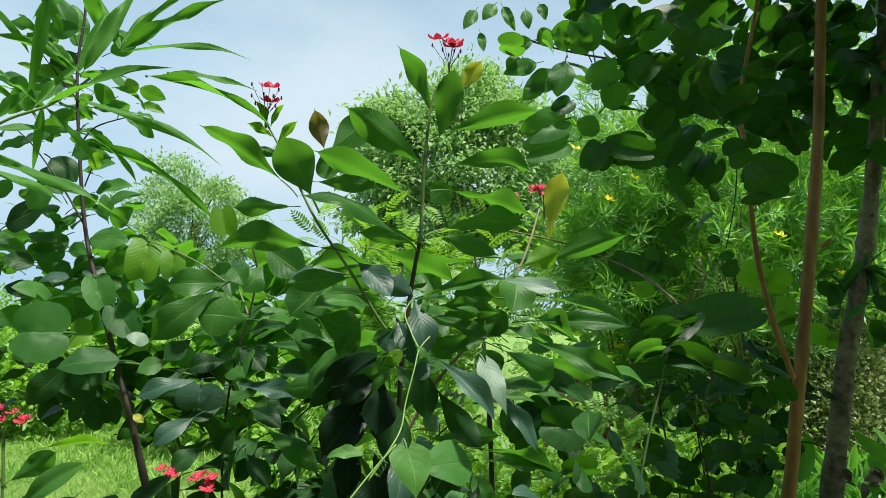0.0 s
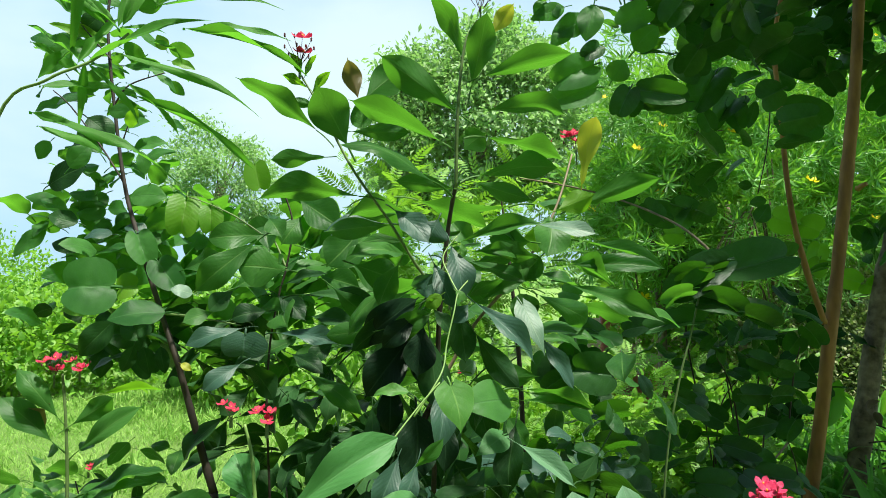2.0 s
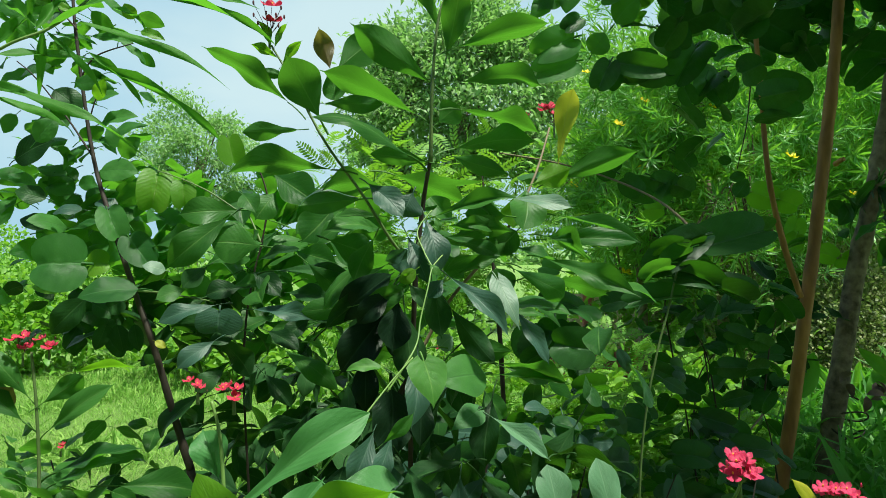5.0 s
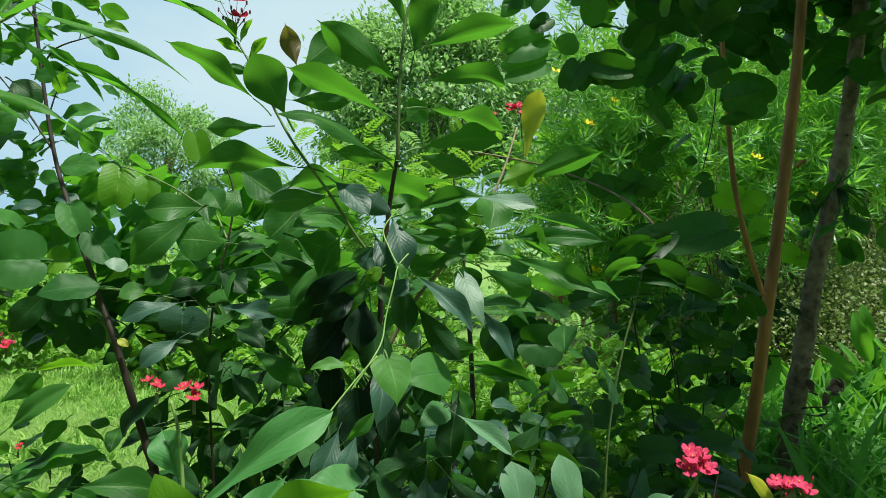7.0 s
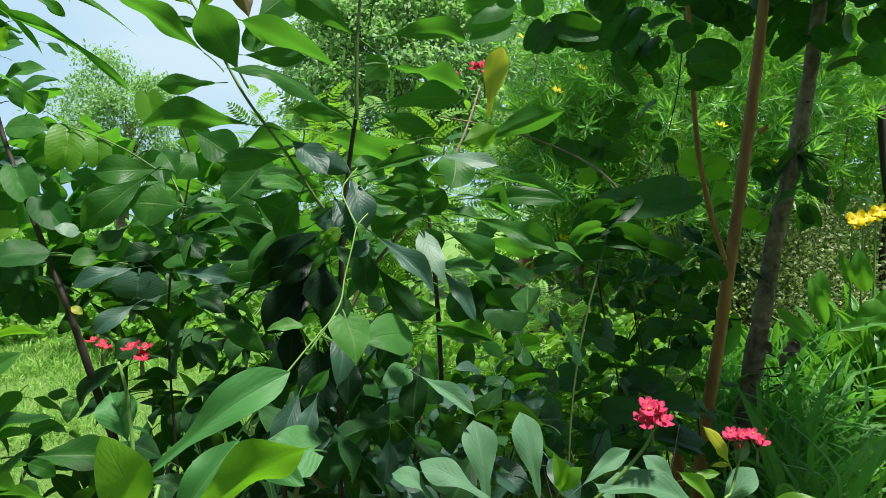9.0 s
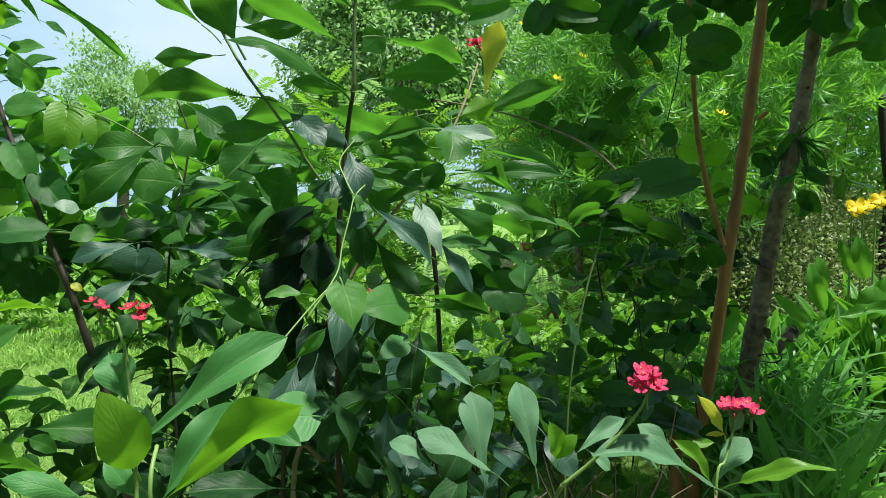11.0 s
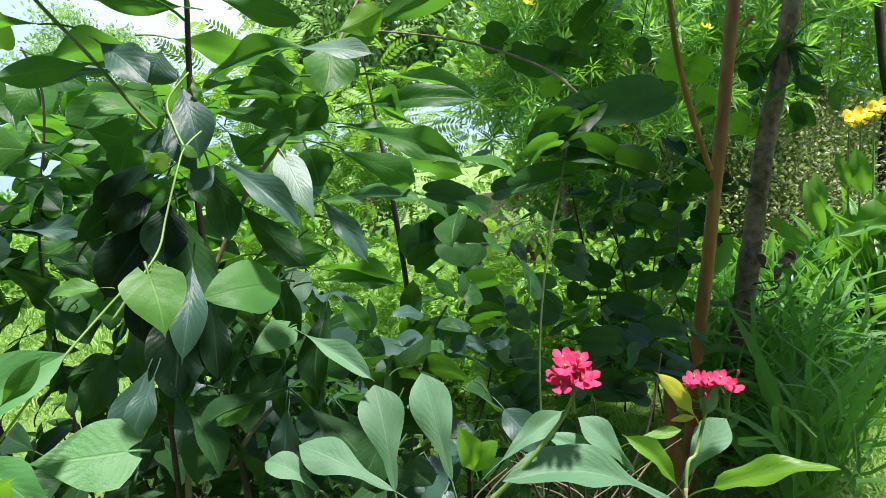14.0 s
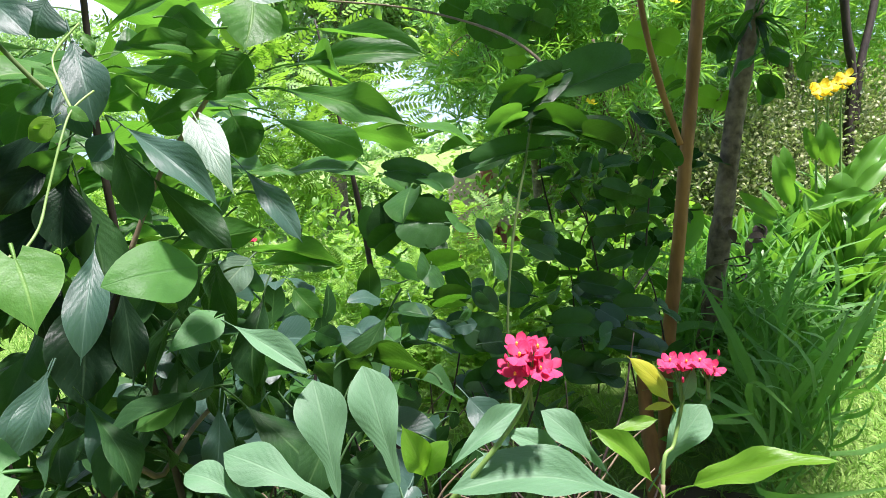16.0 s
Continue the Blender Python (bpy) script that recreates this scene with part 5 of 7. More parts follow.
leaf(left_tree, "lobed", "round", (-0.750, 1.380, 1.441), (-0.716, 1.360, 1.372), 0.063, -30)
leaf(left_tree, "ovate", "pale", (-0.818, 1.400, 1.446), (-0.884, 1.400, 1.439), 0.043, 38)
leaf(left_tree, "ovate", "pale", (-0.739, 1.400, 1.451), (-0.789, 1.400, 1.461), 0.045, 36)
leaf(left_tree, "lobed", "young", (-0.630, 1.360, 1.516), (-0.636, 1.340, 1.432), 0.077, 42)
leaf(left_tree, "lobed", "young", (-0.576, 1.360, 1.496), (-0.572, 1.350, 1.438), 0.052, -157)
leaf(left_tree, "lobed", "young", (-0.525, 1.500, 1.614), (-0.512, 1.500, 1.549), 0.062, -161)
# hanging leaves below the lit ones, shade painted into their colour
leaf(left_tree, "ovate", "deep_shade", (-0.817, 1.400, 1.248), (-0.892, 1.400, 1.175), 0.061, 97)
leaf(left_tree, "ovate", "deep_shade", (-0.768, 1.400, 1.194), (-0.795, 1.400, 1.137), 0.034, 110)
leaf(left_tree, "ovate", "deep_shade", (-0.746, 1.400, 1.192), (-0.732, 1.400, 1.130), 0.039, -60)
leaf(left_tree, "ovate", "deep_shade", (-0.707, 1.400, 1.192), (-0.696, 1.400, 1.132), 0.031, -151)
leaf(left_tree, "ovate", "deep_shade", (-0.797, 1.400, 1.239), (-0.742, 1.400, 1.206), 0.040, -54)
leaf(left_tree, "ovate", "deep_shade", (-0.734, 1.400, 1.242), (-0.770, 1.400, 1.227), 0.045, 76)
leaf(left_tree, "ovate", "shrub", (-0.667, 1.400, 1.123), (-0.684, 1.400, 1.105), 0.028, 87)
leaf(left_tree, "ovate", "yellow", (-0.633, 1.340, 1.161), (-0.611, 1.340, 1.146), 0.018, -54)
leaf(left_tree, "ovate", "round", (-0.821, 1.380, 2.009), (-0.890, 1.360, 1.993), 0.043, 100)
leaf(left_tree, "ovate", "deep_shade", (-0.859, 1.440, 1.975), (-0.918, 1.440, 1.924), 0.051, 103)
leaf(left_tree, "ovate", "round", (-0.936, 1.500, 1.894), (-1.015, 1.520, 1.962), 0.043, 38)
leaf(left_tree, "ovate", "pale", (-0.944, 1.560, 1.945), (-0.992, 1.540, 1.914), 0.034, 53)
leaf(left_tree, "ovate", "round", (-0.901, 1.380, 1.877), (-0.965, 1.380, 1.809), 0.046, 117)
leaf(left_tree, "ovate", "round", (-0.966, 1.440, 1.893), (-1.054, 1.460, 1.928), 0.042, 55)
leaf(left_tree, "ovate", "round", (-0.943, 1.500, 1.994), (-1.005, 1.480, 2.045), 0.054, 60)
leaf(left_tree, "ovate", "round", (-0.912, 1.560, 2.065), (-0.949, 1.560, 2.158), 0.045, 46)
leaf(left_tree, "ovate", "round", (-0.833, 1.380, 1.995), (-0.892, 1.400, 2.093), 0.056, 48)
leaf(left_tree, "ovate", "young", (-0.848, 1.440, 1.900), (-0.982, 1.420, 1.943), 0.032, 71)
leaf(left_tree, "ovate", "round", (-0.845, 1.500, 1.866), (-0.744, 1.500, 1.843), 0.034, -54)
leaf(left_tree, "ovate", "round", (-0.807, 1.560, 1.872), (-0.755, 1.580, 1.819), 0.026, -52)
leaf(left_tree, "ovate", "young", (-0.685, 1.380, 1.857), (-0.696, 1.360, 1.884), 0.031, 120)
leaf(left_tree, "ovate", "young", (-0.700, 1.440, 1.852), (-0.644, 1.440, 1.829), 0.026, -68)
leaf(left_tree, "ovate", "deep_shade", (-0.943, 1.500, 1.796), (-1.029, 1.520, 1.779), 0.039, 57)
leaf(left_tree, "ovate", "round", (-1.022, 1.560, 1.799), (-1.097, 1.540, 1.770), 0.051, 48)
leaf(left_tree, "ovate", "round", (-0.815, 1.380, 1.722), (-0.762, 1.380, 1.714), 0.037, -82)
leaf(left_tree, "ovate", "deep_shade", (-0.901, 1.440, 1.724), (-0.850, 1.460, 1.673), 0.064, -71)
leaf(left_tree, "ovate", "deep_shade", (-0.974, 1.500, 1.671), (-0.868, 1.480, 1.708), 0.066, -63)
leaf(left_tree, "ovate", "round", (-1.070, 1.560, 1.698), (-1.102, 1.560, 1.653), 0.051, 79)
leaf(left_tree, "ovate", "round", (-0.905, 1.380, 1.595), (-0.869, 1.400, 1.650), 0.047, -89)
leaf(left_tree, "ovate", "deep_shade", (-0.993, 1.440, 1.567), (-0.891, 1.420, 1.605), 0.073, -81)
leaf(left_tree, "ovate", "round", (-0.826, 1.500, 1.658), (-0.738, 1.500, 1.671), 0.046, -58)
leaf(left_tree, "ovate", "round", (-0.843, 1.560, 1.641), (-0.753, 1.580, 1.667), 0.044, -45)
leaf(left_tree, "ovate", "round", (-0.718, 1.380, 1.558), (-0.666, 1.360, 1.594), 0.044, -114)
leaf(left_tree, "ovate", "round", (-0.799, 1.440, 1.535), (-0.711, 1.440, 1.531), 0.063, -65)
leaf(left_tree, "ovate", "round", (-0.911, 1.500, 1.536), (-0.995, 1.520, 1.559), 0.041, 39)
leaf(left_tree, "ovate", "round", (-1.030, 1.560, 1.529), (-1.080, 1.540, 1.547), 0.047, 40)
leaf(left_tree, "ovate", "round", (-0.731, 1.380, 1.577), (-0.742, 1.380, 1.629), 0.031, 61)
leaf(left_tree, "ovate", "round", (-0.870, 1.440, 1.639), (-0.933, 1.460, 1.705), 0.046, 40)
leaf(left_tree, "ovate", "round", (-0.856, 1.500, 1.712), (-0.772, 1.480, 1.721), 0.040, -54)
leaf(left_tree, "ovate", "round", (-0.904, 1.560, 1.828), (-0.845, 1.560, 1.799), 0.036, -38)
leaf(left_tree, "ovate", "round", (-0.821, 1.380, 1.812), (-0.876, 1.400, 1.799), 0.033, 105)
leaf(left_tree, "ovate", "deep_shade", (-0.922, 1.440, 1.477), (-0.980, 1.420, 1.494), 0.049, 63)
leaf(left_tree, "ovate", "round", (-0.895, 1.500, 1.495), (-0.963, 1.500, 1.509), 0.044, 46)
leaf(left_tree, "ovate", "round", (-0.897, 1.560, 1.613), (-0.956, 1.580, 1.588), 0.045, 41)
leaf(left_tree, "ovate", "young", (-0.769, 1.380, 1.683), (-0.742, 1.360, 1.723), 0.028, -148)
leaf(left_tree, "ovate", "deep_shade", (-0.918, 1.440, 1.413), (-0.983, 1.440, 1.432), 0.046, 54)
leaf_cloud(left_tree, (-0.80, 1.50, 1.42), (0.16, 0.07, 0.12), 16, 0.085, "ovate", "round", 0.1)
leaf_cloud(left_tree, (-0.90, 1.54, 1.82), (0.15, 0.08, 0.30), 70, 0.066, "ovate", "round", 0.0)
leaf_cloud(left_tree, (-0.92, 1.66, 1.40), (0.24, 0.10, 0.20), 60, 0.090, "ovate", "round", 0.1)
leaf_cloud(left_tree, (-0.66, 1.66, 1.36), (0.26, 0.10, 0.18), 50, 0.095, "lobed", "round", 0.2)
# lower clouds again in the leaf colour darkened for shade
leaf_cloud(left_tree, (-0.85, 1.72, 1.20), (0.30, 0.10, 0.08), 44, 0.085, "ovate", "deep_shade", 0.8)
leaf_cloud(left_tree, (-0.70, 1.52, 1.22), (0.18, 0.06, 0.08), 16, 0.085, "lobed", "deep_shade", 0.3)

# ---- plant with long strap leaves ----
strap_plant = thing("strap_leaf_plant", (0, 0, 0), "tall plant with long narrow arching green leaves", "plant")
tube("stem", [(-0.712, 0.750, -0.320), (-0.712, 0.750, 0.794), (-0.698, 0.780, 1.263), (-0.637, 0.800, 1.551), (-0.569, 0.800, 1.604), (-0.518, 0.820, 1.636), (-0.480, 0.840, 1.679)], [0.0025, 0.0024, 0.0022, 0.0021, 0.0020, 0.0018, 0.0017], STEM_VINE, strap_plant, 8, 0.15, 4)
leaf(strap_plant, "strap", "strap", (-0.439, 0.840, 1.717), (-0.367, 0.880, 1.826), 0.012, -80, stalk=0.02)
leaf(strap_plant, "strap", "strap", (-0.442, 0.840, 1.715), (-0.425, 0.900, 1.810), 0.013, -43, stalk=0.02)
leaf(strap_plant, "strap", "strap", (-0.495, 0.840, 1.687), (-0.652, 0.920, 1.800), 0.015, 37, stalk=0.02)
leaf(strap_plant, "strap", "strap", (-0.542, 0.840, 1.640), (-0.653, 0.880, 1.713), 0.015, 32, stalk=0.02)
leaf(strap_plant, "strap", "strap", (-0.495, 0.840, 1.687), (-0.454, 0.900, 1.700), 0.013, -42, stalk=0.02)
leaf(strap_plant, "strap", "strap", (-0.538, 0.840, 1.639), (-0.507, 0.920, 1.571), 0.013, -83, stalk=0.02)
leaf(strap_plant, "strap", "strap", (-0.542, 0.840, 1.640), (-0.575, 0.880, 1.559), 0.012, 172, stalk=0.02)
leaf(strap_plant, "strap", "strap", (-0.609, 0.840, 1.619), (-0.553, 0.900, 1.693), 0.016, -49, stalk=0.02)
leaf(strap_plant, "strap", "strap", (-0.440, 0.840, 1.719), (-0.535, 0.920, 1.843), 0.016, 29, stalk=0.02)
leaf(strap_plant, "strap", "strap", (-0.615, 0.840, 1.743), (-0.534, 0.880, 1.709), 0.013, -61, stalk=0.02)
leaf(strap_plant, "strap", "strap", (-0.495, 0.840, 1.685), (-0.601, 0.900, 1.771), 0.014, 34, stalk=0.02)
leaf(strap_plant, "strap", "strap", (-0.617, 0.840, 1.671), (-0.578, 0.920, 1.628), 0.015, -70, stalk=0.02)
leaf(strap_plant, "strap", "strap", (-0.563, 0.840, 1.767), (-0.520, 0.880, 1.839), 0.014, -83, stalk=0.02)
leaf(strap_plant, "strap", "strap", (-0.526, 0.820, 1.634), (-0.372, 0.860, 1.702), 0.021, -37, stalk=0.02)
leaf(strap_plant, "strap", "strap", (-0.431, 0.820, 1.708), (-0.273, 0.880, 1.721), 0.011, -49, stalk=0.02)
leaf(strap_plant, "strap", "strap", (-0.364, 0.820, 1.680), (-0.268, 0.900, 1.683), 0.013, -60, stalk=0.02)
leaf(strap_plant, "strap", "strap", (-0.392, 0.820, 1.675), (-0.236, 0.860, 1.617), 0.012, -61, stalk=0.02)
leaf(strap_plant, "strap", "strap", (-0.483, 0.820, 1.644), (-0.307, 0.880, 1.564), 0.015, -59, stalk=0.02)
leaf(strap_plant, "strap", "strap", (-0.461, 0.820, 1.586), (-0.328, 0.900, 1.497), 0.014, -63, stalk=0.02)
leaf(strap_plant, "strap", "strap", (-0.602, 0.820, 1.567), (-0.412, 0.860, 1.467), 0.018, -51, stalk=0.02)
leaf(strap_plant, "strap", "strap", (-0.478, 0.820, 1.682), (-0.437, 0.880, 1.834), 0.021, -66, stalk=0.02)
leaf(strap_plant, "strap", "strap", (-0.431, 0.820, 1.707), (-0.318, 0.900, 1.825), 0.017, -74, stalk=0.02)
leaf(strap_plant, "strap", "strap", (-0.532, 0.820, 1.793), (-0.575, 0.860, 1.647), 0.017, 166, stalk=0.02)
leaf(strap_plant, "strap", "strap", (-0.612, 0.820, 1.777), (-0.592, 0.880, 1.731), 0.012, -101, stalk=0.02)
leaf(strap_plant, "strap", "strap", (-0.590, 0.820, 1.603), (-0.502, 0.900, 1.616), 0.019, -45, stalk=0.02)
leaf(strap_plant, "strap", "strap", (-0.471, 0.820, 1.603), (-0.418, 0.860, 1.537), 0.011, -71, stalk=0.02)
leaf(strap_plant, "strap", "strap", (-0.593, 0.820, 1.548), (-0.529, 0.880, 1.513), 0.016, -60, stalk=0.02)
leaf(strap_plant, "strap", "strap", (-0.437, 0.820, 1.659), (-0.432, 0.900, 1.654), 0.010, -45, stalk=0.02)
leaf(strap_plant, "strap", "strap", (-0.545, 0.820, 1.801), (-0.533, 0.860, 1.751), 0.015, -124, stalk=0.02)
leaf(strap_plant, "strap", "strap", (-0.484, 0.820, 1.805), (-0.492, 0.880, 1.760), 0.021, -147, stalk=0.02)
leaf(strap_plant, "strap", "strap", (-0.540, 0.820, 1.632), (-0.524, 0.900, 1.728), 0.013, -43, stalk=0.02)
leaf(strap_plant, "strap", "strap", (-0.484, 0.820, 1.680), (-0.473, 0.860, 1.786), 0.015, -47, stalk=0.02)

# ---- tree with rounded leaves and the trunks ----
right_tree = thing("orchid_tree", (0, 0, 0), "slender tree with tan trunk and dark rounded two-lobed leaves", "tree")
tube("trunk", [(1.308, 2.750, -0.341), (1.361, 2.740, 0.258), (1.422, 2.720, 0.683), (1.467, 2.700, 1.049), (1.518, 2.700, 1.374), (1.571, 2.700, 1.757), (1.620, 2.700, 2.127), (1.664, 2.700, 2.613), (1.741, 2.700, 3.448)], [0.0300, 0.0289, 0.0278, 0.0266, 0.0255, 0.0244, 0.0232, 0.0221, 0.0210], BARK_TAN, right_tree, 8, 0.15, 23)
tube("trunk", [(1.192, 2.580, -0.394), (1.205, 2.600, -0.163), (1.209, 2.640, 0.035), (1.219, 2.670, 0.190), (1.239, 2.690, 0.323)], [0.0340, 0.0320, 0.0300, 0.0280, 0.0260], BARK_TAN, right_tree, 8, 0.15, 27)
tube("stub", [(1.287, 2.680, 0.655), (1.217, 2.620, 0.622), (1.147, 2.560, 0.591)], [0.0056, 0.0042, 0.0028], TWIG, right_tree, 8, 0.15, 11)
tube("trunk", [(1.441, 2.680, 1.120), (1.375, 2.660, 1.304), (1.318, 2.640, 1.512), (1.294, 2.640, 1.700), (1.279, 2.640, 1.988), (1.266, 2.640, 2.283), (1.310, 2.600, 2.566), (1.405, 2.600, 2.975)], [0.0130, 0.0123, 0.0116, 0.0109, 0.0101, 0.0094, 0.0087, 0.0080], BARK_TAN, right_tree, 8, 0.15, 9)
tube("branch", [(0.620, 1.775, 1.264), (0.655, 1.790, 1.320), (0.674, 1.810, 1.369), (0.655, 1.850, 1.421), (0.608, 1.950, 1.490), (0.508, 2.100, 1.571), (0.366, 2.200, 1.635), (0.177, 2.300, 1.690)], [0.0043, 0.0041, 0.0039, 0.0037, 0.0035, 0.0032, 0.0030, 0.0028], TWIG, right_tree, 8, 0.15, 52)
tube("branch", [(0.473, 1.750, 0.313), (0.494, 1.750, 0.722), (0.519, 1.750, 0.921), (0.551, 1.750, 1.066), (0.577, 1.750, 1.155), (0.607, 1.760, 1.259), (0.628, 1.780, 1.304)], [0.0034, 0.0033, 0.0032, 0.0031, 0.0030, 0.0029, 0.0028], STEM_GREEN, right_tree, 8, 0.15, 21)
tube("branch", [(1.246, 2.600, 2.269), (0.920, 2.300, 2.293), (0.648, 2.100, 2.231), (0.397, 2.000, 2.228), (0.203, 1.900, 2.239)], [0.0049, 0.0044, 0.0038, 0.0033, 0.0028], BARK_DARK, right_tree, 8, 0.15, 16)
tube("branch", [(1.222, 2.600, 2.026), (1.200, 2.600, 1.836), (1.156, 2.600, 1.649)], [0.0028, 0.0024, 0.0021], BARK_DARK, right_tree, 8, 0.15, 11)
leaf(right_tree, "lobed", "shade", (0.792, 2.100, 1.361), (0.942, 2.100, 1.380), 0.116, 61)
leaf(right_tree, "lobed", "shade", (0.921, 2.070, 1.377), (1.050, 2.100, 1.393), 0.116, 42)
leaf(right_tree, "lobed", "shade", (0.685, 1.760, 1.367), (0.600, 1.760, 1.344), 0.068, -67)
leaf(right_tree, "lobed", "shade", (0.612, 1.730, 1.348), (0.538, 1.760, 1.328), 0.068, -46)
leaf(right_tree, "lobed", "round", (0.639, 1.740, 1.333), (0.561, 1.740, 1.285), 0.071, -56)
leaf(right_tree, "lobed", "round", (0.572, 1.710, 1.292), (0.504, 1.740, 1.250), 0.071, -39)
leaf(right_tree, "lobed", "shade", (0.620, 1.750, 1.276), (0.732, 1.750, 1.220), 0.096, 32)
leaf(right_tree, "lobed", "shade", (0.716, 1.720, 1.228), (0.813, 1.750, 1.179), 0.096, 22)
leaf(right_tree, "lobed", "shade", (0.300, 2.100, 1.183), (0.375, 2.100, 1.141), 0.095, -90)
leaf(right_tree, "lobed", "shade", (0.318, 2.050, 1.104), (0.302, 2.050, 0.980), 0.125, 176)
leaf(right_tree, "lobed", "shade", (0.222, 2.050, 1.086), (0.225, 2.050, 0.991), 0.093, 180)
leaf(right_tree, "lobed", "shade", (0.511, 1.850, 1.848), (0.613, 1.850, 1.883), 0.100, 81)
leaf(right_tree, "lobed", "shade", (0.462, 1.850, 1.865), (0.456, 1.850, 1.789), 0.083, 167)
leaf(right_tree, "lobed", "round", (0.219, 1.720, 2.118), (0.155, 1.750, 2.135), 0.072, -45)
leaf(right_tree, "lobed", "round", (0.307, 1.720, 2.114), (0.284, 1.750, 2.160), 0.067, -49)
leaf(right_tree, "lobed", "shade", (0.390, 1.850, 1.046), (0.271, 1.850, 1.068), 0.126, 84)
leaf(right_tree, "lobed", "shade", (0.567, 1.950, 1.199), (0.494, 1.950, 1.179), 0.070, 82)
leaf(right_tree, "lobed", "shade", (0.504, 1.920, 1.181), (0.441, 1.950, 1.164), 0.070, 57)
leaf(right_tree, "ovate", "pale", (0.480, 1.900, 1.041), (0.513, 1.900, 0.969), 0.037, -100)
leaf(right_tree, "ovate", "pale", (0.594, 1.850, 0.959), (0.660, 1.850, 0.916), 0.039, -91)
leaf(right_tree, "lobed", "pale", (0.277, 1.800, 0.841), (0.332, 1.800, 0.807), 0.051, -82)
leaf(right_tree, "lobed", "pale", (0.324, 1.770, 0.811), (0.371, 1.800, 0.782), 0.051, -57)
leaf(right_tree, "ovate", "pale", (0.377, 1.800, 0.792), (0.435, 1.800, 0.794), 0.047, -73)
leaf(right_tree, "lobed", "young", (0.692, 2.300, 1.477), (0.762, 2.300, 1.475), 0.080, 86)
leaf(right_tree, "lobed", "shade", (1.115, 2.300, 1.867), (1.253, 2.300, 1.893), 0.120, 82)
leaf(right_tree, "ovate", "shade", (1.084, 2.300, 1.788), (1.222, 2.300, 1.804), 0.055, 56)
leaf(right_tree, "ovate", "shade", (1.144, 2.500, 1.612), (1.079, 2.500, 1.602), 0.043, -87)
leaf(right_tree, "ovate", "shade", (1.091, 2.500, 1.667), (1.037, 2.500, 1.675), 0.039, -79)
leaf(right_tree, "ovate", "shade", (0.944, 2.200, 1.922), (0.914, 2.200, 1.809), 0.047, -109)
leaf(right_tree, "ovate", "shade", (0.878, 2.200, 1.915), (0.838, 2.200, 1.820), 0.041, -105)
leaf(right_tree, "ovate", "shade", (0.982, 2.200, 1.921), (0.952, 2.200, 1.827), 0.039, -109)
leaf(right_tree, "lobed", "shade", (0.625, 1.850, 1.832), (0.541, 1.850, 1.834), 0.073, -74)
leaf(right_tree, "lobed", "shade", (0.553, 1.820, 1.834), (0.481, 1.850, 1.836), 0.073, -51)
leaf(right_tree, "ovate", "shade", (0.719, 2.200, 1.507), (0.568, 2.200, 1.568), 0.096, -79)
leaf(right_tree, "ovate", "shade", (0.682, 2.200, 1.585), (0.758, 2.200, 1.545), 0.084, 76)
leaf(right_tree, "lobed", "shade", (1.067, 2.200, 1.957), (0.991, 2.200, 1.921), 0.115, -87)
leaf(right_tree, "lobed", "young", (1.379, 2.950, 1.583), (1.504, 2.950, 1.541), 0.132, 75)
leaf(right_tree, "lobed", "young", (1.486, 2.920, 1.547), (1.594, 2.950, 1.511), 0.132, 52)
leaf(right_tree, "lobed", "young", (1.581, 2.950, 1.456), (1.558, 2.950, 1.371), 0.091, -115)
leaf(right_tree, "lobed", "young", (1.561, 2.920, 1.383), (1.541, 2.950, 1.310), 0.091, -80)
leaf(right_tree, "lobed", "young", (1.706, 3.000, 1.306), (1.796, 3.000, 1.270), 0.103, 77)
leaf(right_tree, "lobed", "young", (1.784, 2.970, 1.275), (1.862, 3.000, 1.244), 0.103, 53)
leaf(right_tree, "lobed", "round", (0.427, 2.020, 1.218), (0.511, 2.050, 1.232), 0.076, 28)
leaf(right_tree, "lobed", "shade", (0.773, 2.300, 0.605), (0.859, 2.300, 0.605), 0.099, -72)
leaf(right_tree, "lobed", "shade", (0.848, 2.270, 0.605), (0.922, 2.300, 0.605), 0.099, -50)
leaf(right_tree, "lobed", "shade", (1.017, 2.350, 0.633), (1.102, 2.350, 0.592), 0.073, -84)
leaf(right_tree, "lobed", "shade", (1.091, 2.320, 0.598), (1.164, 2.350, 0.562), 0.073, -58)
leaf(right_tree, "lobed", "shade", (0.950, 2.300, 0.601), (1.014, 2.300, 0.556), 0.062, -87)
leaf(right_tree, "lobed", "shade", (1.005, 2.270, 0.562), (1.060, 2.300, 0.523), 0.062, -60)
leaf(right_tree, "lobed", "shade", (0.949, 2.250, 0.544), (1.044, 2.250, 0.492), 0.085, -82)
leaf(right_tree, "lobed", "shade", (1.030, 2.220, 0.499), (1.112, 2.250, 0.454), 0.085, -57)
leaf(right_tree, "lobed", "shade", (0.763, 2.200, 0.505), (0.871, 2.200, 0.456), 0.099, -77)
leaf(right_tree, "lobed", "shade", (0.857, 2.170, 0.463), (0.950, 2.200, 0.420), 0.099, -53)
leaf(right_tree, "lobed", "shade", (0.423, 2.000, 0.546), (0.484, 2.000, 0.585), 0.077, -68)
leaf(right_tree, "lobed", "shade", (0.476, 1.970, 0.580), (0.528, 2.000, 0.613), 0.077, -47)
leaf(right_tree, "lobed", "shade", (0.402, 2.000, 0.700), (0.481, 2.000, 0.683), 0.086, -74)
leaf(right_tree, "lobed", "shade", (0.470, 1.970, 0.685), (0.538, 2.000, 0.671), 0.086, -51)
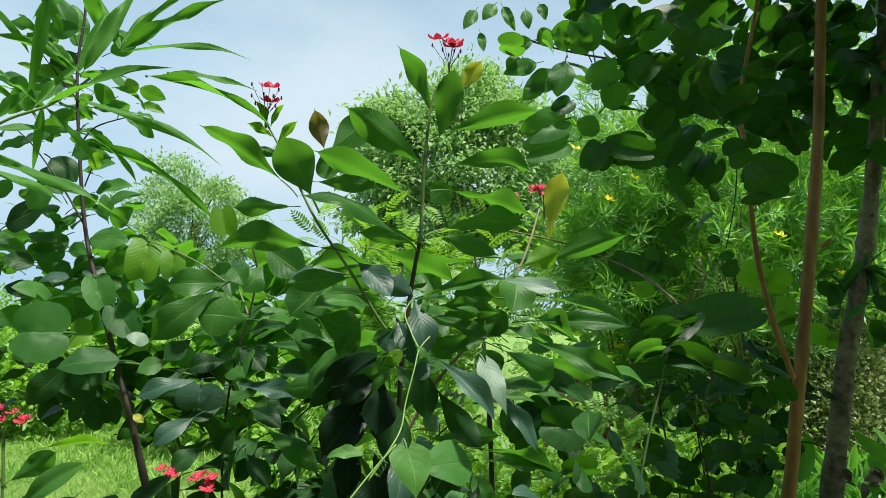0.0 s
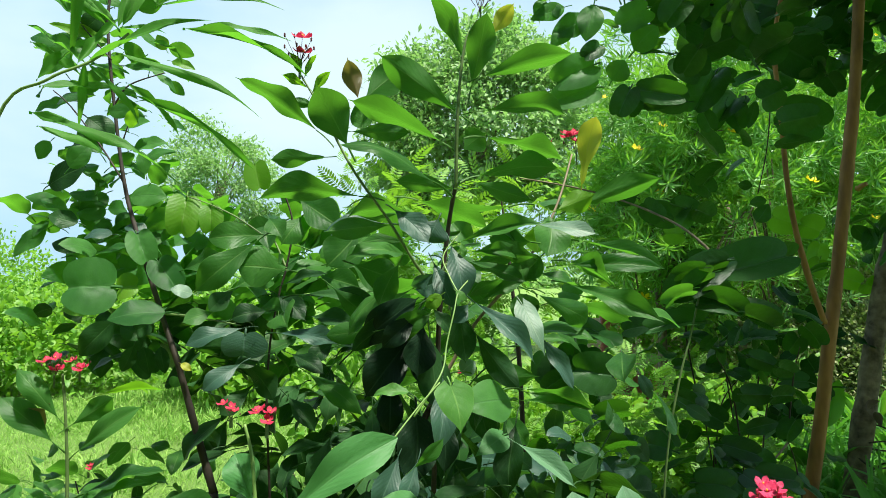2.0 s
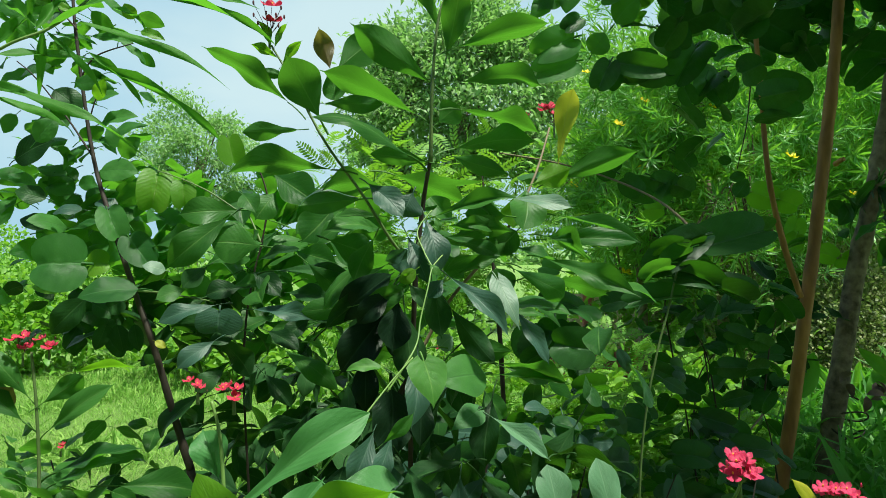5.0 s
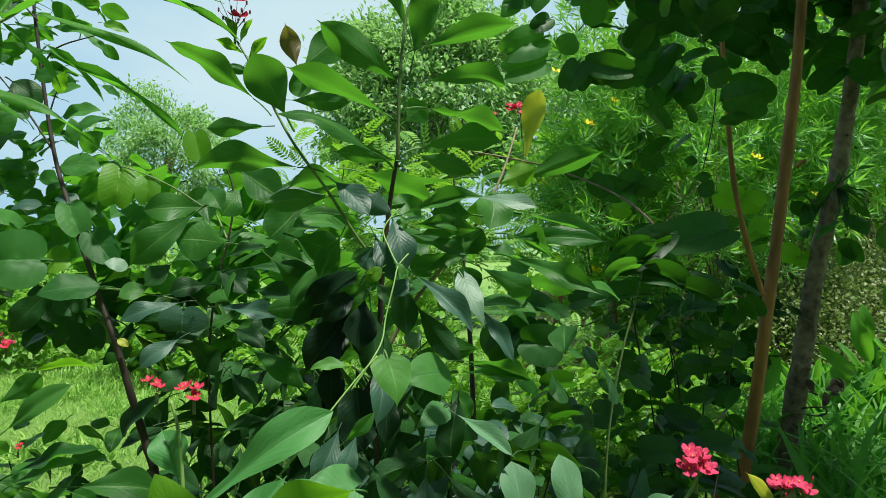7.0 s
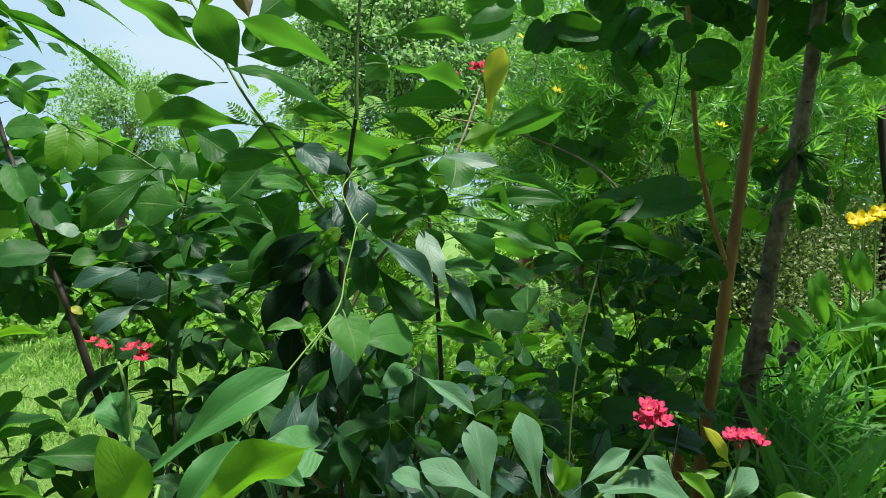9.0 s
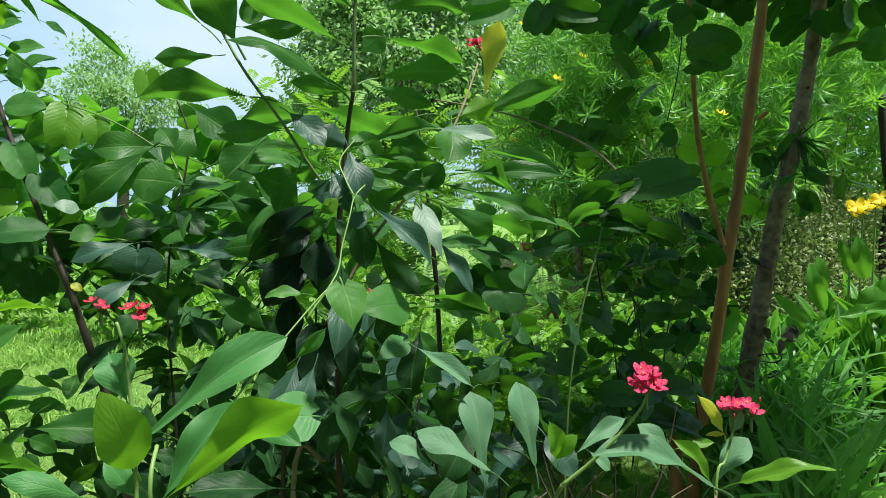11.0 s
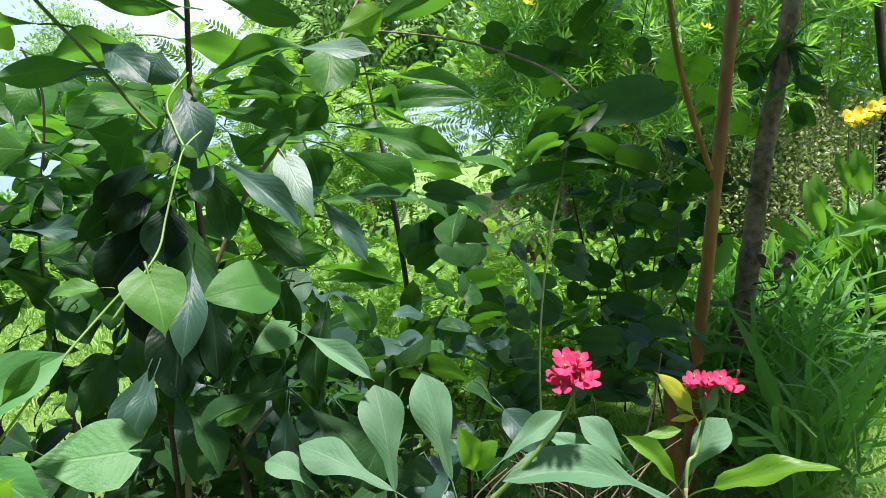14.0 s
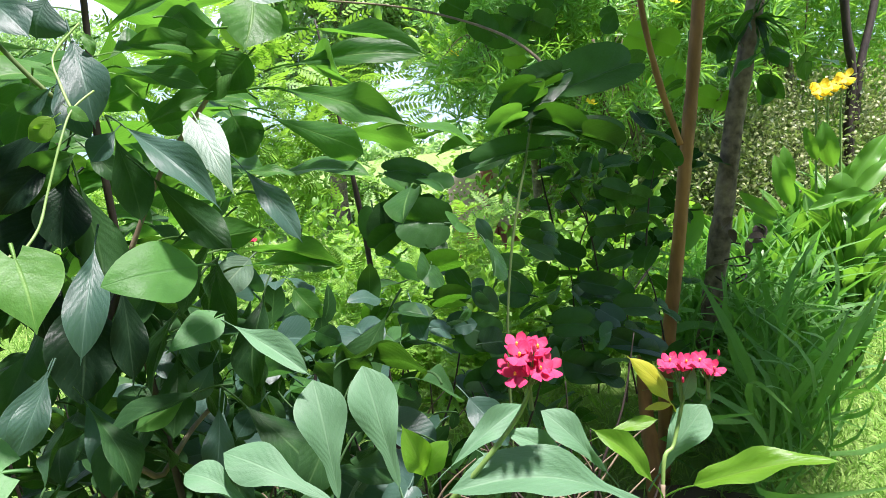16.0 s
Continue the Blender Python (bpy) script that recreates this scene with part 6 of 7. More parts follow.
leaf(right_tree, "ovate", "shade", (0.413, 2.100, 0.890), (0.468, 2.100, 0.791), 0.066, -90)
leaf(right_tree, "lobed", "shade", (0.877, 2.400, 0.692), (0.965, 2.400, 0.646), 0.076, -50)
leaf(right_tree, "lobed", "shade", (0.953, 2.370, 0.652), (1.028, 2.400, 0.612), 0.076, -35)
leaf(right_tree, "ovate", "pale", (0.470, 2.050, 0.828), (0.537, 2.050, 0.745), 0.065, -88)
leaf(right_tree, "lobed", "shade", (0.413, 1.950, 0.564), (0.486, 1.950, 0.536), 0.060, -24)
leaf(right_tree, "lobed", "shade", (0.476, 1.920, 0.539), (0.539, 1.950, 0.515), 0.060, -16)
leaf(right_tree, "lobed", "shade", (0.944, 2.300, 0.906), (1.048, 2.300, 0.903), 0.080, 99)
leaf(right_tree, "lobed", "shade", (1.034, 2.270, 0.903), (1.123, 2.300, 0.901), 0.080, 69)
leaf(right_tree, "lobed", "shade", (0.977, 2.300, 1.036), (1.065, 2.300, 1.001), 0.073, 87)
leaf(right_tree, "lobed", "shade", (1.052, 2.270, 1.006), (1.128, 2.300, 0.976), 0.073, 60)
leaf(right_tree, "ovate", "shade", (0.937, 2.300, 0.778), (1.061, 2.300, 0.806), 0.060, -73)
leaf(right_tree, "ovate", "shade", (0.618, 2.000, 0.879), (0.542, 2.000, 0.919), 0.047, 85)
leaf(right_tree, "lobed", "shade", (0.645, 2.100, 0.975), (0.702, 2.100, 0.955), 0.059, -86)
leaf(right_tree, "lobed", "shade", (0.695, 2.070, 0.958), (0.744, 2.100, 0.941), 0.059, -60)
leaf(right_tree, "lobed", "shade", (0.638, 2.050, 0.949), (0.694, 2.050, 0.922), 0.064, -87)
leaf(right_tree, "lobed", "shade", (0.686, 2.020, 0.926), (0.734, 2.050, 0.903), 0.064, -60)
leaf(right_tree, "lobed", "shade", (0.550, 2.150, 1.595), (0.493, 2.150, 1.630), 0.095, -76)
leaf(right_tree, "lobed", "shade", (0.613, 2.100, 1.518), (0.555, 2.100, 1.569), 0.078, -75)
leaf(right_tree, "lobed", "shade", (0.665, 2.100, 1.558), (0.738, 2.100, 1.532), 0.085, 76)
leaf(right_tree, "lobed", "shade", (0.728, 2.070, 1.535), (0.790, 2.100, 1.513), 0.085, 53)
leaf(right_tree, "lobed", "round", (0.711, 2.100, 1.539), (0.673, 2.100, 1.479), 0.063, -98)
leaf(right_tree, "ovate", "shade", (1.013, 2.300, 1.513), (1.058, 2.300, 1.576), 0.060, 104)
leaf(right_tree, "lobed", "shade", (0.710, 1.850, 1.332), (0.940, 1.900, 1.384), 0.138, -53)
leaf(right_tree, "lobed", "shade", (0.691, 1.800, 1.362), (0.525, 1.760, 1.262), 0.109, 51)
leaf(right_tree, "lobed", "shade", (0.614, 1.760, 1.255), (0.730, 1.750, 1.224), 0.076, -47)
leaf(right_tree, "lobed", "shade", (0.735, 1.780, 1.238), (0.833, 1.760, 1.208), 0.078, -47)
leaf(right_tree, "lobed", "shade", (0.627, 1.800, 1.202), (0.452, 1.760, 1.180), 0.070, 49)
leaf(right_tree, "lobed", "shade", (0.395, 2.000, 1.156), (0.257, 1.950, 1.193), 0.074, 56)
leaf(right_tree, "lobed", "shade", (0.284, 2.050, 1.081), (0.213, 2.050, 0.996), 0.091, 75)
leaf(right_tree, "lobed", "shade", (0.396, 2.000, 1.082), (0.331, 2.000, 0.991), 0.119, 73)
leaf(right_tree, "lobed", "shade", (0.746, 2.200, 0.631), (0.870, 2.200, 0.617), 0.103, -56)
leaf(right_tree, "lobed", "shade", (0.993, 2.300, 0.623), (1.122, 2.300, 0.604), 0.084, -48)
leaf(right_tree, "lobed", "pale", (0.945, 2.250, 0.527), (1.138, 2.250, 0.456), 0.100, -42)
leaf(right_tree, "lobed", "shade", (0.779, 2.200, 0.474), (0.929, 2.200, 0.449), 0.114, -49)
leaf(right_tree, "lobed", "shade", (0.440, 2.000, 0.727), (0.529, 2.000, 0.680), 0.112, -61)
leaf(right_tree, "lobed", "shade", (0.444, 2.000, 0.542), (0.538, 2.000, 0.577), 0.099, -51)
leaf(right_tree, "ovate", "pale", (0.383, 2.000, 0.719), (0.438, 2.000, 0.776), 0.063, -58)
leaf(right_tree, "lobed", "shade", (0.874, 2.300, 0.729), (0.999, 2.300, 0.691), 0.085, -57)
leaf(right_tree, "ovate", "round", (0.435, 1.780, 2.128), (0.408, 1.760, 2.241), 0.081, 140)
leaf(right_tree, "ovate", "round", (0.419, 1.780, 2.121), (0.365, 1.760, 2.211), 0.074, 123)
leaf(right_tree, "ovate", "round", (0.333, 1.780, 2.066), (0.228, 1.760, 2.002), 0.071, 84)
leaf(right_tree, "ovate", "round", (0.353, 1.780, 2.097), (0.324, 1.760, 1.985), 0.075, 47)
leaf(right_tree, "lobed", "round", (0.346, 1.780, 1.925), (0.229, 1.760, 1.870), 0.102, 83)
leaf(right_tree, "lobed", "round", (0.348, 1.780, 1.859), (0.226, 1.760, 1.821), 0.092, 84)
leaf(right_tree, "ovate", "round", (0.397, 1.780, 1.879), (0.429, 1.760, 1.930), 0.070, -106)
leaf(right_tree, "lobed", "shade", (0.447, 1.780, 1.854), (0.405, 1.760, 1.772), 0.076, 54)
leaf(right_tree, "lobed", "shade", (0.476, 1.780, 1.849), (0.597, 1.760, 1.821), 0.074, -91)
leaf(right_tree, "ovate", "round", (0.271, 1.780, 2.094), (0.171, 1.760, 2.052), 0.051, 89)
leaf(right_tree, "ovate", "round", (0.259, 1.780, 2.162), (0.172, 1.760, 2.126), 0.045, 91)
leaf(right_tree, "ovate", "round", (0.272, 1.780, 2.162), (0.321, 1.760, 2.173), 0.052, -102)
leaf(right_tree, "ovate", "round", (0.214, 1.780, 2.117), (0.187, 1.760, 2.052), 0.044, 53)
leaf(right_tree, "ovate", "round", (0.232, 1.780, 2.107), (0.248, 1.760, 2.052), 0.037, -52)
leaf(right_tree, "ovate", "round", (0.108, 1.780, 2.186), (0.117, 1.760, 2.119), 0.026, -31)
leaf(right_tree, "ovate", "round", (0.175, 1.780, 2.265), (0.208, 1.760, 2.180), 0.031, -71)
leaf(right_tree, "ovate", "round", (0.241, 1.780, 2.255), (0.247, 1.760, 2.187), 0.035, -27)
leaf(right_tree, "ovate", "round", (0.282, 1.780, 2.272), (0.296, 1.760, 2.214), 0.032, -50)
leaf(right_tree, "ovate", "round", (0.152, 1.780, 2.272), (0.114, 1.760, 2.214), 0.042, 70)
leaf(right_tree, "ovate", "round", (0.096, 1.780, 2.255), (0.059, 1.760, 2.187), 0.038, 69)
leaf(right_tree, "ovate", "round", (0.357, 1.780, 2.128), (0.332, 1.760, 2.194), 0.045, 139)
leaf(right_tree, "lobed", "round", (0.519, 1.780, 2.183), (0.491, 1.760, 2.259), 0.090, 142)
leaf(right_tree, "lobed", "round", (0.568, 1.780, 2.165), (0.645, 1.760, 2.224), 0.109, -95)
leaf(right_tree, "lobed", "round", (0.499, 1.780, 2.080), (0.412, 1.760, 2.022), 0.086, 79)
leaf(right_tree, "lobed", "shade", (0.598, 1.780, 2.097), (0.540, 1.760, 2.022), 0.088, 63)
leaf(right_tree, "ovate", "round", (0.286, 1.780, 2.029), (0.226, 1.760, 1.975), 0.050, 76)
leaf(right_tree, "ovate", "round", (0.463, 1.780, 1.962), (0.524, 1.760, 2.022), 0.082, -94)
leaf(right_tree, "lobed", "shade", (0.367, 1.780, 1.979), (0.314, 1.760, 1.939), 0.057, 73)
leaf(right_tree, "lobed", "shade", (1.490, 3.000, 2.381), (1.649, 3.000, 2.283), 0.218, -106)
leaf(right_tree, "lobed", "shade", (1.508, 3.070, 2.092), (1.672, 3.000, 1.992), 0.216, -89)
leaf(right_tree, "lobed", "shade", (0.869, 2.250, 2.039), (0.747, 2.150, 1.870), 0.128, 38)
leaf(right_tree, "lobed", "shade", (0.968, 2.300, 1.969), (0.833, 2.150, 1.850), 0.096, 34)
leaf(right_tree, "lobed", "shade", (0.786, 2.150, 1.870), (0.812, 2.150, 1.810), 0.062, -108)
leaf(right_tree, "lobed", "shade", (0.903, 2.200, 1.882), (0.909, 2.150, 1.810), 0.064, -33)
leaf(right_tree, "lobed", "shade", (1.401, 3.140, 2.667), (1.528, 3.000, 2.551), 0.223, -82)
leaf(right_tree, "lobed", "shade", (0.856, 2.300, 2.293), (0.895, 2.150, 2.150), 0.157, -50)
leaf(right_tree, "lobed", "shade", (0.885, 2.150, 2.356), (1.006, 2.150, 2.397), 0.158, -90)
leaf(right_tree, "lobed", "shade", (0.732, 2.200, 2.086), (0.790, 2.150, 1.989), 0.127, -73)
leaf(right_tree, "lobed", "shade", (1.744, 3.140, 2.638), (1.808, 3.000, 2.638), 0.200, -95)
leaf(right_tree, "lobed", "shade", (1.856, 3.209, 2.423), (1.902, 3.000, 2.410), 0.233, -88)
leaf(right_tree, "lobed", "shade", (1.935, 3.000, 2.494), (2.104, 3.000, 2.551), 0.234, -80)
leaf(right_tree, "lobed", "shade", (1.962, 3.070, 2.263), (2.079, 3.000, 2.214), 0.198, -89)
leaf(right_tree, "lobed", "shade", (1.640, 3.140, 2.818), (1.708, 3.000, 2.811), 0.234, -97)
leaf(right_tree, "lobed", "shade", (2.001, 3.209, 2.851), (2.043, 3.000, 2.840), 0.247, -96)
leaf(right_tree, "lobed", "shade", (0.988, 2.150, 2.049), (1.050, 2.150, 2.110), 0.110, -73)
leaf(right_tree, "lobed", "shade", (0.895, 2.200, 2.148), (0.970, 2.150, 2.069), 0.110, -85)
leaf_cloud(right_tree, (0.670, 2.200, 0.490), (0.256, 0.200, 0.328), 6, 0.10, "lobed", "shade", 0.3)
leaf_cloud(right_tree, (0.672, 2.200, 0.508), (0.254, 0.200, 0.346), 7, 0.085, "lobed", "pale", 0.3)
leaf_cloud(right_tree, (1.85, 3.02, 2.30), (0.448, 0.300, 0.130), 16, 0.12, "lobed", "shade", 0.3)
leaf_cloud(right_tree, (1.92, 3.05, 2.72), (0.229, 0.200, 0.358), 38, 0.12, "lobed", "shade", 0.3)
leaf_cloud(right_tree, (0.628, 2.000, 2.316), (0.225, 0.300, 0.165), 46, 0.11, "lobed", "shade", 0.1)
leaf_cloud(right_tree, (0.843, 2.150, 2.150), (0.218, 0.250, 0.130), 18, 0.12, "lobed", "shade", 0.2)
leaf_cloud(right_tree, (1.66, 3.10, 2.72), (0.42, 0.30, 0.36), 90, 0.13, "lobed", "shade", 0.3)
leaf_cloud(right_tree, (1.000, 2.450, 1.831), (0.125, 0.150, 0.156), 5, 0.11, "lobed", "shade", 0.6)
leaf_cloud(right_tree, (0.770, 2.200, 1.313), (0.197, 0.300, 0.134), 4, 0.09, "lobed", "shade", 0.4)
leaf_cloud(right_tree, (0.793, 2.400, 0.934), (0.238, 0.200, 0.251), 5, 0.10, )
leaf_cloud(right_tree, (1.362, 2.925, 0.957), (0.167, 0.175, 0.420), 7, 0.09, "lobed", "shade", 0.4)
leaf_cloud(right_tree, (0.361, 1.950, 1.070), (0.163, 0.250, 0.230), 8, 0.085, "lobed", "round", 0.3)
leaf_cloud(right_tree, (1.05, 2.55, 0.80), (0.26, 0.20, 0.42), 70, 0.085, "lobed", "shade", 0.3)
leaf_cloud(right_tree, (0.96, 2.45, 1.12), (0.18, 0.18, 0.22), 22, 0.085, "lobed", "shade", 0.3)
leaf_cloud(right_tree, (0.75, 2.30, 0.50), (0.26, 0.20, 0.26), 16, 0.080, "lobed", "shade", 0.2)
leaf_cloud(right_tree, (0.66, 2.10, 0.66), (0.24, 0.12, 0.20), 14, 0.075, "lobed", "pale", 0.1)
for k in range(16):
    x, y, z = rng.uniform(0.85, 1.30), rng.uniform(2.4, 2.8), rng.uniform(0.5, 1.3)
    e = rng.choice((-1, 1))
    tube("twig", [(x, y, z - 0.35), (x + 0.03 * e, y, z - 0.12), (x + rng.uniform(0, 0.12) * e, y - 0.05, z)], [0.004, 0.003, 0.0015], BARK_DARK, right_tree, 5)
grey_tree = thing("slender_tree", (0, 0, 0), "slender tree with knobbly grey bark and dark leaves", "tree")
tube("trunk", [(1.598, 3.050, -0.640), (1.687, 3.020, 0.146), (1.777, 2.980, 0.767), (1.841, 2.950, 1.223), (1.921, 2.950, 1.532), (1.974, 2.950, 1.795), (2.010, 2.930, 2.058), (2.068, 2.900, 2.595), (2.190, 2.900, 3.455)], [0.0460, 0.0439, 0.0418, 0.0396, 0.0375, 0.0354, 0.0333, 0.0311, 0.0290], BARK_GREY, grey_tree, 14, 0.30, 35)
tube("stub", [(1.707, 2.860, 1.694), (1.704, 2.820, 1.703), (1.707, 2.800, 1.706)], [0.0120, 0.0105, 0.0090], BARK_TAN, grey_tree, 8, 0.15, 52)
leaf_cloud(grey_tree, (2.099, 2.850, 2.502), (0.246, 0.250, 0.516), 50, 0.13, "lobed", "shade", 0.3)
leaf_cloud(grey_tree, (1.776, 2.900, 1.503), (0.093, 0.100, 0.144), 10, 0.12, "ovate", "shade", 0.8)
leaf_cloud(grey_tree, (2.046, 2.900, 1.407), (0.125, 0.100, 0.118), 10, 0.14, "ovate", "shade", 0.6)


def trunk_knots():
    """Small branch scars on the grey trunk."""
    a, c = Vector((1.75, 2.99, 0.55)), Vector((2.02, 2.93, 2.1))
    for k in range(16):
        q = a.lerp(c, (k + 0.5 * rng.random()) / 16)
        th = rng.uniform(3.6, 6.2)
        bm = bmesh.new()
        ball(bm, q + Vector((math.cos(th), math.sin(th), 0)) * 0.030, rng.uniform(0.008, 0.014), 0.7)
        part("knot", bm, BARK_DARK if k % 2 else BARK_GREY, grey_tree)


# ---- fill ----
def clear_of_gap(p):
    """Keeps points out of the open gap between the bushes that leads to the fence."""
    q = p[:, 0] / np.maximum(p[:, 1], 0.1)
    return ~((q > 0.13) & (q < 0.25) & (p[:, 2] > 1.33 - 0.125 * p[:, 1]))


def canopy():
    """Unseen crown of the two trees, added overhead to cast shade, and the leaves low behind the trunk."""
    t = small_lobed()
    p, d = clumps(110, 16, (1.80, 2.05, 3.25), (0.76, 0.68, 0.35), (0.16, 0.14, 0.08))
    d[:, 2] -= 0.6
    tagged(scatter("crown", t, frames(p, d, nrng.uniform(0.09, 0.16, len(p))), FILL["shadow"], right_tree), "unseen dense crown of rounded leaves, set to cast shade", kind="stuff")
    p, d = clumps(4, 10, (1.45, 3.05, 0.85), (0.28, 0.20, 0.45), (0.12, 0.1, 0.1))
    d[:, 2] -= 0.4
    tagged(scatter("foliage", t, frames(p, d, nrng.uniform(0.06, 0.12, len(p))), FILL["shadow"], right_tree), "rounded leaves low on the tree, coloured as shaded", kind="stuff")


canopy()
trunk_knots()


def undergrowth():
    t = small_blade("ovate", 5, 0.5, 0.1, 0.2)
    u = thing("undergrowth", (0, 0, 0), "tangled low green leaves under the shrubs", "undergrowth", kind="stuff")
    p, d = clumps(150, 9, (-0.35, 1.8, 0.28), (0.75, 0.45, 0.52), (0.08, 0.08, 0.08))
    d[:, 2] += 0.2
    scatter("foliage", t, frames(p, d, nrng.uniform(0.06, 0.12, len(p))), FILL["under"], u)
    # small twigs
    for k in range(46):
        x, y = rng.uniform(-0.9, 0.7), rng.uniform(1.4, 2.2)
        h = rng.uniform(0.4, 0.85)
        a, c = rng.uniform(-0.25, 0.25), rng.uniform(-0.2, 0.2)
        tube("twig", [(x, y, GROUND), (x + a * 0.2, y + c * 0.4, h * 0.4), (x + a * 0.7, y + c * 0.6, h * 0.75), (x + a, y + c, h)], [0.0045, 0.004, 0.003, 0.0015], BARK_DARK, u, 5)
        for e in (-1, 1):
            tube("twig", [(x + a * 0.3, y + c * 0.4, h * 0.5), (x + a * 0.4 + 0.06 * e, y + c * 0.5, h * 0.62), (x + a * 0.4 + 0.14 * e, y + c * 0.4, h * 0.7)], [0.003, 0.0025, 0.0012], TWIG, u, 5)


undergrowth()


def pinnate_bush():
    t = pinnate_leaf()
    b = thing("feathery_bush", (0, 0, 0), "bright green bush with feathery compound leaves", "bush")
    tube("trunk", [(0.20, 2.6, GROUND), (0.19, 2.6, 0.8), (0.16, 2.58, 1.3), (0.12, 2.6, 1.7)], [0.012, 0.010, 0.007, 0.002], BARK_DARK, b, 8, 0.2)
    p, d = clumps(70, 11, (-0.22, 3.1, 1.44), (0.55, 0.45, 0.34), (0.11, 0.11, 0.09))
    d[:, 2] = d[:, 2] * 0.4 + 0.1
    scatter("foliage", t, frames(p, d, nrng.uniform(0.11, 0.19, len(p)), 0.45), FILL["pinnate"], b)["kind"] = "stuff"
    p, d = clumps(110, 9, (0.45, 3.6, 0.42), (1.2, 0.6, 0.65), (0.12, 0.12, 0.1))
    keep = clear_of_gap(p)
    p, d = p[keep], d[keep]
    d[:, 2] = d[:, 2] * 0.4 + 0.2
    scatter("foliage", t, frames(p, d, nrng.uniform(0.11, 0.19, len(p)), 0.45), FILL["pinnate"], b)["kind"] = "stuff"


pinnate_bush()


def oleander():
    """Tall shrub with narrow leaves in rosettes and yellow bell flowers."""
    b = thing("yellow_oleander", (0, 0, 0), "tall shrub with narrow leaves and yellow flowers", "shrub")
    t = rosette()
    for c, r, n in (((2.55, 5.3, 2.3), (1.4, 0.7, 1.5), 190), ((1.55, 5.5, 2.2), (0.6, 0.6, 1.1), 70), ((4.4, 6.2, 2.8), (1.4, 0.8, 1.5), 130), ((6.4, 6.8, 2.5), (1.3, 0.8, 1.6), 80)):
        p, d = clumps(n, 6, c, r, (0.13, 0.13, 0.11))
        d[:, 2] += 0.5
        scatter("foliage", t, frames(p, d, nrng.uniform(0.10, 0.165, len(p)), 1.2), FILL["narrow"], b)["kind"] = "stuff"
        for k in range(8):
            q = p[k]
            tube("branch", [(c[0] + (q[0] - c[0]) * 0.2, q[1] * 0.3 + c[1] * 0.7, c[2] - r[2]), tuple((np.array(c) + q) / 2), tuple(q)], [0.010, 0.007, 0.003], BARK_GREY, b, 5)
        for k in range(10):
            q = Vector(p[k * 7]) + Vector((0, -0.12, 0.06))
            fl = new("flower")
            fl.parent = b
            petal_ring(fl, q, (0.2, -0.4, 0.7), 0.05, PETAL_YELLOW, seed=k)
    for x, y in ((2.2, 5.4), (2.7, 5.5), (4.4, 6.2), (1.6, 5.6)):
        tube("trunk", [(x, y, GROUND), (x + 0.05, y, 0.9), (x - 0.05, y, 1.9)], [0.05, 0.04, 0.03], BARK_GREY, b, 8, 0.2)


oleander()


def far_tree(name, label, foot, crown, radius, n, per, size, clump):
    b = thing(name, (0, 0, 0), label, "tree")
    c = Vector(crown)
    foot = (foot[0], foot[1], GROUND)
    tube("trunk", [foot, (foot[0] * 0.7 + c.x * 0.3, foot[1], c.z * 0.4), tuple(c)], [0.2, 0.15, 0.06], BARK_GREY, b, 10, 0.15)
    p, d = in_blob(n, crown, radius, 0.45)
    for k in range(min(n, 9)):
        q = p[k]
        tube("limb", [tuple(c * 0.75 + Vector(foot) * 0.25), tuple((Vector(q) + c) / 2 + Vector((0, 0, -0.2))), tuple(q)], [0.035, 0.022, 0.008], BARK_GREY, b, 5)
    pp = np.repeat(p, per, axis=0) + nrng.normal(0, 1, (n * per, 3)) * np.asarray(clump)
    dd = np.repeat(d, per, axis=0) * 0.6 + nrng.normal(0, 0.6, (n * per, 3))
    dd[:, 2] -= 0.3
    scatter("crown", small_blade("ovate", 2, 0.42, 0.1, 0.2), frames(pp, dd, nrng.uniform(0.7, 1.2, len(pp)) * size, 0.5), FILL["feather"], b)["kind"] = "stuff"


far_tree("feathery_tree", "large light green tree with feathery foliage", (-0.4, 14.0, 0), (0.2, 14.0, 4.6), (2.4, 1.8, 2.3), 230, 170, 0.17, (0.27, 0.25, 0.14))
far_tree("feathery_tree", "distant pale green tree with sparse crown", (-6.8, 16.5, 0), (-6.5, 16.5, 3.9), (1.7, 1.3, 1.5), 110, 130, 0.12, (0.20, 0.18, 0.13))
far_tree("feathery_tree", "distant pale green tree beyond the lawn", (4.8, 16.5, 0), (4.9, 16.5, 4.2), (3.0, 1.6, 2.4), 170, 150, 0.18, (0.33, 0.3, 0.2))


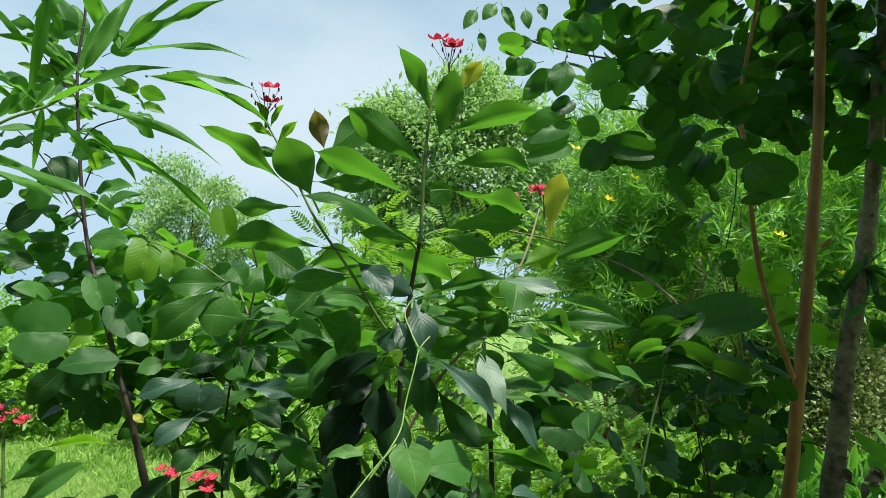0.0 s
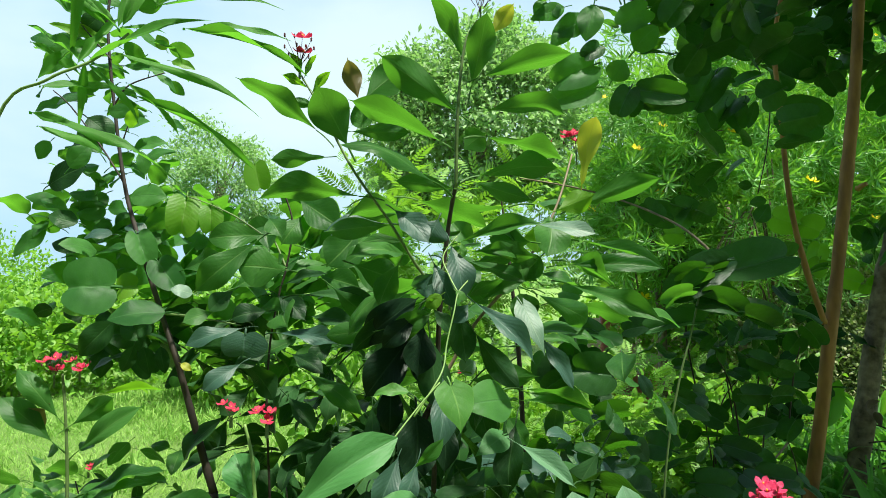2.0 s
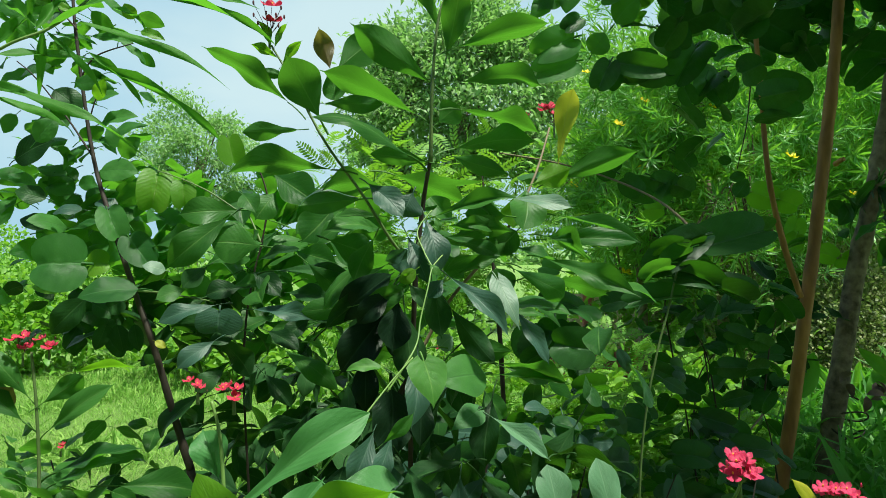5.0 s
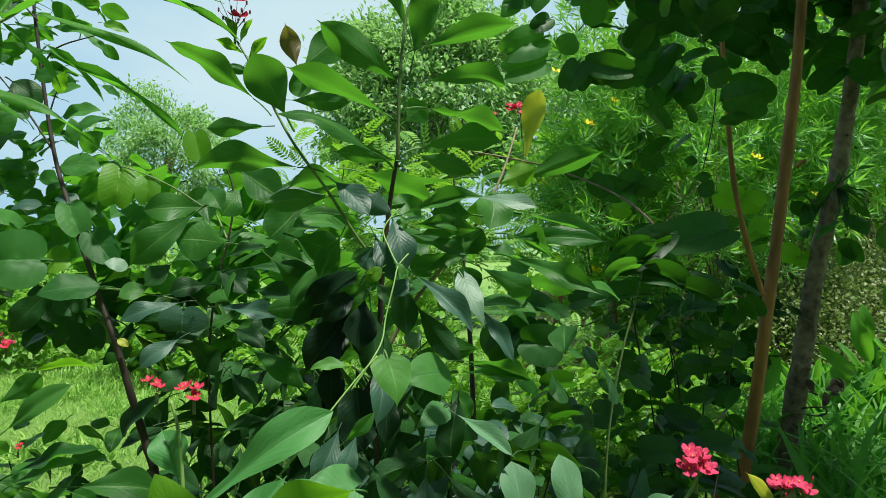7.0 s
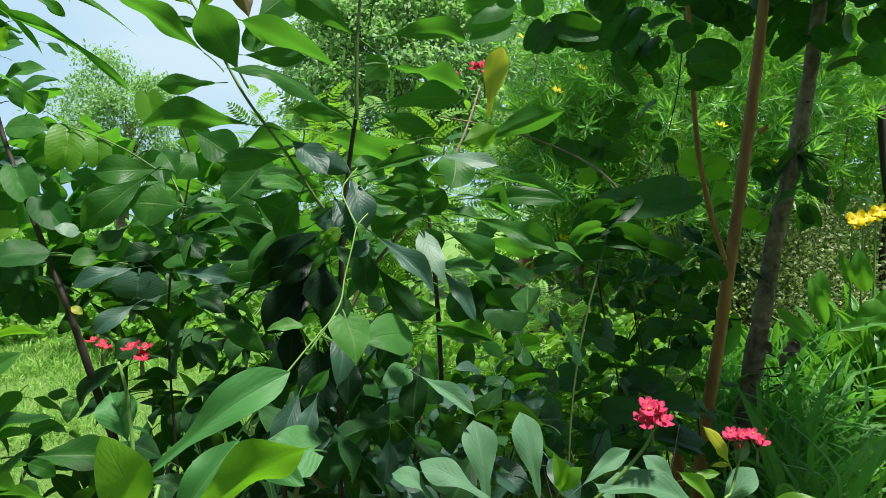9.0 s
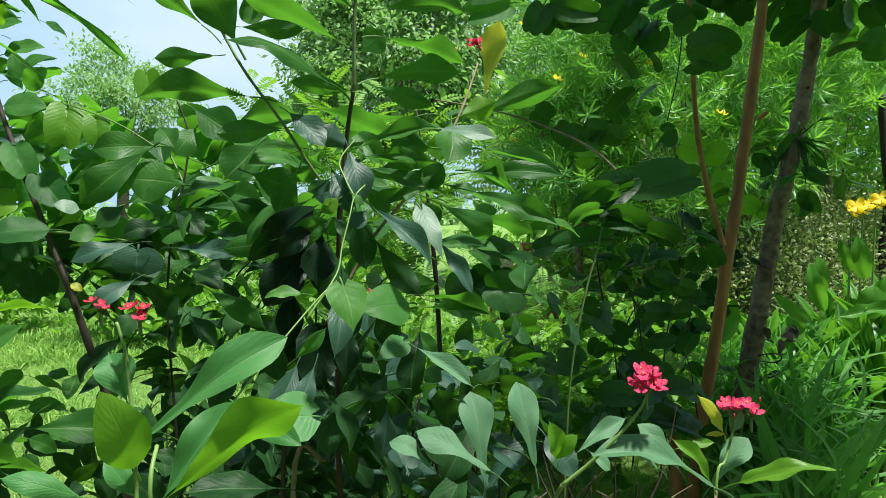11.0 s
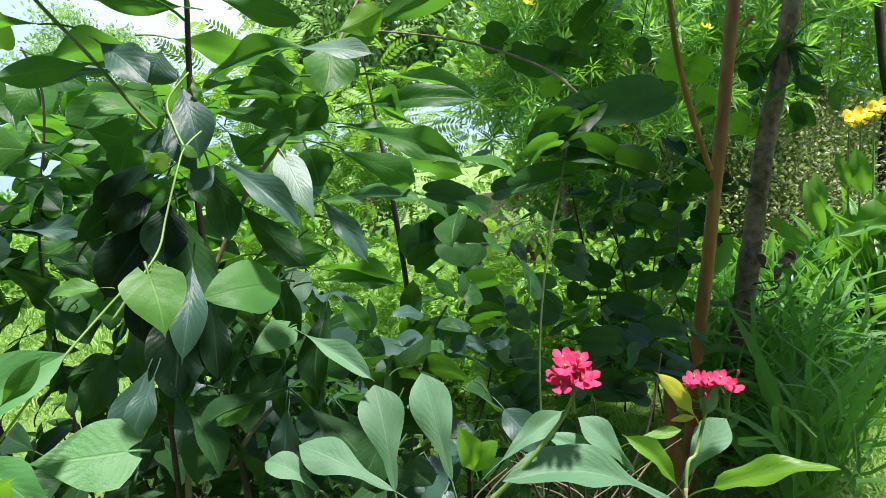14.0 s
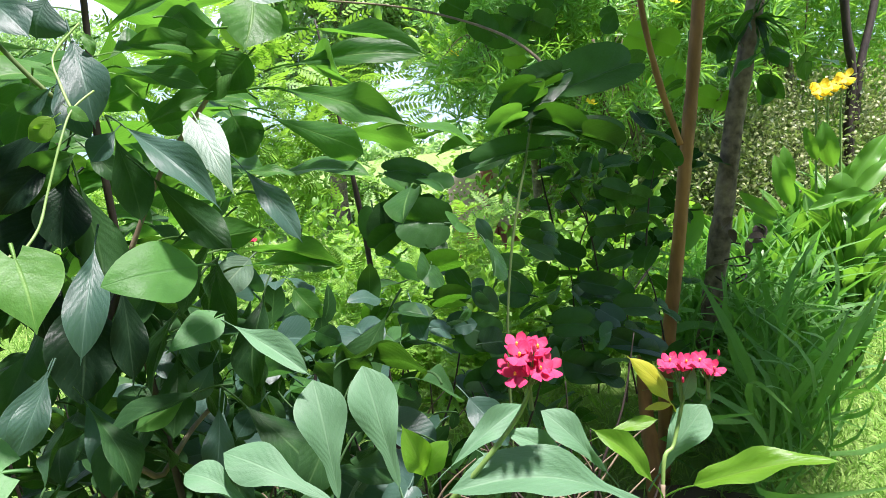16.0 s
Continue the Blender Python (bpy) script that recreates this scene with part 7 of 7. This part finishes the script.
def bushes():
    t = small_blade("ovate", 4, 0.55, 0.1, 0.2)
    for c, r, n in (((-8.5, 14.5, 0.7), (2.2, 1.0, 0.9), 120), ((-5.2, 13.5, 0.5), (1.8, 0.8, 0.6), 90), ((-1.5, 15, 0.2), (2.4, 0.8, 0.5), 90), ((3.2, 13, 0.3), (1.8, 0.8, 0.5), 80), ((-13, 17, 1.2), (3, 1.2, 1.6), 130), ((-3.2, 8.6, 0.25), (1.0, 0.6, 0.3), 50), ((-6.6, 9.6, 0.3), (1.8, 0.7, 0.75), 110), ((-9.6, 11.5, 0.5), (2.0, 0.8, 1.0), 110)):
        p, d = clumps(n, 40, c, r, (0.22, 0.2, 0.16))
        p[:, 2] = np.abs(p[:, 2] - GROUND) + GROUND
        b = tagged(scatter("bush", t, frames(p, d, nrng.uniform(0.08, 0.16, len(p))), FILL["pinnate"]), "low bright green bush beyond the lawn", "bush", kind="stuff")
    for c, r, n in (((4.0, 5.5, 0.62), (1.9, 0.6, 0.85), 1100), ((2.95, 5.0, 0.5), (1.0, 0.5, 0.75), 420), ((7.5, 8.5, 0.8), (2.5, 0.8, 1.0), 120), ((3.4, 7.2, 0.4), (1.3, 0.5, 0.6), 120)):
        p, d = clumps(n, 26, c, r, (0.14, 0.12, 0.1))
        p[:, 2] = np.abs(p[:, 2] - GROUND) + GROUND
        tagged(scatter("hedge", t, frames(p, d, nrng.uniform(0.024, 0.048, len(p)), 0.9), FILL["hedge"]), "garden hedge of small cream and green leaves", "hedge", kind="stuff")
    for c, r, n in (((3.6, 7.4, 1.7), (2.2, 0.6, 2.0), 320), ((6.2, 8.6, 1.9), (2.6, 0.6, 2.2), 260)):
        p, d = clumps(n, 34, c, r, (0.2, 0.2, 0.2))
        p[:, 2] = np.abs(p[:, 2] - GROUND) + GROUND
        tagged(scatter("bush", t, frames(p, d, nrng.uniform(0.10, 0.18, len(p)), 0.8), FILL["pinnate"]), "dense yellowish green bush behind the garden shrubs", "bush", kind="stuff")
    for c, r, n in (((-0.5, 4.6, 0.55), (1.1, 0.5, 0.55), 90), ((0.9, 4.9, 0.1), (0.9, 0.5, 0.4), 70), ((1.7, 4.4, 0.1), (0.7, 0.35, 0.5), 110), ((0.5, 4.2, 0.0), (0.9, 0.35, 0.42), 90)):
        p, d = clumps(n, 20, c, r, (0.13, 0.12, 0.12))
        d[:, 2] += 0.4
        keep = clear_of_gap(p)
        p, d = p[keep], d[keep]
        p[:, 2] = np.abs(p[:, 2] - GROUND) + GROUND
        tagged(scatter("bush", t, frames(p, d, nrng.uniform(0.05, 0.11, len(p)), 0.6), FILL["pinnate"]), "bright green small-leaved bush behind the shrubs", "bush", kind="stuff")
    # tree line at the horizon
    p, d = clumps(200, 30, (0, 90, 0.5), (90, 4, 2.2), (1.6, 1.0, 0.7))
    p[:, 2] = np.abs(p[:, 2] - GROUND) + GROUND
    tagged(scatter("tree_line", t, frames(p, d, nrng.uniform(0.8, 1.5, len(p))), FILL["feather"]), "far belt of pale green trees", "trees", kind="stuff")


bushes()


def trees_behind():
    """Unseen trees added behind the camera to block sky light and darken reflections."""
    t = small_blade("ovate", 3, 0.6, 0.1, 0.2)
    for c, r, n in (((-3.5, -4.5, 3.6), (2.8, 1.3, 3.6), 300), ((1.2, -5.2, 4.0), (3.0, 1.3, 4.0), 340), ((6.5, -2.5, 2.9), (1.4, 2.6, 2.7), 190), ((-7.0, 0.0, 3.2), (1.2, 3.0, 3.0), 220)):
        b = thing("unseen_tree", (0, 0, 0), "unseen leafy green tree added to block sky light", "tree")
        tube("trunk", [(c[0], c[1], GROUND), (c[0] + 0.1, c[1], 1.2), (c[0], c[1], 3.4)], [0.12, 0.10, 0.05], BARK_GREY, b, 8, 0.2)
        p, d = clumps(n, 24, c, r, (0.3, 0.3, 0.25))
        p[:, 2] = np.abs(p[:, 2] - GROUND) + GROUND
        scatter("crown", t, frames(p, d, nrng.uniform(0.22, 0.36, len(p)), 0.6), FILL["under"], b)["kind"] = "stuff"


trees_behind()


def canna_bed():
    g = "canna plants"
    for k in range(72):
        x, y = 2.2 + 1.2 * rng.random(), 3.2 + 0.9 * rng.random()
        x = min(x, 0.12 + 0.78 * y - 0.10 * rng.random())
        b = thing("canna_plant", (x, y, GROUND), "canna plant with broad upright green leaves", "plant", g)
        h = rng.uniform(0.32, 0.52) - GROUND * 0.8 + 0.28 * min(1, max(0, (x - 2.4) / 0.9))
        tube("stem", [(0, 0, 0), (0.01, 0.01, h * 0.5), (0.0, 0.02, h)], [0.013, 0.011, 0.006], STEM_GREEN, b)
        for j in range(6):
            a = j * 2.4 + k
            z0 = h * (0.15 + 0.13 * j)
            tilt = rng.uniform(0.25, 0.75)
            d = Vector((math.cos(a) * tilt, math.sin(a) * tilt, 1)).normalized()
            ln = rng.uniform(0.34, 0.50)
            base = Vector((0.01, 0.01, z0))
            leaf(b, "lance", "canna", base, base + d * ln, ln * rng.uniform(0.12, 0.19), rng.uniform(-60, 60), stalk=0.1)


canna_bed()
dark_tree = thing("small_tree", (0, 0, 0), "dark forked trunk of a small garden tree", "tree")
tube("trunk", [(4.189, 5.200, 0.025), (4.204, 5.200, 0.926), (4.241, 5.200, 1.377), (4.197, 5.200, 1.737), (4.166, 5.200, 2.214)], [0.0385, 0.0367, 0.0350, 0.0332, 0.0315], BARK_DARK, dark_tree, 8, 0.15, 7)
tube("trunk", [(4.255, 5.200, 0.938), (4.329, 5.220, 1.415), (4.449, 5.250, 1.765), (4.596, 5.300, 2.203)], [0.0315, 0.0303, 0.0292, 0.0280], BARK_DARK, dark_tree, 8, 0.15, 17)
canna_bloom = thing("canna_plant", (0, 0, 0), "tall canna stems with bright yellow flowers", "plant", "canna plants")


def canna_flower(plant, centre, size, *_):
    c = Vector(centre)
    tube("stem", [(c.x - 0.02, c.y, GROUND), (c.x, c.y + 0.02, c.z * 0.5), (c.x, c.y, c.z)], [0.008, 0.007, 0.005], STEM_VINE, plant)
    head = new("flower")
    head.parent = plant
    for k in range(3):
        petal_ring(head, c + Vector((0.014 * k - 0.014, -0.01 * k, 0.016 * k)), (0.5 - 0.5 * k, -0.7, 0.5), size, PETAL_YELLOW, 4, 0.9 + 0.3 * k, seed=k)


leaf(canna_bloom, "lance", "canna", (2.728, 3.400, 0.736), (2.953, 3.400, 0.995), 0.102, -54, stalk=0.10)
leaf(canna_bloom, "lance", "canna", (2.672, 3.300, 0.709), (2.877, 3.300, 0.869), 0.087, -57, stalk=0.10)
leaf(canna_bloom, "lance", "canna", (2.803, 3.600, 0.836), (2.747, 3.600, 1.098), 0.113, 127, stalk=0.10)
leaf(canna_bloom, "lance", "canna", (2.708, 3.600, 0.885), (2.638, 3.600, 1.080), 0.063, 124, stalk=0.10)
leaf(canna_bloom, "lance", "canna", (2.588, 3.300, 0.655), (2.617, 3.300, 0.844), 0.145, -141, stalk=0.10)
leaf(canna_bloom, "lance", "canna", (2.470, 3.500, 0.764), (2.439, 3.500, 0.999), 0.079, -146, stalk=0.10)
leaf(canna_bloom, "lance", "canna", (2.410, 3.400, 0.688), (2.317, 3.400, 0.966), 0.089, 122, stalk=0.10)
leaf(canna_bloom, "lance", "canna", (2.052, 3.000, 0.707), (1.871, 3.000, 0.856), 0.067, 105, stalk=0.10)
leaf(canna_bloom, "lance", "canna", (2.069, 3.200, 0.525), (2.119, 3.200, 0.744), 0.111, 124, stalk=0.10)
leaf(canna_bloom, "lance", "canna", (2.351, 3.200, 0.690), (2.707, 3.200, 0.723), 0.072, -47, stalk=0.10)
leaf(canna_bloom, "lance", "canna", (2.563, 3.200, 0.570), (2.781, 3.200, 0.696), 0.074, -59, stalk=0.10)
leaf(canna_bloom, "lance", "canna", (1.756, 3.300, 0.553), (1.836, 3.300, 0.790), 0.102, 119, stalk=0.10)
leaf(canna_bloom, "lance", "canna", (2.827, 3.400, 0.766), (3.025, 3.400, 0.921), 0.108, -57, stalk=0.10)
canna_flower(canna_bloom, (2.711, 3.600, 1.245), 0.060)
canna_flower(canna_bloom, (2.780, 3.600, 1.255), 0.050)
canna_flower(canna_bloom, (2.860, 3.600, 1.285), 0.055)


def weeds():
    """Broad-leaved weeds between the grass and the trunks."""
    t = small_blade("lance", 6, 0.26, 0.12, 0.25)
    n = 260
    p = np.stack([nrng.uniform(1.35, 2.3, n), nrng.uniform(2.0, 2.9, n), GROUND + nrng.uniform(0.02, 0.6, n)], 1)
    p = p[p[:, 0] - 0.2 < 0.66 * (p[:, 1] - 0.3)]
    d = nrng.normal(0, 0.7, (len(p), 3))
    d[:, 2] = nrng.uniform(-0.3, 0.7, len(p))
    tagged(scatter("weeds", t, frames(p, d, nrng.uniform(0.10, 0.24, len(p)), 0.5), FILL["grass"]), "broad-leaved green weeds among the grass", "weeds", kind="stuff")


weeds()


def trunk_tufts():
    """Thin-leaved tuft and withered leaves that cling to the grey trunk."""
    tuft = thing("air_plant", (0, 0, 0), "dark tuft of thin hanging leaves on the grey trunk", "plant")
    c = Vector((1.93, 2.93, 1.60))
    for k in range(34):
        a = rng.uniform(0, 6.283)
        e = Vector((math.cos(a) * 0.13, math.sin(a) * 0.10 - 0.05, rng.uniform(-0.22, 0.08)))
        leaf(tuft, "strap", "shade", c, c + e * rng.uniform(0.7, 1.3), 0.005, rng.uniform(-60, 60), stalk=0.02)
    dry = thing("withered_leaves", (0, 0, 0), "grey withered leaves caught on the trunk", "leaves")
    v, f, u = small_blade("ovate", 5, 0.6, 0.2, 0.5)
    for k in range(9):
        ob = mesh_object("leaf", v, f, DEAD, dry, u)
        q = Vector((1.80, 2.88, 0.70)) + Vector((rng.uniform(-0.07, 0.10), rng.uniform(-0.05, 0.02), rng.uniform(-0.06, 0.08)))
        e = Vector((rng.uniform(-1, 1), rng.uniform(-0.6, 0.2), rng.uniform(-1.0, 0.3))).normalized()
        ob.matrix_basis = leaf_frame(q, q + e * 0.075, 0.06, rng.uniform(-80, 80))
    pts = []
    for k in range(26):
        a = k * 0.62
        pts.append((1.80 + 0.055 * math.cos(a) - 0.03 * math.sin(k * 0.5), 2.98 + 0.06 * math.sin(a), 0.62 - 0.008 * k + 0.02 * math.sin(k)))
    coil = thing("creeper", (0, 0, 0), "thin dark creeper wound round the grey trunk", "vine")
    tube("stem", pts, [0.004] * len(pts), BARK_DARK, coil, 5)


trunk_tufts()


def tall_grass():
    t = small_blade("strap", 6, 0.06, 0.30, 0.15)
    n = 5200
    p = np.stack([nrng.uniform(1.3, 2.9, n), nrng.uniform(2.15, 3.9, n), np.full(n, GROUND)], 1)
    keep = (p[:, 0] < -0.48 + 0.90 * p[:, 1] + nrng.normal(0, 0.08, n))
    keep &= p[:, 0] > 0.10 + np.where(p[:, 1] < 2.95, 0.60, 0.50) * p[:, 1] + nrng.normal(0, 0.05, n)  # bare soil in the shade of the trunks
    p = p[keep]
    p[:, 2] = GROUND + nrng.uniform(0, 0.5, len(p))
    d = nrng.normal(0, 0.45, (len(p), 3))
    d[:, 2] = nrng.uniform(0.35, 1.2, len(p))
    tagged(scatter("tall_grass", t, frames(p, d, nrng.uniform(0.25, 0.58, len(p)), 0.6), FILL["grass"]), "long unmown green grass around the trunks", "grass", kind="stuff")
    t2 = small_blade("strap", 3, 0.10, 0.2, 0.15)
    n = 80000
    p = np.stack([nrng.uniform(-6, 4.5, n), nrng.uniform(1.8, 11, n), np.full(n, GROUND)], 1)
    near = np.stack([nrng.uniform(1.6, 4.6, 26000), nrng.uniform(1.4, 5.0, 26000), np.full(26000, GROUND)], 1)
    p = np.concatenate([p, near])
    n = len(p)
    lump = np.sin(p[:, 0] * 2.3 + np.sin(p[:, 1] * 1.1) * 2) * np.cos(p[:, 1] * 1.9 + np.sin(p[:, 0] * 0.9) * 2)
    d = nrng.normal(0, 0.6, (n, 3))
    d[:, 2] = np.abs(d[:, 2]) + 0.3
    tagged(scatter("lawn_grass", t2, frames(p, d, nrng.uniform(0.04, 0.13, n) * (0.8 + 0.9 * np.clip(lump * 2, 0, 1)), 0.6), FILL["turf"]), "short green lawn grass", "grass", kind="stuff")


tall_grass()


def fence():
    b = thing("lattice_fence", (1.72, 8.2, 0), "low pinkish lattice fence with red brick posts", "fence")
    for x in (0.0, 1.6):
        bm = bmesh.new()
        bmesh.ops.create_cube(bm, size=1, matrix=Matrix.Translation((x, 0, 0.27)) @ Matrix.Diagonal((0.13, 0.13, 1.14, 1)))
        bmesh.ops.create_cube(bm, size=1, matrix=Matrix.Translation((x, 0, 0.86)) @ Matrix.Diagonal((0.17, 0.17, 0.05, 1)))
        bmesh.ops.bevel(bm, geom=bm.edges[:], offset=0.008, segments=1, affect='EDGES')
        part("post", bm, BRICK, b)
    for x0, x1 in ((-0.5, -0.07), (0.07, 1.53)):
        bm = bmesh.new()
        bmesh.ops.create_cube(bm, size=1, matrix=Matrix.Translation(((x0 + x1) / 2, 0, -0.11)) @ Matrix.Diagonal((x1 - x0, 0.09, 0.40, 1)))
        part("plinth", bm, BRICK, b)
        for z in (0.12, 0.76):
            bm = bmesh.new()
            bmesh.ops.create_cube(bm, size=1, matrix=Matrix.Translation(((x0 + x1) / 2, 0, z)) @ Matrix.Diagonal((x1 - x0, 0.05, 0.06, 1)))
            part("rail", bm, LATTICE, b)
        # diagonal slats, cut off at the panel's ends
        for side in (-1, 1):
            x = x0 - 0.60
            while x < x1 + 0.60:
                a0, a1 = (x, x + 0.58) if side > 0 else (x + 0.58, x)
                lo, hi = sorted((a0, a1))
                c0, c1 = max(lo, x0), min(hi, x1)
                if c1 - c0 > 0.02:
                    z0, z1 = [0.15 + 0.58 * (c - a0) / (a1 - a0) for c in (c0, c1)]
                    bm = bmesh.new()
                    ang = math.atan2(z1 - z0, c1 - c0)
                    bmesh.ops.create_cube(bm, size=1, matrix=Matrix.Translation(((c0 + c1) / 2, 0.011 * side, (z0 + z1) / 2)) @ Matrix.Rotation(-ang, 4, 'Y') @ Matrix.Diagonal((math.hypot(c1 - c0, z1 - z0), 0.02, 0.030, 1)))
                    part("slat", bm, LATTICE, b)
                x += 0.085


fence()


def brick_path():
    path = thing("pavement", (0, 0, 0), "path of reddish brown paving bricks beside the bed", "pavement", kind="structure")
    bm = bmesh.new()
    bmesh.ops.create_cube(bm, size=1)
    bmesh.ops.bevel(bm, geom=bm.edges[:], offset=0.04, segments=1, affect='EDGES')
    me = bpy.data.meshes.new("brick")
    bm.to_mesh(me)
    bm.free()
    me.materials.append(PAVER)
    o = Vector((3.05, 3.45, GROUND))
    u = Vector((0.75, 0.66, 0)).normalized()
    w = Vector((0.66, -0.75, 0)).normalized()
    rot = Matrix((u, -w, Vector((0, 0, 1)))).transposed().to_4x4()
    for i in range(24):
        for j in range(6):
            p = o + u * (0.215 * (i + 0.5 * (j % 2))) + w * 0.115 * j
            ob = new("brick", me)
            ob.parent = path
            ob.matrix_basis = Matrix.Translation(p + Vector((0, 0, 0.012 + rng.uniform(-0.003, 0.003)))) @ rot @ Matrix.Diagonal((0.205, 0.105, 0.06, 1))


brick_path()
